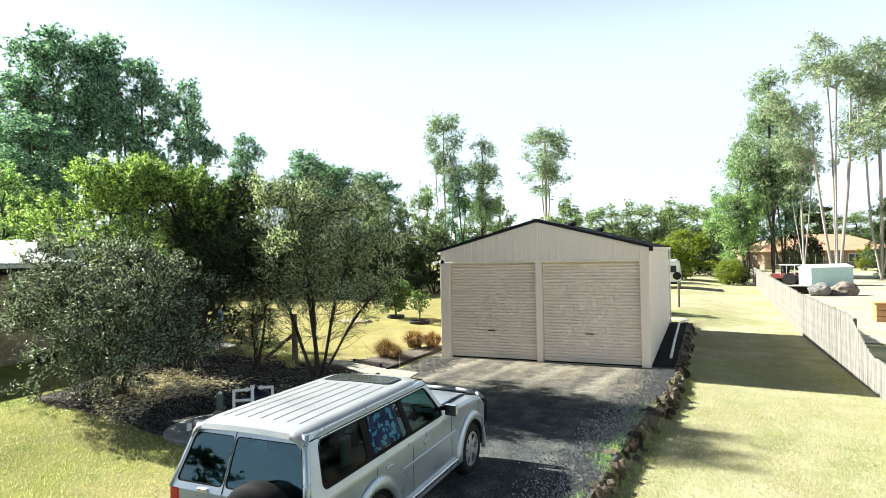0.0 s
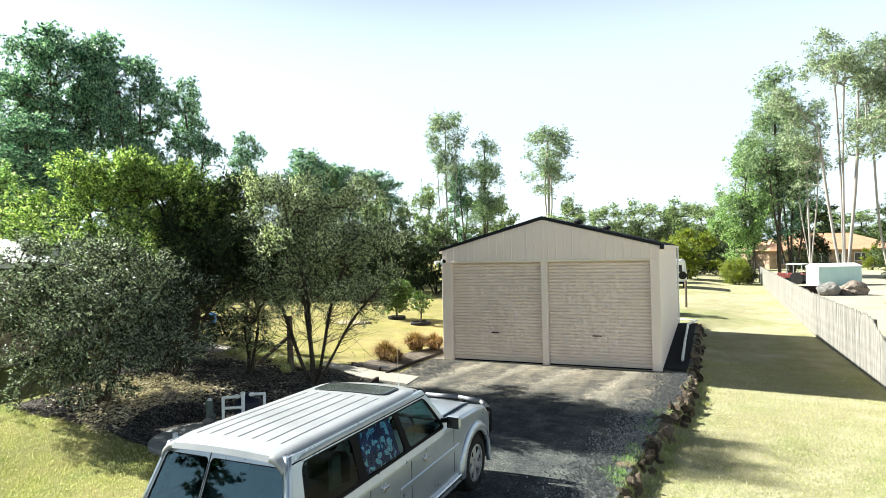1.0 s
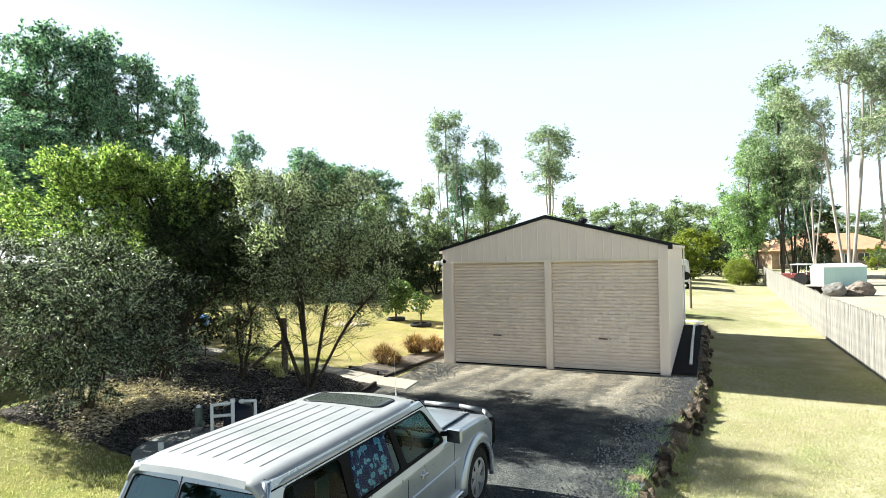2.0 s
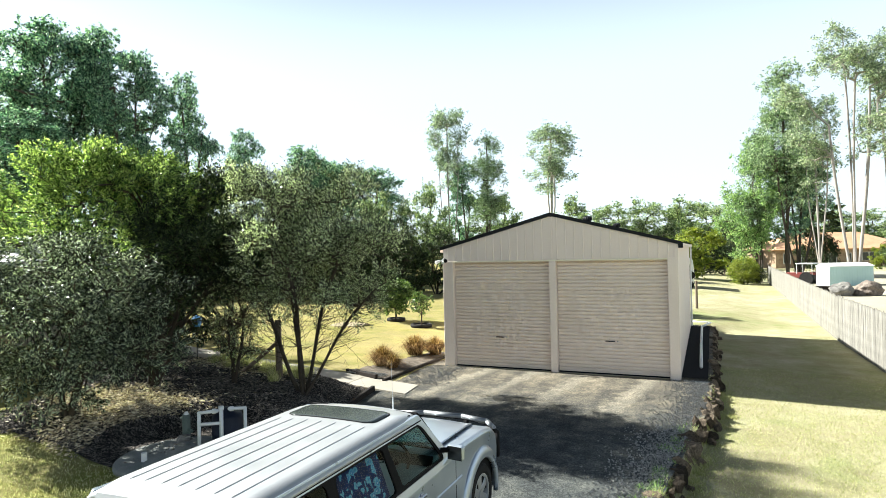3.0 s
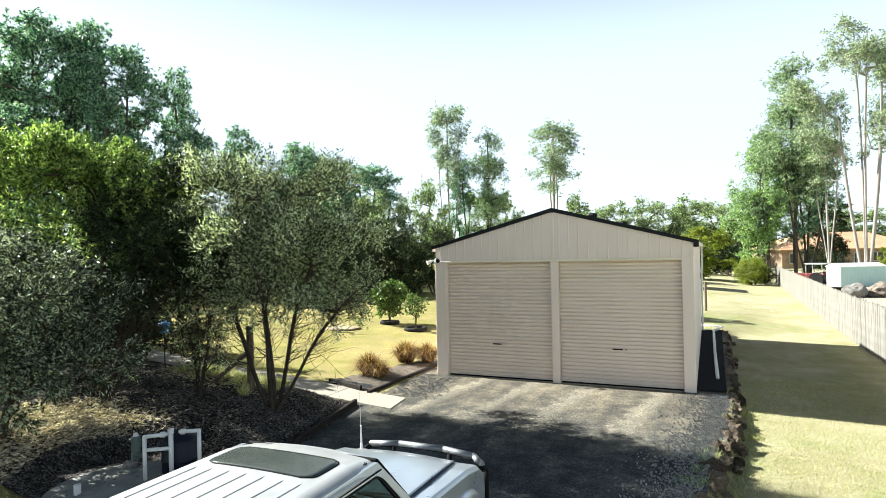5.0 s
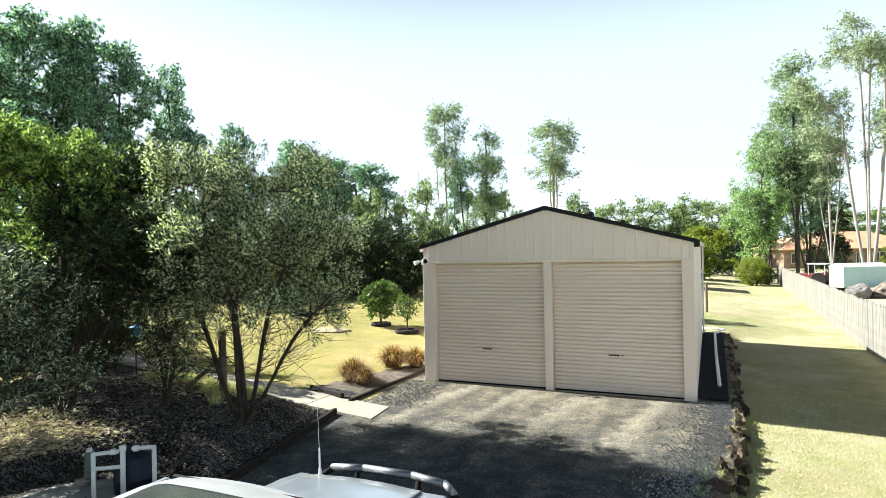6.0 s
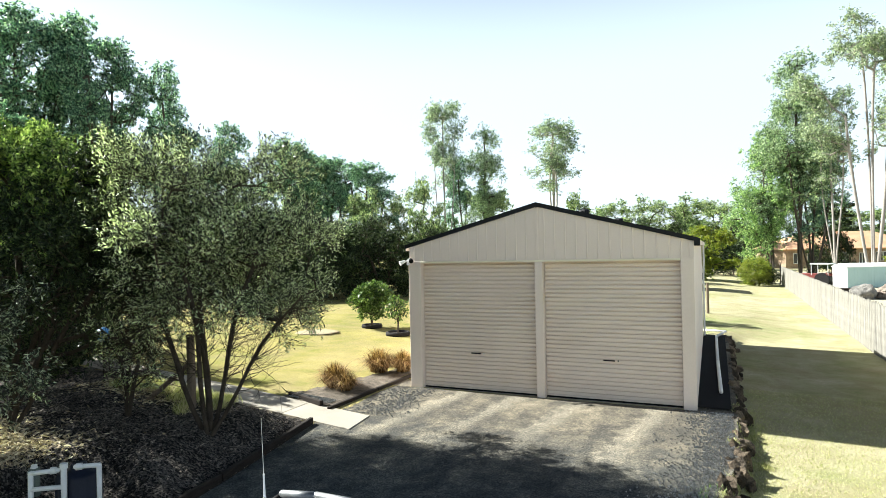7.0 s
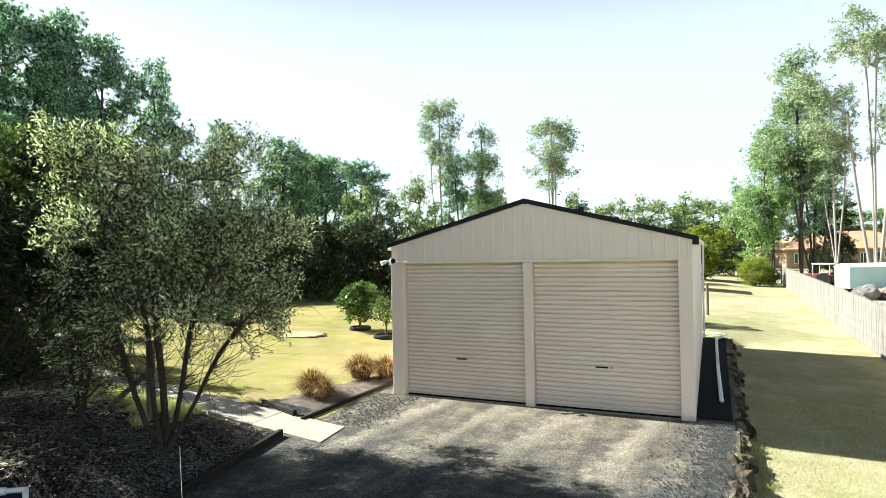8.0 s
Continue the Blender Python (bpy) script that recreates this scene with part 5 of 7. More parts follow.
    for side in (-1, 1):
        part("headlight", boxed(min(side * 0.5, side * 0.84), 4.7, 0.86, max(side * 0.5, side * 0.84), 4.79, 1.06, 0.02), CHROME, root, "clear headlight")
    part("grille", boxed(-0.48, 4.72, 0.84, 0.48, 4.8, 1.06, 0.02), CHROME, root)
    # aerial on the far front wing
    ab = bmesh.new()
    rod(ab, (-0.65, 4.68, 1.1), (-0.65, 4.68, 1.2), 0.02, 0.015, sides=8)
    rod(ab, (-0.65, 4.68, 1.2), (-0.652, 4.676, 1.42), 0.012, 0.009, sides=8)
    rod(ab, (-0.652, 4.676, 1.42), (-0.66, 4.665, 1.95), 0.0025, 0.0015, sides=6)
    part("aerial", ab, WHITE, root, "white whip aerial")
    # rear: spare wheel in its cover, lamps, bumper, number plate plain
    part("rear_bumper", boxed(-0.88, -0.1, 0.48, 0.88, 0.06, 0.68, 0.04, segments=2), PAINT, root)
    sp = bmesh.new()
    rings = []
    for d, r in ((0.0, 0.36), (-0.05, 0.405), (-0.17, 0.41), (-0.23, 0.38), (-0.25, 0.3), (-0.255, 0.1)):
        rings.append([(0.42 + r * math.cos(a * math.tau / 32), -0.03 + d, 1.0 + r * math.sin(a * math.tau / 32)) for a in range(32)])
    loft(sp, rings)
    part("spare_wheel_cover", sp, BLACK, root, "black vinyl spare wheel cover", smooth=True)
    for side in (-1, 1):
        part("tail_light", boxed(min(side * 0.78, side * 0.905), -0.012, 0.82, max(side * 0.78, side * 0.905), 0.1, 1.14, 0.015), RED_LENS, root, "red tail light")
    part("rear_wiper", rod(bmesh.new(), (0.1, -0.01, 1.31), (0.42, -0.005, 1.36), 0.009, sides=6), BLACK, root)
    hb = bmesh.new()
    box(hb, -0.5, -0.035, 1.14, -0.36, -0.005, 1.19, 0.01)
    part("rear_handle", hb, CHROME, root)
    # cabin: floor, seats, dash, wheel, cloth over the window, papers
    part("cabin_floor", boxed(-0.82, 0.08, 0.7, 0.82, 3.1, 0.8), SEAT, root)
    part("headlining", boxed(-0.66, 0.24, 1.775, 0.66, 2.75, 1.79), SEAT, root)
    for sx, sy in ((-0.4, 2.15), (0.4, 2.15), (-0.4, 1.35), (0.4, 1.35)):
        sb = bmesh.new()
        box(sb, sx - 0.26, sy - 0.1, 0.8, sx + 0.26, sy + 0.42, 1.0, 0.05)
        box(sb, sx - 0.25, sy - 0.2, 0.95, sx + 0.25, sy - 0.05, 1.48, 0.05)
        box(sb, sx - 0.12, sy - 0.2, 1.5, sx + 0.12, sy - 0.11, 1.66, 0.03)
        part("seat", sb, SEAT, root, "dark cloth seat")
    part("dashboard", boxed(-0.8, 2.92, 1.0, 0.8, 3.2, 1.24, 0.05), SEAT, root)
    sw = bmesh.new()
    ring = []
    for i in range(25):
        a = i * math.tau / 24
        ring.append((0.4 + 0.19 * math.cos(a), 2.82 + 0.06 * math.sin(a), 1.24 + 0.18 * math.sin(a)))
    pipe(sw, ring, 0.016, 6)
    rod(sw, (0.4, 2.82, 1.24), (0.4, 2.96, 1.12), 0.03)
    part("steering_wheel", sw, BLACK, root)
    mb = bmesh.new()
    box(mb, -0.12, 2.72, 1.6, 0.12, 2.75, 1.67, 0.01)
    part("inner_mirror", mb, BLACK, root)
    cb = bmesh.new()
    rings = []
    for f in (-0.04, 0.9):
        row = []
        for i in range(29):
            y = 1.3 + 0.68 * i / 28
            p = gh(1, y, f)
            row.append((p[0] - 0.05 + 0.018 * math.sin(i * 1.4), p[1], p[2]))
        rings.append(row)
    loft(cb, rings, closed=False)
    bmesh.ops.solidify(cb, geom=cb.faces[:], thickness=0.004)
    part("curtain", cb, CLOTH, root, "blue flower-patterned cloth hung in the window", smooth=True)
    pb = bmesh.new()
    box(pb, 0.62, 0.92, 1.2, 0.66, 1.08, 1.52)
    part("papers", pb, PAPER, root, "white papers by the window")
    lb = bmesh.new()
    lump(lb, 0.16, 3, 0.6, (1.1, 0.6, 0.9), 2, Matrix.Translation((0.5, 0.25, 1.36)))
    part("cloth_bundle", lb, surf("pale_blue_cloth", (0.25, 0.45, 0.62), (0.45, 0.62, 0.75), 0.9, 8, 40, 0.2), root, "pale blue cloth bundle behind the rear window")
    return root


car()

# ---------------------------------------------------------------- pump corner
def septic_lid():
    root = thing("septic_lid", pose(*TANK, -0.02), "wide round grey concrete tank lid set in mulch", "tank lid")
    part("lid", loft(bmesh.new(), [[(r * math.cos(a * math.tau / 40), r * math.sin(a * math.tau / 40), z) for a in range(40)] for r, z in ((1.08, -0.12), (1.08, 0.03), (1.05, 0.055))]), OLD_CONCRETE, root)
    part("hatch", rod(bmesh.new(), (0.1, -0.45, 0.055), (0.1, -0.45, 0.085), 0.34, sides=28), OLD_CONCRETE, root)
    part("cap", rod(bmesh.new(), (-0.32, -0.5, 0.055), (-0.32, -0.5, 0.2), 0.05, sides=14), PVC, root, "white plastic cap")
    return root


septic_lid()


def pump_pipes():
    root = thing("pump_pipes", pose(0, 0, 0), "white plastic pump pipes standing over a buried tank", "pipes")
    a, b, c = (-9.2, 9.43), (-8.91, 9.68), (-8.59, 9.95)
    part("pipe", pipe(bmesh.new(), [(*a, 0.02), (*a, 0.71), (a[0] + 0.24, a[1] + 0.2, 0.72)], 0.032), PVC, root, smooth=True)
    part("pipe", pipe(bmesh.new(), [(*b, 0.02), (*b, 0.77)], 0.037), PVC, root, smooth=True)
    part("pipe", pipe(bmesh.new(), [(*a, 0.5), (b[0], b[1], 0.49)], 0.032), PVC, root, smooth=True)
    part("pipe", pipe(bmesh.new(), [(b[0] + 0.11, b[1] + 0.09, 0.74), (*c, 0.73), (*c, -0.02)], 0.032), PVC, root, smooth=True)
    for x, y, z in ((a[0] + 0.2, a[1] + 0.17, 0.72), (b[0] + 0.14, b[1] + 0.115, 0.738)):
        part("fitting", rod(bmesh.new(), (x - 0.026, y - 0.022, z), (x + 0.026, y + 0.022, z), 0.046, sides=14), PVC, root)
    part("cap", rod(bmesh.new(), (*b, 0.73), (*b, 0.8), 0.048, sides=14), PVC, root)
    return root


pump_pipes()


def drum():
    bm = bmesh.new()
    loft(bm, [[(r * math.cos(a * math.tau / 32), r * math.sin(a * math.tau / 32), z) for a in range(32)] for r, z in ((0.3, 0), (0.32, 0.02), (0.32, 0.2), (0.335, 0.21), (0.335, 0.24), (0.32, 0.25), (0.32, 0.5), (0.29, 0.56), (0.12, 0.6), (0.11, 0.66), (0.09, 0.67))])
    ob = part("water_drum", bm, DRUM, None, smooth=True)
    ob.matrix_world = pose(-9.05, 9.98, 0.0) @ Matrix.Diagonal((0.88, 0.88, 1.04, 1))
    return tagged(ob, "dark blue plastic drum behind white pipes", "drum")


drum()


def riser():
    root = thing("riser_post", pose(-10.25, 10.1, -0.04), "grey-green plastic riser with pale cap", "riser")
    part("tube", rod(bmesh.new(), (0, 0, 0), (0, 0, 0.46), 0.075, sides=18), GREEN_POST, root)
    part("cap", rod(bmesh.new(), (0, 0, 0.46), (0, 0, 0.51), 0.05, 0.035, sides=14), PVC, root)
    part("spout", rod(bmesh.new(), (0, 0, 0.36), (-0.17, 0.02, 0.37), 0.025, sides=10), GREEN_POST, root)
    part("valve", rod(bmesh.new(), (0.06, -0.02, 0.16), (0.2, -0.05, 0.16), 0.035, sides=12), GREEN_POST, root)
    return root


riser()
bm = bmesh.new()
lump(bm, 0.13, 4, 0.3, (1.2, 1, 0.7), 2)
garden_rock = part("garden_rock", bm, BOULDER, None)
garden_rock.matrix_world = pose(-9.98, 9.78, 0.06)
tagged(garden_rock, "rounded pale rock beside the riser", "rock")


def strainer_post():
    root = thing("strainer_post", pose(-10.6, 13.36, mulch_z(-10.63, 13.38) - 0.05), "old grey round fence post with a diagonal brace", "fence post")
    part("post", rod(bmesh.new(), (0, 0, 0), (-0.04, 0.03, 1.5), 0.085, 0.078, sides=14), POST_WOOD, root)
    part("brace", rod(bmesh.new(), (-1.2, -0.2, 0.02), (-0.06, 0, 0.92), 0.055, 0.05, sides=12), POST_WOOD, root)
    return root


strainer_post()


def hanging_pot():
    root = thing("bird_feeder", pose(-13.9, 13.85, 1.6), "small blue bird feeder on a thin steel stake", "bird feeder")
    part("tub", rod(bmesh.new(), (0, 0, 0), (0, 0, 0.24), 0.11, 0.14, sides=18), BLUE, root, "blue plastic tub")
    part("lid", rod(bmesh.new(), (0, 0, 0.25), (0, 0, 0.32), 0.15, 0.03, sides=18), BLUE, root)
    part("stake", rod(bmesh.new(), (0, 0, -1.35), (0, 0, 0.0), 0.012, sides=8), BLACK, root)
    return root


hanging_pot()


# ---------------------------------------------------------------- tussocks and young trees on the lawn
def tussock(x, y, r, h, seed, label, n=1500):
    rng = np.random.default_rng(seed)
    a = rng.uniform(0, math.tau, n)
    lean = rng.uniform(0.02, 1.0, n) ** 0.8 * 1.4
    ln = h * rng.uniform(0.45, 1.25, n)
    base = np.stack([0.12 * r * rng.normal(size=n), 0.12 * r * rng.normal(size=n), np.zeros(n)], 1)
    out = np.stack([np.cos(a), np.sin(a), np.zeros(n)], 1)
    p0 = base
    p1 = base + out * (ln * np.sin(lean) * 0.5)[:, None] + np.array([0, 0, 1]) * (ln * np.cos(lean * 0.6) * 0.62)[:, None]
    p2 = base + out * (ln * np.sin(lean) * 1.05)[:, None] + np.array([0, 0, 1]) * (ln * np.cos(lean) * 0.85)[:, None]
    side = np.stack([-np.sin(a), np.cos(a), np.zeros(n)], 1) * 0.007
    v = np.stack([p0 - side, p0 + side, p1 + side, p1 - side, p2], 1).reshape(-1, 3)
    k = np.arange(n)[:, None] * 5
    f = np.concatenate([np.concatenate([k, k + 1, k + 2], 1), np.concatenate([k, k + 2, k + 3], 1), np.concatenate([k + 3, k + 2, k + 4], 1)])
    ob = new("ornamental_grass", fast_mesh("ornamental_grass", v, f, DRY_BLADE))
    ob.matrix_world = pose(x, y, max(ground_z(x, y), 0.06) + 0.06)
    return tagged(ob, label, "ornamental grass", "dry tussocks in the bed")


tussock(-9.8, 17.2, 0.6, 0.68, 1, "dry brown tussock of ornamental grass in mulch")
tussock(-9.35, 17.0, 0.4, 0.5, 2, "small grey-brown tussock beside the timber edge", 700)
tussock(-9.7, 19.2, 0.65, 0.74, 3, "tall straw-coloured tussock of ornamental grass")
tussock(-9.1, 19.5, 0.5, 0.66, 4, "straw-coloured tussock close to the shed wall")


def planter_ring(x, y, r, label):
    bm = bmesh.new()
    rings = []
    for a in range(33):
        t = a * math.tau / 32
        rings.append([(q * math.cos(t), q * math.sin(t), z) for q, z in ((r - 0.1, 0.02), (r - 0.02, 0.0), (r, 0.08), (r - 0.03, 0.16), (r - 0.12, 0.15), (r - 0.13, 0.05))])
    loft(bm, [q + [q[0]] for q in rings], closed=False)
    ob = part("planter_ring", bm, RUBBER, None, smooth=True)
    ob.matrix_world = pose(x, y, ground_z(x, y) - 0.01)
    tagged(ob, label, "planter ring", "rings round the young trees")
    sb = bmesh.new()
    rod(sb, (0, 0, 0.0), (0, 0, 0.1), r - 0.12, sides=28)
    part("soil", sb, MULCH, ob)


planter_ring(-14.6, 26.9, 0.46, "dark rubber ring round a citrus tree")
planter_ring(-12.6, 25.6, 0.5, "dark rubber ring round a sapling")
bm = bmesh.new()
sand_rows = []
for r, z in ((0.01, 0.016), (0.5, 0.016), (0.9, 0.01), (1.1, -0.01)):
    sand_rows.append([(1.25 * r * math.cos(a * math.tau / 28) * (1 + 0.15 * math.sin(3 * a)), 0.8 * r * math.sin(a * math.tau / 28), z + ground_z(-16.2, 24.6)) for a in range(28)])
loft(bm, sand_rows)
sand = part("bare_patch", bm, SAND, None, smooth=True)
sand.matrix_world = pose(-16.2, 24.6, 0)
tagged(sand, "pale bare sandy patch in the lawn", "sand", kind="structure")

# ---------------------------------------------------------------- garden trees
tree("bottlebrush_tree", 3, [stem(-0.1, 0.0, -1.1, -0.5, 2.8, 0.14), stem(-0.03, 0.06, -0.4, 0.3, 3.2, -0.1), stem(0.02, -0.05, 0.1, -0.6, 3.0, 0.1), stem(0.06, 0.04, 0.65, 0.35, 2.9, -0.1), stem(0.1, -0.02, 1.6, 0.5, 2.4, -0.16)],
     [(0.0, 0.0, 3.5, 1.9, 1.9, 1.6), (-0.8, -0.4, 3.1, 1.1, 1.1, 1.1), (0.5, 0.9, 2.9, 1.0, 1.0, 1.0), (0.3, 0.2, 4.5, 0.9, 0.9, 0.7), (-0.8, -0.4, 4.3, 0.9, 0.8, 0.6), (0.8, 1.0, 2.1, 0.6, 0.6, 0.5), (-1.1, -0.5, 3.7, 0.7, 0.7, 0.6), (0.3, 0.9, 4.3, 0.9, 0.8, 0.7), (0.1, -1.6, 3.7, 0.8, 0.8, 0.6), (-0.3, -1.0, 4.4, 0.9, 0.9, 0.7), (0.2, -1.2, 3.2, 0.9, 0.9, 0.7), (-0.5, 1.7, 3.3, 1.0, 0.8, 0.9), (0.4, 0.2, 2.2, 1.5, 1.4, 0.5), (0.6, 1.3, 2.5, 0.6, 0.6, 0.7), (-0.9, -0.3, 2.2, 0.9, 0.9, 0.5), (-0.4, 2.2, 2.6, 0.6, 0.5, 0.7), (-0.6, 2.5, 3.4, 0.6, 0.5, 0.6), (0.0, 0.2, 3.6, 1.2, 1.2, 1.2), (-1.1, 1.6, 2.5, 0.8, 0.6, 0.7), (-0.8, 2.3, 2.8, 0.8, 0.6, 0.7), (-0.4, 1.5, 2.6, 0.8, 0.7, 0.7), (1.1, 1.3, 3.0, 0.9, 0.9, 1.0), (1.1, 1.25, 2.2, 0.7, 0.7, 0.5)], 1200, 0.25, 68, (0.078, 0.023), OLIVE_GLINT, BARK_DARK, 0.0034,
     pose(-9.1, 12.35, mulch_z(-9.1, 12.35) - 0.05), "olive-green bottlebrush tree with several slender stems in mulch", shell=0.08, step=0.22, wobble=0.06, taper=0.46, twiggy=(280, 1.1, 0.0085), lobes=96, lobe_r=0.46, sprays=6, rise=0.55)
tree("lilly_pilly_tree", 8, [stem(0, 0, -0.9, -0.3, 2.6, 0.1), stem(0.1, 0.1, 0.5, 0.3, 2.8, -0.1), stem(-0.1, 0, -0.2, 0.2, 3.2, 0.05)],
     [(-1.0, -0.45, 3.9, 1.7, 1.6, 1.2), (0.2, 0.4, 4.2, 1.1, 1.1, 0.8), (-4.5, 0.55, 3.8, 1.3, 0.95, 0.9), (-0.6, -0.3, 4.6, 0.8, 0.8, 0.4), (-2.2, -0.5, 4.35, 0.75, 0.7, 0.45), (1.0, 0.7, 4.0, 0.8, 0.8, 0.6), (-5.4, 0.35, 3.95, 0.9, 0.8, 0.65)], 560, 0.26, 112, (0.095, 0.036), BRIGHT, BARK_DARK, 0.005,
     pose(-12.7, 11.3, mulch_z(-12.7, 11.3) - 0.05), "bright green leafy tree with dark trunk in mulch", shell=0.45, step=0.3, lobes=44, lobe_r=0.62, sprays=5, rise=0.5)
# its near-black foliage paints the dark shade below the brighter tree
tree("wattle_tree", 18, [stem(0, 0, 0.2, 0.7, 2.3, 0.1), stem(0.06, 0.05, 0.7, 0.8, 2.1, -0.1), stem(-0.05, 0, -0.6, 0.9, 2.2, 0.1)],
     [(0.0, 1.0, 3.0, 1.4, 1.3, 1.2), (0.9, 1.4, 3.0, 0.9, 0.9, 0.9), (-1.5, 1.1, 2.7, 1.2, 1.1, 1.1), (-2.7, 1.3, 2.6, 1.0, 1.0, 0.9), (0.7, 1.3, 3.9, 0.7, 0.7, 0.7), (-0.5, 1.5, 2.0, 0.8, 0.7, 0.5), (-3.9, 1.8, 2.2, 1.0, 1.0, 1.1), (0.5, 0.2, 2.2, 0.6, 0.6, 0.5), (-2.4, 1.8, 1.0, 1.2, 0.7, 0.8), (-3.7, 2.1, 1.0, 1.0, 0.9, 0.9), (0.7, 0.1, 3.5, 1.0, 0.8, 0.9), (-0.4, -0.1, 3.1, 1.0, 0.7, 0.7), (1.5, 0.9, 3.0, 0.7, 0.7, 0.7)], 700, 0.3, 85, (0.1, 0.034), SHADE_DARK_LEAF, BARK_DARK, 0.0052,
     pose(-12.12, 10.85, mulch_z(-12.12, 10.85) - 0.05), "small tree under others with shade painted into its leaves", shell=0.3, step=0.3, lobes=50, lobe_r=0.55, twiggy=(60, 1.2, 0.008), sprays=5, rise=0.2)
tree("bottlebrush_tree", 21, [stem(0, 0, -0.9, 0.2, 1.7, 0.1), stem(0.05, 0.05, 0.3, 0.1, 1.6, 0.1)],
     [(-0.3, -0.1, 2.2, 1.6, 1.4, 1.1), (-1.2, -0.5, 1.8, 0.9, 1.0, 0.8), (0.9, 0.4, 2.1, 1.0, 1.0, 0.8), (-0.9, -0.4, 3.0, 0.8, 0.8, 0.5), (-1.6, -0.8, 1.2, 0.6, 0.7, 0.5), (1.5, 0.7, 2.3, 0.6, 0.6, 0.5), (-0.4, -0.9, 1.3, 0.8, 0.5, 0.4), (-1.0, -0.6, 1.0, 0.8, 0.7, 0.4), (0.4, -0.4, 1.3, 0.7, 0.6, 0.4), (0.5, 0.9, 1.55, 1.0, 0.9, 0.6), (0.1, 0.3, 1.1, 0.8, 0.8, 0.45), (-0.9, -0.9, 0.75, 0.8, 0.7, 0.4), (-1.5, -0.9, 0.6, 0.6, 0.6, 0.35), (0.45, -0.25, 0.85, 0.7, 0.7, 0.4), (0.9, 0.5, 1.1, 0.8, 0.8, 0.4), (-0.1, -0.8, 0.7, 0.7, 0.7, 0.35), (0.5, 1.4, 1.4, 0.7, 0.7, 0.5)], 780, 0.23, 80, (0.078, 0.023), SHADED_GREY_LEAF, BARK_DARK, 0.005,
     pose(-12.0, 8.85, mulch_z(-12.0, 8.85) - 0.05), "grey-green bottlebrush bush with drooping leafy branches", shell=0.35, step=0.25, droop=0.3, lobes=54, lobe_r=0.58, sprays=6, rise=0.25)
tree("sapling", 31, [stem(0, 0, -0.15, 0.1, 1.6, 0.05), stem(0.05, 0, 0.25, 0.05, 1.7, 0.05), stem(0, 0.05, 0.05, -0.2, 1.5, -0.04)],
     [(0, 0, 2.0, 0.7, 0.7, 0.8), (0.1, 0.1, 1.1, 0.65, 0.6, 0.6)], 110, 0.22, 46, (0.08, 0.026), OLIVE_GLINT, BARK_DARK, 0.008,
     pose(-11.1, 12.3, mulch_z(-11.1, 12.3) - 0.05), "slim multi-stemmed sapling between larger trees", shell=0.2, step=0.25, sprays=4, twiggy=(110, 0.9, 0.007))
tree("citrus_tree", 41, [stem(0, 0, 0, 0, 0.8)], [(0, 0, 1.15, 0.86, 0.86, 0.78)], 120, 0.22, 46, (0.15, 0.07), CITRUS, BARK_GREY, 0.007,
     pose(-14.6, 26.9, ground_z(-14.6, 26.9) + 0.08), "bright green citrus tree in a planter ring", shell=0.3)
tree("citrus_sapling", 42, [stem(0, 0, 0.05, 0, 0.7)], [(0, 0, 0.95, 0.52, 0.52, 0.5)], 46, 0.17, 30, (0.1, 0.045), CITRUS, BARK_GREY, 0.007,
     pose(-12.6, 25.6, ground_z(-12.6, 25.6) + 0.08), "thin citrus sapling in a planter ring", shell=0.2)

# ---------------------------------------------------------------- the trees around
HIDE = pose(0, 0, 0)
GUM_LABEL = "tall grey-green gum tree with airy crown"

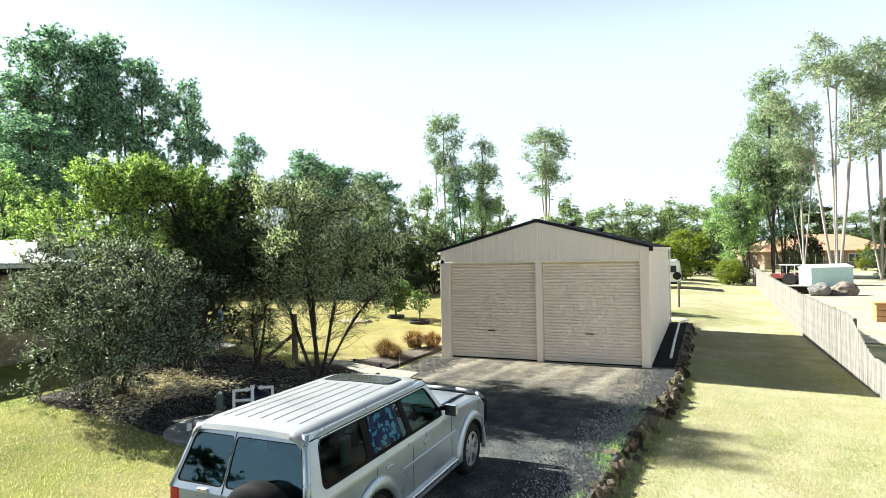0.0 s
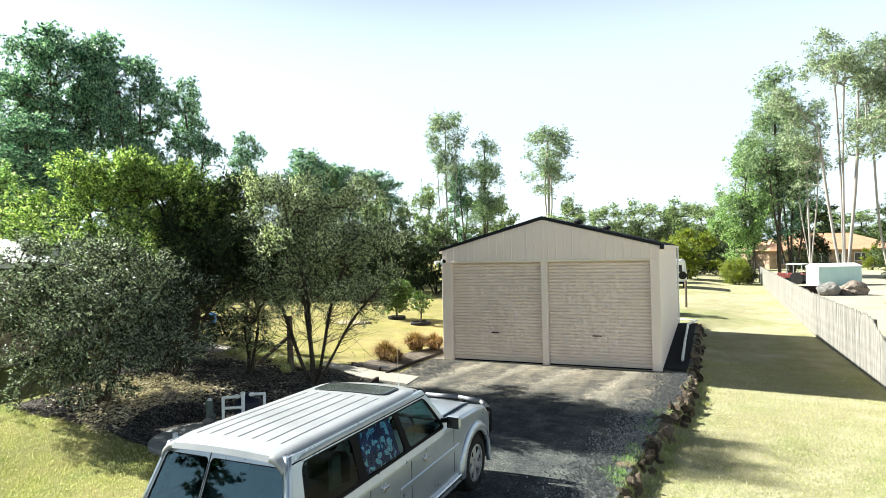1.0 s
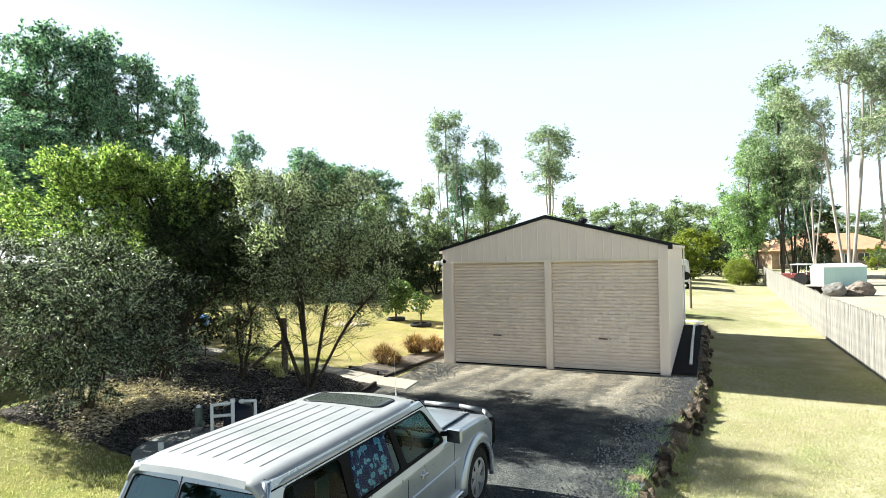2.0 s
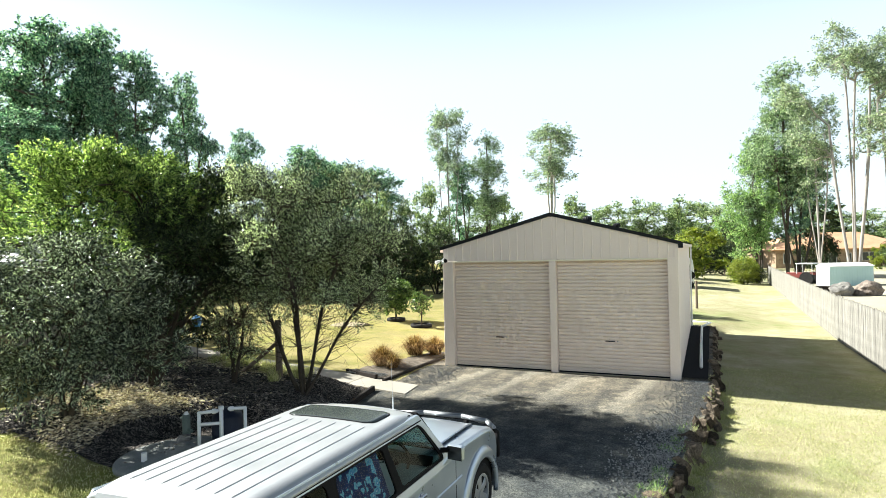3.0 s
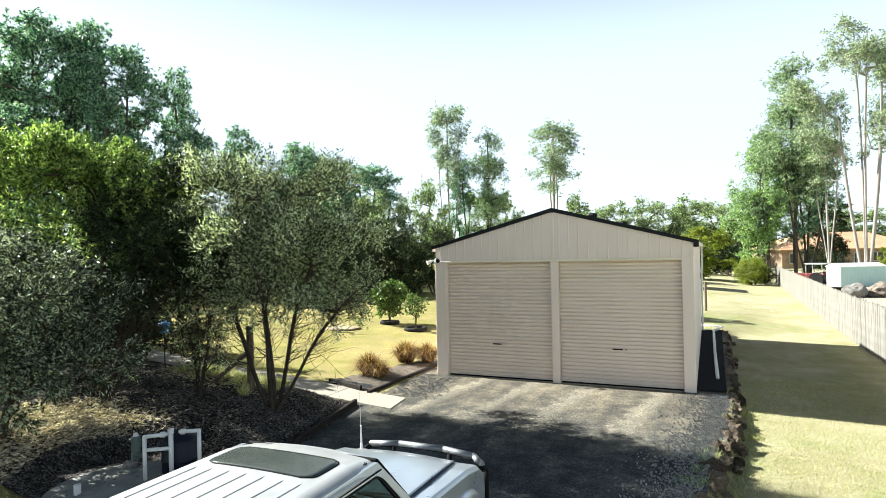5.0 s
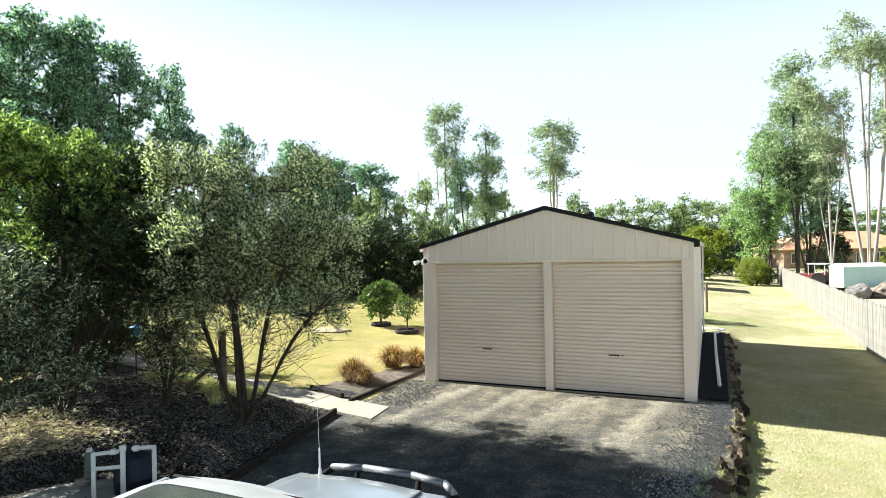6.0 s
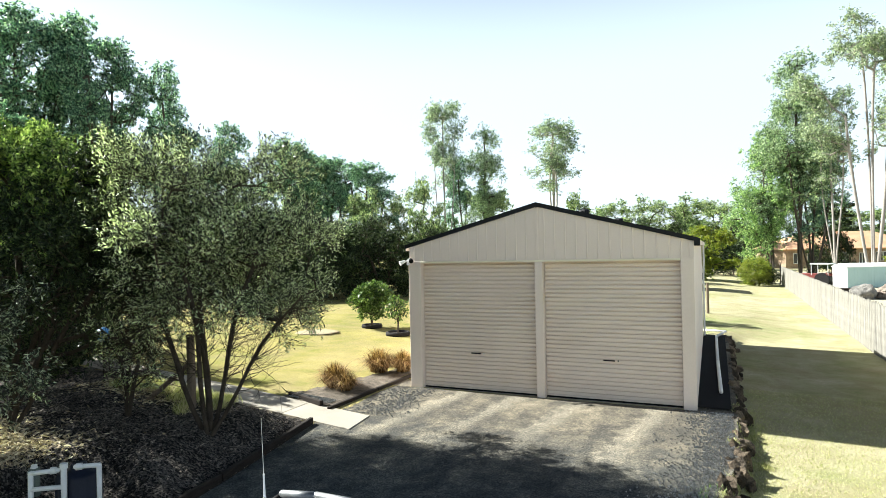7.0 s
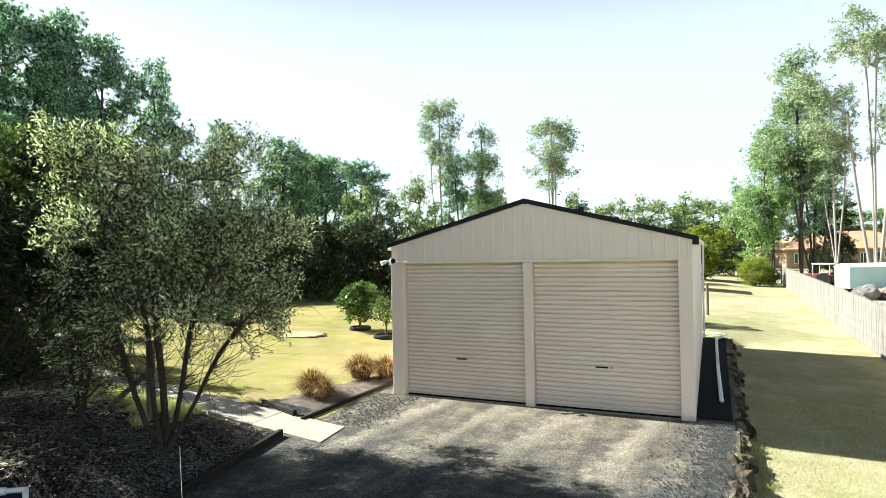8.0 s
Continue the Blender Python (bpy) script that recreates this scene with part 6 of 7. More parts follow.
far_specs = {
    "A": ("gum_tree", 51, [stem(-0.2, 0, -3.0, 0.3, 15, -0.3), stem(0.0, 0.1, -0.8, 0.6, 19, 0.25), stem(0.2, 0, 1.2, -0.5, 18, -0.2), stem(0.3, 0.1, 3.2, 0.4, 15, 0.3)], [(0, 0, 16.2, 3.9, 3.9, 5.6), (-2.6, 0.4, 11.2, 2.2, 2.6, 3.0), (2.6, 0.3, 11.6, 2.2, 2.6, 3.0), (-0.4, -0.6, 8.2, 2.6, 2.6, 2.2), (1.8, 0.8, 6.4, 1.8, 1.8, 1.4)], 500, 0.56, 78, (0.26, 0.12), GUM, BARK_GREY, 0.021, GUM_LABEL, 58, 1.34),
    "B": ("gum_tree", 52, [stem(0, 0, -0.9, 0, 19, 0.4), stem(0.2, 0, 1.6, 0.4, 16, -0.4), stem(-0.1, 0.1, -2.2, 0.2, 13, -0.3)], [(-0.4, 0, 17.4, 2.9, 2.9, 4.4), (1.7, 0, 13.4, 2.1, 2.1, 2.8), (-2.0, 0, 11.4, 2.0, 2.0, 2.4), (0.9, 0.2, 8.2, 2.4, 2.4, 2.0)], 380, 0.56, 78, (0.26, 0.12), GUM, BARK_GREY, 0.02, GUM_LABEL, 46, 1.3),
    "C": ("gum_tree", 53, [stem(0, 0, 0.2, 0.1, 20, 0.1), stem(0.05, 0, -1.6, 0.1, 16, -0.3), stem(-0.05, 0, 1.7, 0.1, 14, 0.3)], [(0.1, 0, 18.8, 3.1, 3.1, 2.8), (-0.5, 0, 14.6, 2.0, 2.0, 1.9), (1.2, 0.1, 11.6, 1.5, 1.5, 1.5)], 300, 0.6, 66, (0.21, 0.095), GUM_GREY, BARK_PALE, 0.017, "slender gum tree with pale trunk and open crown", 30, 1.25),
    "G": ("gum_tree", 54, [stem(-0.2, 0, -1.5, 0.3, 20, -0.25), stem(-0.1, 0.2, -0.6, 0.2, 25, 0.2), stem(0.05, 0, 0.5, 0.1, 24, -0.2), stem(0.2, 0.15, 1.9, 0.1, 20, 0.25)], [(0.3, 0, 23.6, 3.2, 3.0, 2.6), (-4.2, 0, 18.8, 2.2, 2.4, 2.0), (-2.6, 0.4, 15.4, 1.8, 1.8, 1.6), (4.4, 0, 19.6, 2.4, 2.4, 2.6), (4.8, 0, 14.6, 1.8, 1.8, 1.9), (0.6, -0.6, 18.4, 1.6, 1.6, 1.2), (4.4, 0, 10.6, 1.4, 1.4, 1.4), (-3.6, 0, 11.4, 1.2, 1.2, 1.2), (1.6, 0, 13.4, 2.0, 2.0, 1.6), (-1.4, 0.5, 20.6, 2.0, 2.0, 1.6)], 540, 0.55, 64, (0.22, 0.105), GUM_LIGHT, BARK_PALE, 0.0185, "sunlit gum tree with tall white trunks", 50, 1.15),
    "P": ("gum_tree", 59, [stem(0, 0, 0.3, 0.1, 21, 0.12), stem(0.05, 0, -2.6, 0.2, 13, 0.3), stem(-0.05, 0, 2.6, 0.2, 12, -0.3)], [(0.2, 0, 20.0, 1.8, 1.8, 2.0), (-1.7, 0, 16.6, 2.2, 2.2, 1.9), (1.7, 0.2, 16.0, 2.2, 2.2, 1.9), (-2.6, 0, 12.4, 2.3, 2.4, 2.0), (2.6, 0.2, 11.8, 2.3, 2.4, 2.0), (-0.4, -0.8, 9.0, 3.2, 3.0, 2.0)], 560, 0.62, 66, (0.21, 0.095), GUM_MIX, BARK_GREY, 0.016, "open grey-green gum tree with a tapering crown", 62, 1.4),
    "R": ("tree", 55, [stem(0, 0, -0.8, 0, 6, 0.3), stem(0.2, 0, 1.0, 0.3, 6, 0.2)], [(0, 0, 7.2, 3.1, 3.1, 3.2), (-1.7, 0.5, 4.6, 2.1, 2.1, 2.4), (1.7, 0, 4.3, 2.1, 2.1, 2.4), (0, 0, 2.4, 2.6, 2.6, 1.8)], 260, 0.6, 62, (0.27, 0.13), BUSH_LEAF, BARK_DARK, 0.018, "rounded green bushland tree", 30, 1.25),
    "D": ("tree", 56, [stem(0, 0, -0.6, 0, 2.6, 0.2), stem(0.2, 0, 0.8, 0.3, 2.4, 0.1), stem(0, 0.3, 0.2, 0.8, 2.4, 0.1)], [(0, 0, 3.1, 2.2, 2.2, 1.7), (-1.2, 0.3, 1.7, 1.5, 1.5, 1.5), (1.2, -0.2, 1.6, 1.5, 1.5, 1.4), (0, 0, 0.8, 2.4, 2.4, 0.8)], 260, 0.34, 60, (0.17, 0.08), SHADE_DARK_LEAF, BARK_DARK, 0.012, "dense dark green tree with shade in its leaf colour", 36, 0.6),
    "M": ("tree", 58, [stem(0, 0, -0.8, 0, 9, 0.3), stem(0.2, 0, 1.2, 0.3, 8, 0.2), stem(0, 0.3, 0.2, 0.8, 10, 0.2)], [(0, 0, 9.6, 3.2, 3.2, 4.2), (-1.8, 0.6, 6.2, 2.3, 2.3, 2.8), (1.9, 0, 5.6, 2.4, 2.4, 2.8), (0, -0.3, 3.4, 2.6, 2.6, 1.7)], 420, 0.6, 80, (0.21, 0.1), MID_LEAF, BARK_DARK, 0.017, "leafy mid-green tree in full sun", 44, 1.35),
    "Y": ("shrub", 57, [stem(0, 0, -0.8, 0, 2.6, 0.2), stem(0.2, 0, 1.2, 0.3, 2.6, 0.1)], [(0, 0, 2.9, 3.0, 3.0, 2.7), (-1.2, 0, 1.8, 2, 2, 1.8), (1.3, 0, 2.0, 2, 2, 1.9)], 300, 0.36, 66, (0.22, 0.12), YELLOW_LEAF, BARK_DARK, 0.014, "yellow-green flowering shrub on the lawn", 30, 0.8),
    "W": ("tree", 63, [stem(0, 0, -0.8, 0, 10, 0.3)], [(0, 0, 13.5, 3.8, 3.8, 5.8), (-2.6, 0.6, 9, 2.8, 2.8, 4.2), (2.6, 0, 8.6, 2.8, 2.8, 4.4), (0, 0, 5, 3.4, 3.4, 4)], 110, 1.1, 36, (0.8, 0.5), BUSH_LEAF, BARK_DARK, 0.02, "rounded green tree far off in the woods", 16, 1.7),
    "V": ("tree", 64, [stem(0, 0, 0.8, 0, 10, 0.3)], [(0, 0, 12.0, 4.4, 4.4, 7.4), (-2.2, 0.6, 6, 3.4, 3.4, 5), (2.2, 0, 6, 3.4, 3.4, 5)], 110, 1.1, 36, (0.8, 0.5), SHADE_DARK_LEAF, BARK_DARK, 0.02, "dark green tree far off in the woods", 16, 1.8),
}
FAR = [
    ("A", -61.5, 35.8, 22.6, 11.6), ("A", -56.8, 38.0, 27.0, 11.6), ("B", -55.6, 41.6, 26.4, 9.8), ("A", -50.0, 40.0, 23.6, 9.0), ("B", -47.4, 44.9, 21.6, 6.0), ("A", -51.4, 31.6, 16.3, 9.1),
    ("B", -46.5, 51.1, 17.2, 5.2), ("B", -38.3, 50.4, 14.5, 7.6), ("A", -39.6, 58.5, 14.6, 8.4), ("A", -30.5, 51.6, 12.1, 6.8),
    ("C", -28.2, 65.7, 20.2, 6.2), ("P", -24.2, 67.4, 17.4, 7.0), ("R", -26.0, 55.8, 10.6, 5.4), ("R", -23.1, 71.2, 10.6, 5.4), ("B", -27.3, 68.3, 14.2, 5.0),
    ("C", -27.0, 110.9, 26.4, 13.4), ("R", -22.9, 107.3, 13.1, 8.6), ("R", -16.8, 120.9, 12.6, 12.0), ("R", -11.5, 125.3, 13.4, 12.0), ("R", -4.6, 122.9, 13.2, 13.0), ("R", 0.6, 119.6, 12.0, 11.4), ("R", -21.4, 121.1, 11.2, 9.4),
    ("Y", -1.95, 72.6, 6.0, 7.0), ("D", 2.0, 88.0, 7.0, 8.0), ("D", -5.5, 84.0, 7.0, 8.0),
    ("M", 4.9, 83.0, 16.4, 8.4), ("P", 8.2, 82.3, 26.6, 11.4), ("A", 9.7, 84.5, 17.5, 7.6), ("G", 13.1, 73.0, 26.3, 14.0), ("P", 5.6, 84.5, 18.5, 8.6), ("C", 18.2, 78.3, 26.4, 9.5), ("D", 12.3, 88.7, 7.6, 6.0),
    ("R", 20.1, 80.2, 9.6, 7.7), ("Y", 23.1, 107.8, 4.0, 3.4), ("R", 26.0, 163.6, 13.0, 15.7), ("R", 34.6, 167.3, 12.2, 17.1), ("R", 38.1, 147.0, 13.0, 17.1),
    ("R", -40.6, 55.6, 14.8, 7.5), ("B", -40.0, 60.3, 13.7, 7.3), ("R", -28.0, 48.2, 8.9, 5.6), ("R", -30.6, 58.0, 9.3, 5.4),
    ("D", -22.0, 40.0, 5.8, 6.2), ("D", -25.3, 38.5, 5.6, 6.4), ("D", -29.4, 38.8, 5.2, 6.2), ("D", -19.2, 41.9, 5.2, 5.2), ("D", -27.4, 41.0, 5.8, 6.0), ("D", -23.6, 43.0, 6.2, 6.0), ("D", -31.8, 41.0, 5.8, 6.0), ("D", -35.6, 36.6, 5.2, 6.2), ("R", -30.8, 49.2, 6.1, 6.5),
    # added to cast shade: D hidden behind the shed, unseen C, next two D
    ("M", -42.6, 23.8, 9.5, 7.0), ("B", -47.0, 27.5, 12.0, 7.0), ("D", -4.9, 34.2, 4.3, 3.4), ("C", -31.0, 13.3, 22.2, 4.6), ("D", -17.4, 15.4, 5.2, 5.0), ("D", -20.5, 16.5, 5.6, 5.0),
    # first two D: added off to the left to throw shadow bands
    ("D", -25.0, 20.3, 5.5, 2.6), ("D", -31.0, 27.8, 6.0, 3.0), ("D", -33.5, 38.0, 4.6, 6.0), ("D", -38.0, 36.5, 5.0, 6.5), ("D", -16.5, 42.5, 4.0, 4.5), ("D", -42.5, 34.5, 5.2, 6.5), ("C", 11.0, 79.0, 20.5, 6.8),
]


def wood_line(rng):
    """Woods that close the distance all round."""
    out = []
    for i in range(38):
        a = radians(-52 + 112 * i / 37 + rng.uniform(-1, 1))
        d = rng.uniform(135, 190)
        out.append((rng.choice("WWVW"), -d * math.sin(a) - 2, d * math.cos(a), rng.uniform(8.0, 13.5), rng.uniform(8, 13)))
    for i in range(9):
        a = radians(150 + 60 * i / 8)
        d = rng.uniform(40, 55)
        out.append((rng.choice("WVW"), -d * math.sin(a) - 3, d * math.cos(a), rng.uniform(9, 15), rng.uniform(9, 13)))
    for i in range(12):
        a = radians(75 + 210 * i / 11)
        d = rng.uniform(60, 80)
        out.append((rng.choice("WVW"), -d * math.sin(a), d * math.cos(a), rng.uniform(11, 16), rng.uniform(12, 16)))
    return out


TOP = {"A": 22.3, "B": 22.2, "C": 22.0, "P": 22.9, "G": 26.9, "R": 11.0, "D": 5.1, "M": 14.3, "Y": 5.8, "W": 19.8, "V": 19.8}
WIDE = {"A": 10.4, "B": 8.6, "C": 8.2, "P": 10.0, "G": 14.2, "R": 8.8, "D": 6.0, "M": 9.2, "Y": 6.8, "W": 10.6, "V": 10.6}
first = {}
trng = random.Random(77)
for kind, x, y, h, w in FAR + wood_line(random.Random(9)):
    m = pose(x, y, ground_z(x, y) - 0.1, 0, 0, trng.uniform(0, 360)) @ Matrix.Diagonal((w / WIDE[kind], w / WIDE[kind], h / TOP[kind], 1))
    if kind not in first:
        nm, seed, st, bl, nc, cr, pc, lf, lm, bk, tw, lab, lobes, lobe_r = far_specs[kind]
        first[kind] = tree(nm, seed, st, bl, nc, cr, pc, lf, lm, bk, tw, HIDE, lab, step=2.6 if kind in "WV" else 0.6 if kind == "D" else 1.2, sides=4, shell=0.45, droop=0.4 if kind in "ABCGP" else 0.0, group="bushland trees", lobes=lobes, lobe_r=lobe_r, tri=True)
        first[kind].matrix_world = m
        first[kind].scale = m.to_scale()
    else:
        c = copy_thing(first[kind], Matrix.Identity(4))
        c.matrix_basis = m
tree("hedge_bush", 61, [stem(0, 0, 0, 0, 1.2), stem(0.3, 0, 0.5, 0, 1.2)], [(0, 0, 1.35, 1.35, 1.25, 1.3)], 230, 0.32, 66, (0.16, 0.04), YELLOW_LEAF, BARK_DARK, 0.01,
     pose(2.75, 68.0, ground_z(2.75, 68)), "round bright green bush at the fence end", "bush", shell=0.4)
tree("hedge_bush", 62, [stem(0, 0, 0, 0, 0.8)], [(0, 0, 0.9, 0.9, 0.9, 0.9)], 70, 0.3, 40, (0.15, 0.06), SHADE_DARK_LEAF, BARK_DARK, 0.01,
     pose(4.0, 69.5, ground_z(4.0, 69.5)), "small dark bush beside the gate", "bush", shell=0.4)
# ---------------------------------------------------------------- beyond the shed and the fence
def caravan():
    root = thing("camper_van", pose(-2.68, 55.9, ground_z(-2.7, 55.9)) @ Matrix.Scale(0.86, 4), "white camper with spare wheel parked behind shed", "camper")
    bm = bmesh.new()
    prism(bm, [(-1.15, 0.55), (1.15, 0.55), (1.18, 1.5), (1.05, 2.75), (0.8, 2.95), (-0.8, 2.95), (-1.05, 2.75), (-1.18, 1.5)], 1, 0, 4.6)
    bmesh.ops.bevel(bm, geom=[e for e in bm.edges if e.verts[0].co.y == e.verts[1].co.y], offset=0.1, segments=2, affect="EDGES")
    part("body", bm, WHITE, root)
    part("rear_window", boxed(-0.8, -0.012, 1.7, 0.85, 0.01, 2.4, 0.01), DARK_PANE, root)
    part("bumper", boxed(-1.1, -0.12, 0.5, 1.1, 0.0, 0.7, 0.03), BLACK, root)
    part("spare_wheel", rod(bmesh.new(), (0.9, -0.28, 1.35), (0.9, -0.02, 1.35), 0.4, 0.4, sides=24), RUBBER, root, "black spare wheel")
    for x in (-1.0, 1.0):
        for y in (0.9, 3.6):
            part("wheel", rod(bmesh.new(), (x - 0.12, y, 0.36), (x + 0.12, y, 0.36), 0.36, sides=22), RUBBER, root)
    return root


caravan()
lone = part("fence_post", rod(bmesh.new(), (0, 0, 0), (0, 0, 1.65), 0.07, 0.065, sides=12), POST_WOOD, None)
lone.matrix_world = pose(-1.22, 38.6, ground_z(-1.22, 38.6) - 0.05)
tagged(lone, "lone weathered round timber post on lawn", "fence post")


def storage_shed():
    root = thing("storage_container", pose(11.25, 67.8, ground_z(11, 67.8), 0, 0, 23) @ Matrix.Diagonal((0.8, 0.84, 0.98, 1)), "pale teal steel storage container with white roof", "container")
    part("side_wall", ribbed(-2.5, 2.5, lambda u: 0.0, lambda u: 1.9, lambda u, d, z: (u, -1.2 - d, z), pitch=0.3), TEAL, root)
    part("side_wall", ribbed(-2.5, 2.5, lambda u: 0.0, lambda u: 1.9, lambda u, d, z: (u, 1.2 + d, z), pitch=0.3), TEAL, root)
    for x in (-2.53, 2.5):
        part("end_wall", boxed(x, -1.2, 0, x + 0.03, 1.2, 1.9), WHITE, root)
    part("roof", prism(bmesh.new(), [(-1.3, 1.9), (0, 2.2), (1.3, 1.9), (1.3, 1.84), (-1.3, 1.84)], 0, -2.6, 2.6), WHITE, root, "white steel roof")
    return root


storage_shed()
for i, (x, y, s) in enumerate(((8.6, 54.0, (0.76, 0.75, 0.66)), (10.25, 54.6, (0.9, 0.85, 0.68)))):
    bm = bmesh.new()
    lump(bm, 1.0, 11 + i, 0.34, s, 4)
    b = part("boulder", bm, (BOULDER, BOULDER_BROWN)[i], None)
    b.matrix_world = pose(x, y, ground_z(x, y) + 0.35)
    tagged(b, ("large rounded grey boulder on bare ground", "large rounded brown boulder on bare ground")[i], "boulder", "boulders beyond the fence")


def sleepers_stack():
    root = thing("timber_stack", pose(7.0, 55.6, ground_z(7, 55.6)), "low stack of dark timber beams", "timber stack")
    for k in range(3):
        for j in range(3):
            part("beam", boxed(-1.3, j * 0.24, k * 0.22, 1.3, j * 0.24 + 0.22, k * 0.22 + 0.2, 0.015), SLEEPER, root)


sleepers_stack()


def tractor():
    root = thing("red_tractor", pose(8.3, 69.6, ground_z(8.3, 69.6), 0, 0, 60), "old red tractor with white canopy", "tractor")
    part("bonnet", boxed(-0.3, 0.2, 0.6, 0.3, 1.7, 1.15, 0.06), RED_PAINT, root)
    part("seat", boxed(-0.25, -0.6, 0.8, 0.25, -0.2, 1.1, 0.05), BLACK, root)
    part("mudguard", boxed(-0.8, -0.9, 0.9, -0.5, 0.1, 1.15, 0.05), RED_PAINT, root)
    part("mudguard", boxed(0.5, -0.9, 0.9, 0.8, 0.1, 1.15, 0.05), RED_PAINT, root)
    part("canopy", boxed(-0.8, -1.0, 2.0, 0.8, 0.6, 2.1, 0.03), WHITE, root, "white canopy")
    for x in (-0.7, 0.7):
        for y in (-0.9, 0.5):
            part("canopy_post", rod(bmesh.new(), (x, y, 1.0), (x, y, 2.0), 0.025, sides=8), WHITE, root)
        part("wheel", rod(bmesh.new(), (x - 0.14, -0.4, 0.62), (x + 0.14, -0.4, 0.62), 0.62, sides=22), RUBBER, root)
        part("wheel", rod(bmesh.new(), (x * 0.75 - 0.09, 1.35, 0.36), (x * 0.75 + 0.09, 1.35, 0.36), 0.36, sides=18), RUBBER, root)
    return root


tractor()
tb = bmesh.new()
rows = []
for i in range(9):
    u = i / 8
    rows.append([(-1.6 + 3.2 * u, dy, 0.0 + max(0.05, (0.85 + 0.12 * math.sin(i * 2.1)) * (1 - abs(dy / 0.75) ** 3))) for dy in (-0.75, -0.6, -0.3, 0, 0.3, 0.6, 0.75)])
loft(tb, rows, closed=False)
bmesh.ops.solidify(tb, geom=tb.faces[:], thickness=0.02)
tarp = part("tarpaulin_pile", tb, TARP_GREEN, None, smooth=True)
tarp.matrix_world = pose(6.9, 71.0, ground_z(6.9, 71.0), 0, 0, 8)
tagged(tarp, "green tarpaulin over a low pile", "tarpaulin")
pl = thing("timber_planter", pose(8.6, 36.2, ground_z(8.6, 36.2)), "warm brown timber planter box beyond the fence", "planter")
for z in (0.0, 0.32, 0.64):
    part("board", boxed(-0.45, -0.4, z, 0.45, 0.4, z + 0.3, 0.02), TIMBER_WARM, pl)
part("rim", boxed(-0.52, -0.46, 0.94, 0.52, 0.46, 1.0, 0.01), TIMBER_WARM, pl)


def brick_house():
    root = thing("brick_house", pose(18.5, 124.0, -0.2, 0, 0, 20), "tan brick house with orange tiled hip roof", "house")
    W, D, H, R = 22.0, 11.0, 2.9, 2.9
    part("wall", boxed(-W / 2, -D / 2, -0.5, W / 2, D / 2, H), FAR_BRICK, root)
    o = 0.7
    bm = bmesh.new()
    e = [bm.verts.new(p) for p in ((-W / 2 - o, -D / 2 - o, H), (W / 2 + o, -D / 2 - o, H), (W / 2 + o, D / 2 + o, H), (-W / 2 - o, D / 2 + o, H))]
    r = [bm.verts.new(p) for p in ((-W / 2 + 5.5, 0, H + R), (W / 2 - 5.5, 0, H + R))]
    for f in ((e[0], e[1], r[1], r[0]), (e[1], e[2], r[1]), (e[2], e[3], r[0], r[1]), (e[3], e[0], r[0]), (e[3], e[2], e[1], e[0])):
        bm.faces.new(f)
    part("roof", bm, TILE, root, "orange tiled hip roof")
    part("fascia", boxed(-W / 2 - o, -D / 2 - o - 0.03, H - 0.15, W / 2 + o, -D / 2 - o + 0.01, H + 0.05), TIMBER_WARM, root)
    for x, w, z0, z1 in ((-9.2, 1.2, 0.6, 2.3), (-6.8, 1.6, 0.0, 2.2), (-2.5, 2.6, 0.5, 2.3), (0.8, 0.9, 0.0, 2.2), (4.0, 2.2, 0.9, 2.3), (8.2, 1.6, 0.9, 2.3)):
        win = part("window", boxed(x - w / 2, -D / 2 - 0.05, z0, x + w / 2, -D / 2 - 0.005, z1), WHITE, root)
        for s in (-1, 1):
            part("pane", boxed(x + (s - 1) * w / 4 + 0.06, -D / 2 - 0.06, z0 + 0.06, x + (s + 1) * w / 4 - 0.06, -D / 2 - 0.051, z1 - 0.06), DARK_PANE, win)
    return root


brick_house()


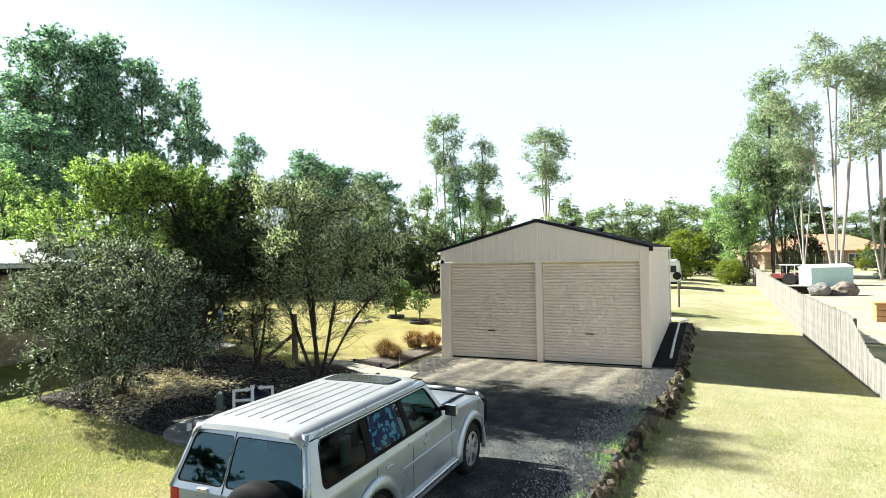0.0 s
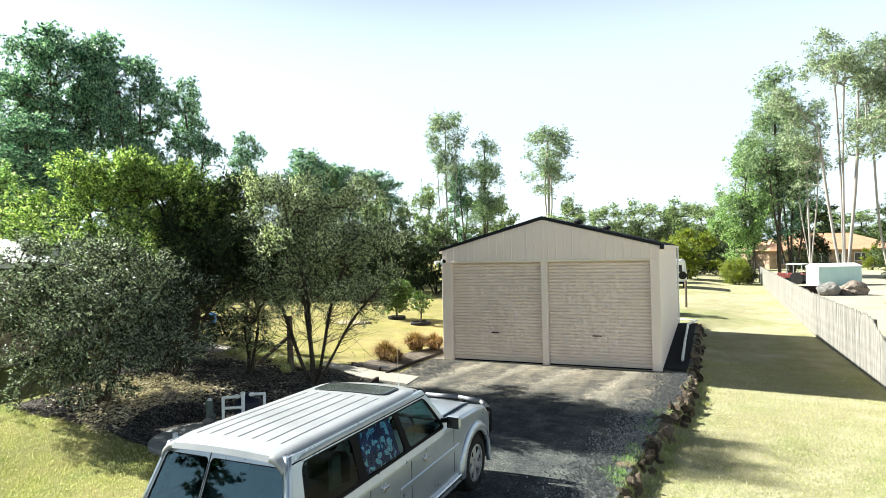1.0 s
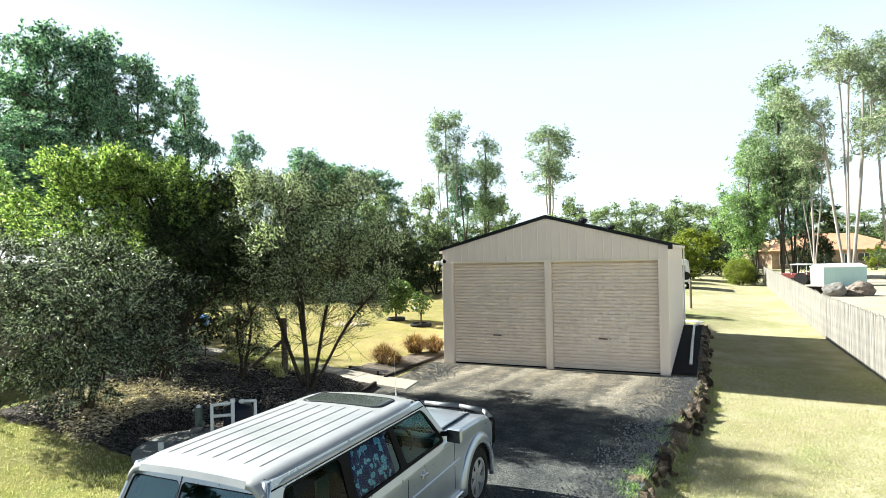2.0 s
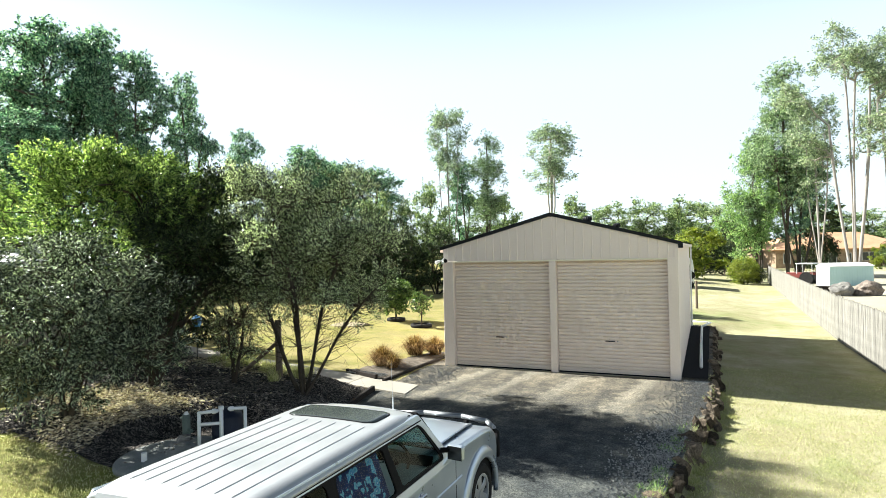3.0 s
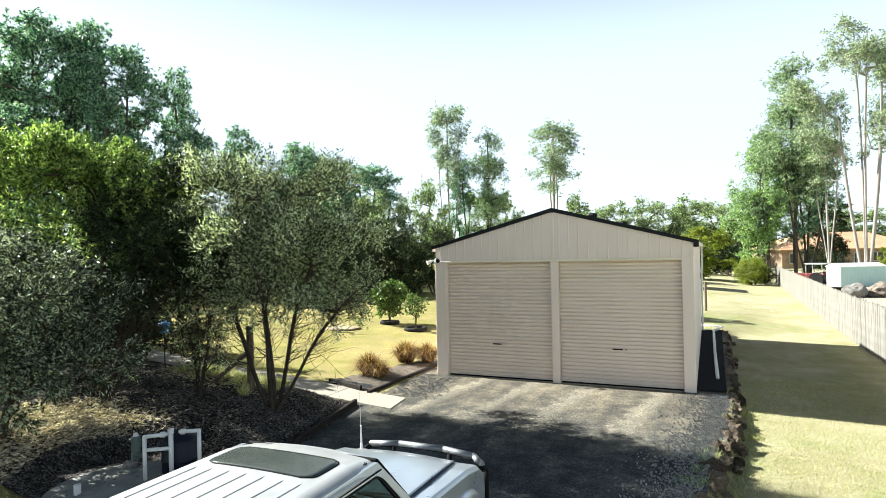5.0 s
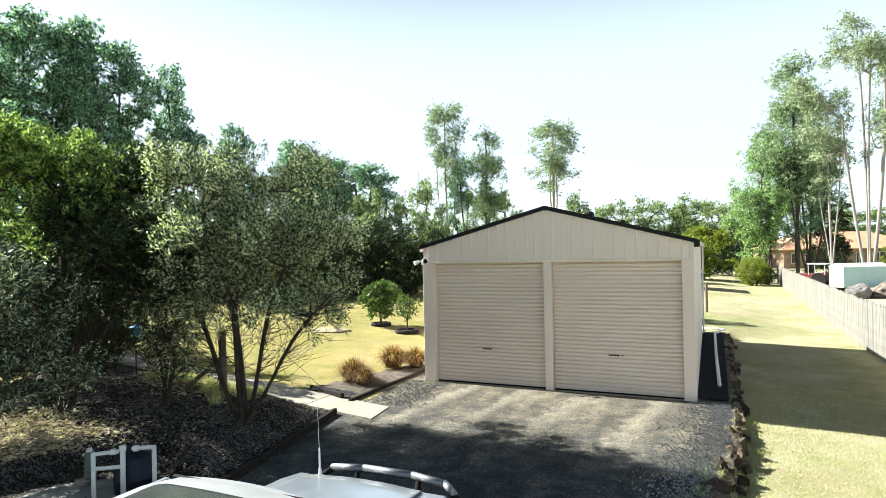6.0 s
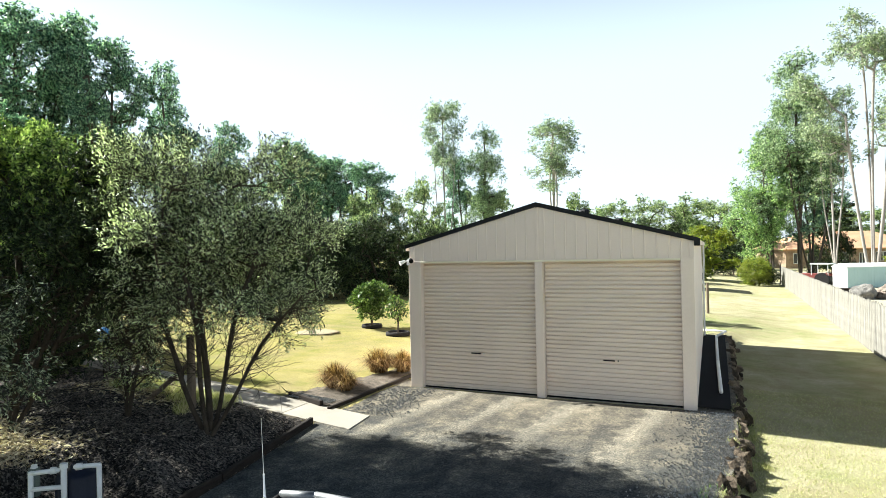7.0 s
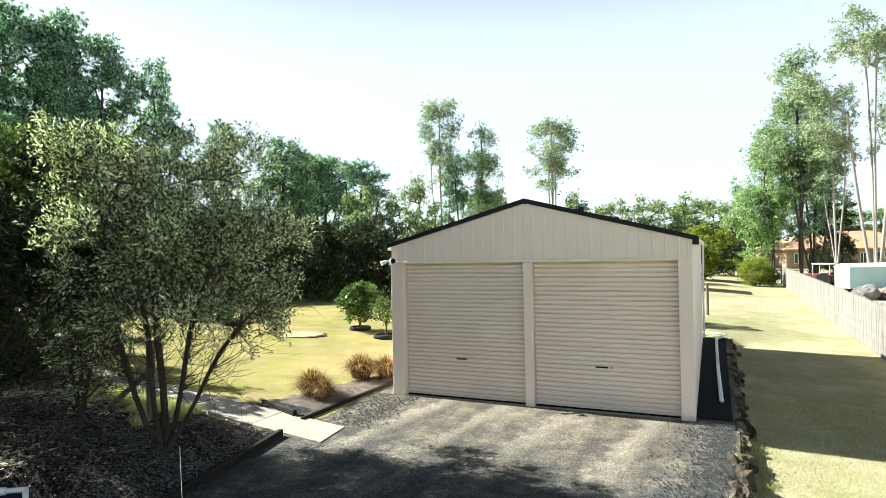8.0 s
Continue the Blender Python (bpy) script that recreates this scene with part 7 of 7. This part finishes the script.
def near_house():
    """The house by the lawn: buff brick wall, deep eave, white steel roof."""
    root = thing("garden_house", pose(-19.6, 3.0, 0.2), "buff brick house with white steel roof beside lawn", "house")
    part("wall", boxed(-8.0, 0.0, -0.3, -0.06, 9.4, 3.0), MORTAR, root)
    part("soffit", boxed(-8.2, -0.4, 3.0, 0.5, 10.0, 3.06), BLACK, root)
    part("fascia", boxed(0.47, -0.4, 3.06, 0.53, 10.0, 3.3, 0.01), BLACK, root, "dark fascia board")
    us = np.arange(-0.4, 10.05, 0.2)
    lo, hi = [], []
    for u in us:
        for du, dz in ((0, 0), (0.02, 0.03), (0.06, 0.03), (0.08, 0)):
            lo.append((0.6, u + du, 3.36 + 0.4 * dz))
            hi.append((-4.0, u + du, 4.02 + 0.4 * dz))
    part("roof", loft(bmesh.new(), [lo, hi], closed=False), PALE_ROOF, root, "white ribbed steel roof")
    part("roof_end", prism(bmesh.new(), [(0.6, 3.3), (-4.0, 3.98), (-8.4, 3.3)], 1, 9.9, 9.98), PALE_ROOF, root)
    part("rear_roof", prism(bmesh.new(), [(10.05, 3.5), (12.6, 4.36), (15.2, 3.5)], 0, -12.0, -3.9), PALE_ROOF, root, "white roof of the rear wing")
    part("rear_wall", boxed(-11.6, 10.4, -0.3, -4.3, 14.8, 3.5), MORTAR, root)
    part("concrete_apron", boxed(-0.06, 0.0, -0.1, 1.2, 9.9, 0.06, 0.01), OLD_CONCRETE, root)
    part("gutter", boxed(0.54, -0.4, 3.2, 0.66, 10.0, 3.3, 0.01), WHITE, root)
    bb = bmesh.new()
    box(bb, -0.03, 0.005, 0.005, 0.0, 0.225, 0.081)
    me = bpy.data.meshes.new("brick")
    bb.to_mesh(me)
    bb.free()
    me.materials.append(HOUSE_BRICK)
    n = 0
    for row in range(34):
        for col in range(9):
            y = 7.4 + col * 0.235 + (0.117 if row % 2 else 0.0)
            if n < 300 and y + 0.23 < 9.42:
                piece("brick", me, root, pose(-0.032, y, 0.04 + row * 0.087))
                n += 1
    return root


near_house()
pot = bmesh.new()
loft(pot, [[(r * math.cos(a * math.tau / 20), r * math.sin(a * math.tau / 20), z) for a in range(20)] for r, z in ((0.2, 0), (0.3, 0.1), (0.33, 0.4), (0.36, 0.45), (0.3, 0.45), (0.26, 0.38))])
gp = part("garden_pot", pot, BLACK, None, smooth=True)
gp.matrix_world = pose(-18.9, 11.6, 0.26)
tagged(gp, "black round pot on concrete beside the house", "pot")

tagged(sheet("gravel_yard", list(np.arange(5.6, 60, 1.5)), list(np.arange(26, 104, 2.0)), lambda x, y: ground_z(x, y) + 0.03, lambda x, y: x > 5.6 + 1.2 * noise.noise(Vector((y * 0.2, 0, 0))) + 0.02 * y and y > 28 + 3 * noise.noise(Vector((x * 0.15, 4, 0))) and not (18 < x < 34 and 70 < y < 78), YARD), "pale bare gravel yard beyond the fence", "yard", kind="structure")


def stone_chips():
    """Loose stone along the driveway's edges."""
    rng = np.random.default_rng(15)
    pts = []
    while len(pts) < 9000:
        y = rng.uniform(6, 18.2)
        r = rng.random()
        if r < 0.6:
            x = along(ROCK_LINE, y) - abs(rng.normal()) * 0.4 - 0.05
        elif y > 15.6:
            x = rng.uniform(-8.75, -7.6) + abs(rng.normal()) * 0.3
        else:
            continue
        pts.append((x, y, 0.03))
    for k in range(700):
        x = rng.uniform(-10.3, -9.0)
        y = along(PATH_LINE, x) + rng.uniform(0.52, 0.85)
        pts.append((x, y, max(ground_z(x, y), 0.06) + 0.06))
    pts = np.array(pts)
    n = len(pts)
    s = rng.uniform(0.006, 0.016, (n, 1, 1))
    tet = np.array([(1, 1, 0.9), (-1, -1, 0.8), (-1, 1, -0.8), (1, -1, -0.8)])[None] * s * rng.uniform(0.7, 1.3, (n, 4, 3))
    v = (pts[:, None] + tet).reshape(-1, 3)
    k = np.arange(n)[:, None] * 4
    f = np.concatenate([k + np.array(t)[None] for t in ((0, 1, 2), (0, 3, 1), (0, 2, 3), (1, 3, 2))])
    return fast_mesh("stone_chips", v, f, STONE)


tagged(new("stone_chips", stone_chips()), "loose grey stone chips along the driveway edges", "gravel", kind="stuff")

# ---------------------------------------------------------------- grass
def weeds(seed, n, green):
    """Grass and weeds along the foot and the top of the rocks."""
    rng = np.random.default_rng(seed)
    spots = [(along(ROCK_LINE, y) + d, y) for y, d in zip(rng.uniform(3, 14 if green else 19, 60), rng.normal(-0.1 if green else 0.22, 0.12, 60))]
    k = rng.integers(0, 60, n)
    spots = np.array(spots)[k] + rng.normal(size=(n, 2)) * 0.07
    z = np.array([0.02 if x < along(ROCK_LINE, y) else ground_z(x, y) for x, y in spots])
    h = rng.uniform(0.04, 0.13, n)
    pts = np.stack([spots[:, 0], spots[:, 1], z + 0.4 * h], 1)
    ways = rng.normal(size=(n, 3)) * np.array([0.6, 0.6, 0]) + np.array([0, 0, 1.0])
    v, f = blades(pts, ways, 0.09, 0.009, rng, 0.1)
    return fast_mesh("weeds", v, f, MID_LEAF if green else GRASS_BLADE)


tagged(new("green_weeds", weeds(31, 1500, True)), "green weeds growing along the edging rocks", "weeds", kind="stuff")
tagged(new("dry_weeds", weeds(32, 6000, False)), "dry pale grass against the edging rocks", "grass", kind="stuff")


def post_grass():
    """Long dry grass and weeds between the mulch and the path, about the strainer post."""
    rng = np.random.default_rng(33)
    k = rng.integers(0, 46, 3200)
    tufts = np.stack([rng.uniform(-12.9, -10.0, 46), 13.75 + 0.28 * rng.normal(size=46)], 1)[k] + rng.normal(size=(3200, 2)) * 0.07
    h = rng.uniform(0.1, 0.34, 3200)
    z = np.array([max(mulch_z(x, y), ground_z(x, y)) for x, y in tufts]) + 0.4 * h
    ways = rng.normal(size=(3200, 3)) * np.array([0.45, 0.45, 0]) + np.array([0, 0, 1.0])
    v, f = blades(np.stack([tufts[:, 0], tufts[:, 1], z], 1), ways, 0.24, 0.013, rng, 0.1)
    return fast_mesh("post_grass", v, f, GRASS_BLADE)


tagged(new("dry_grass_tufts", post_grass()), "long straw-coloured grass round an old post", "grass", kind="stuff")


def lawn_blades():
    """Short blades over the lawn that the camera passes, thicker against the rocks."""
    rng = np.random.default_rng(6)
    pts = []
    while len(pts) < 52000:
        if rng.random() < 0.16:
            y = rng.uniform(4, 20)
            x = along(ROCK_LINE, y) + abs(rng.normal()) * 0.22 + 0.05
        else:
            x, y = rng.uniform(-1.4, 4.1), 5.0 + 17 * rng.random() ** 1.4
        if x > along(ROCK_LINE, y) + 0.03 and rng.random() < smooth(4.6, 7.6, y) + 0.03:
            pts.append((x, y, ground_z(x, y)))
    while len(pts) < 80000:
        x, y = rng.uniform(-14.5, -7.5), rng.uniform(3.5, 9.2)
        if mulch_depth(x, y) < 0.05 and x < along(SLEEPER_LINE, y):
            pts.append((x, y, ground_z(x, y)))
    pts = np.array(pts)
    n = len(pts)
    h = 0.035 * rng.uniform(0.6, 1.7, n)
    ways = rng.normal(size=(n, 3)) * np.array([0.7, 0.7, 0]) + np.array([0, 0, 1.0])
    v, f = blades(pts + np.stack([np.zeros(n), np.zeros(n), h * 0.35], 1), ways, 0.055, 0.01, rng, 0.1)
    return fast_mesh("lawn_blades", v, f, GRASS_BLADE)


tagged(new("lawn_blades", lawn_blades()), "short dry and green blades of lawn grass", "grass", kind="stuff")
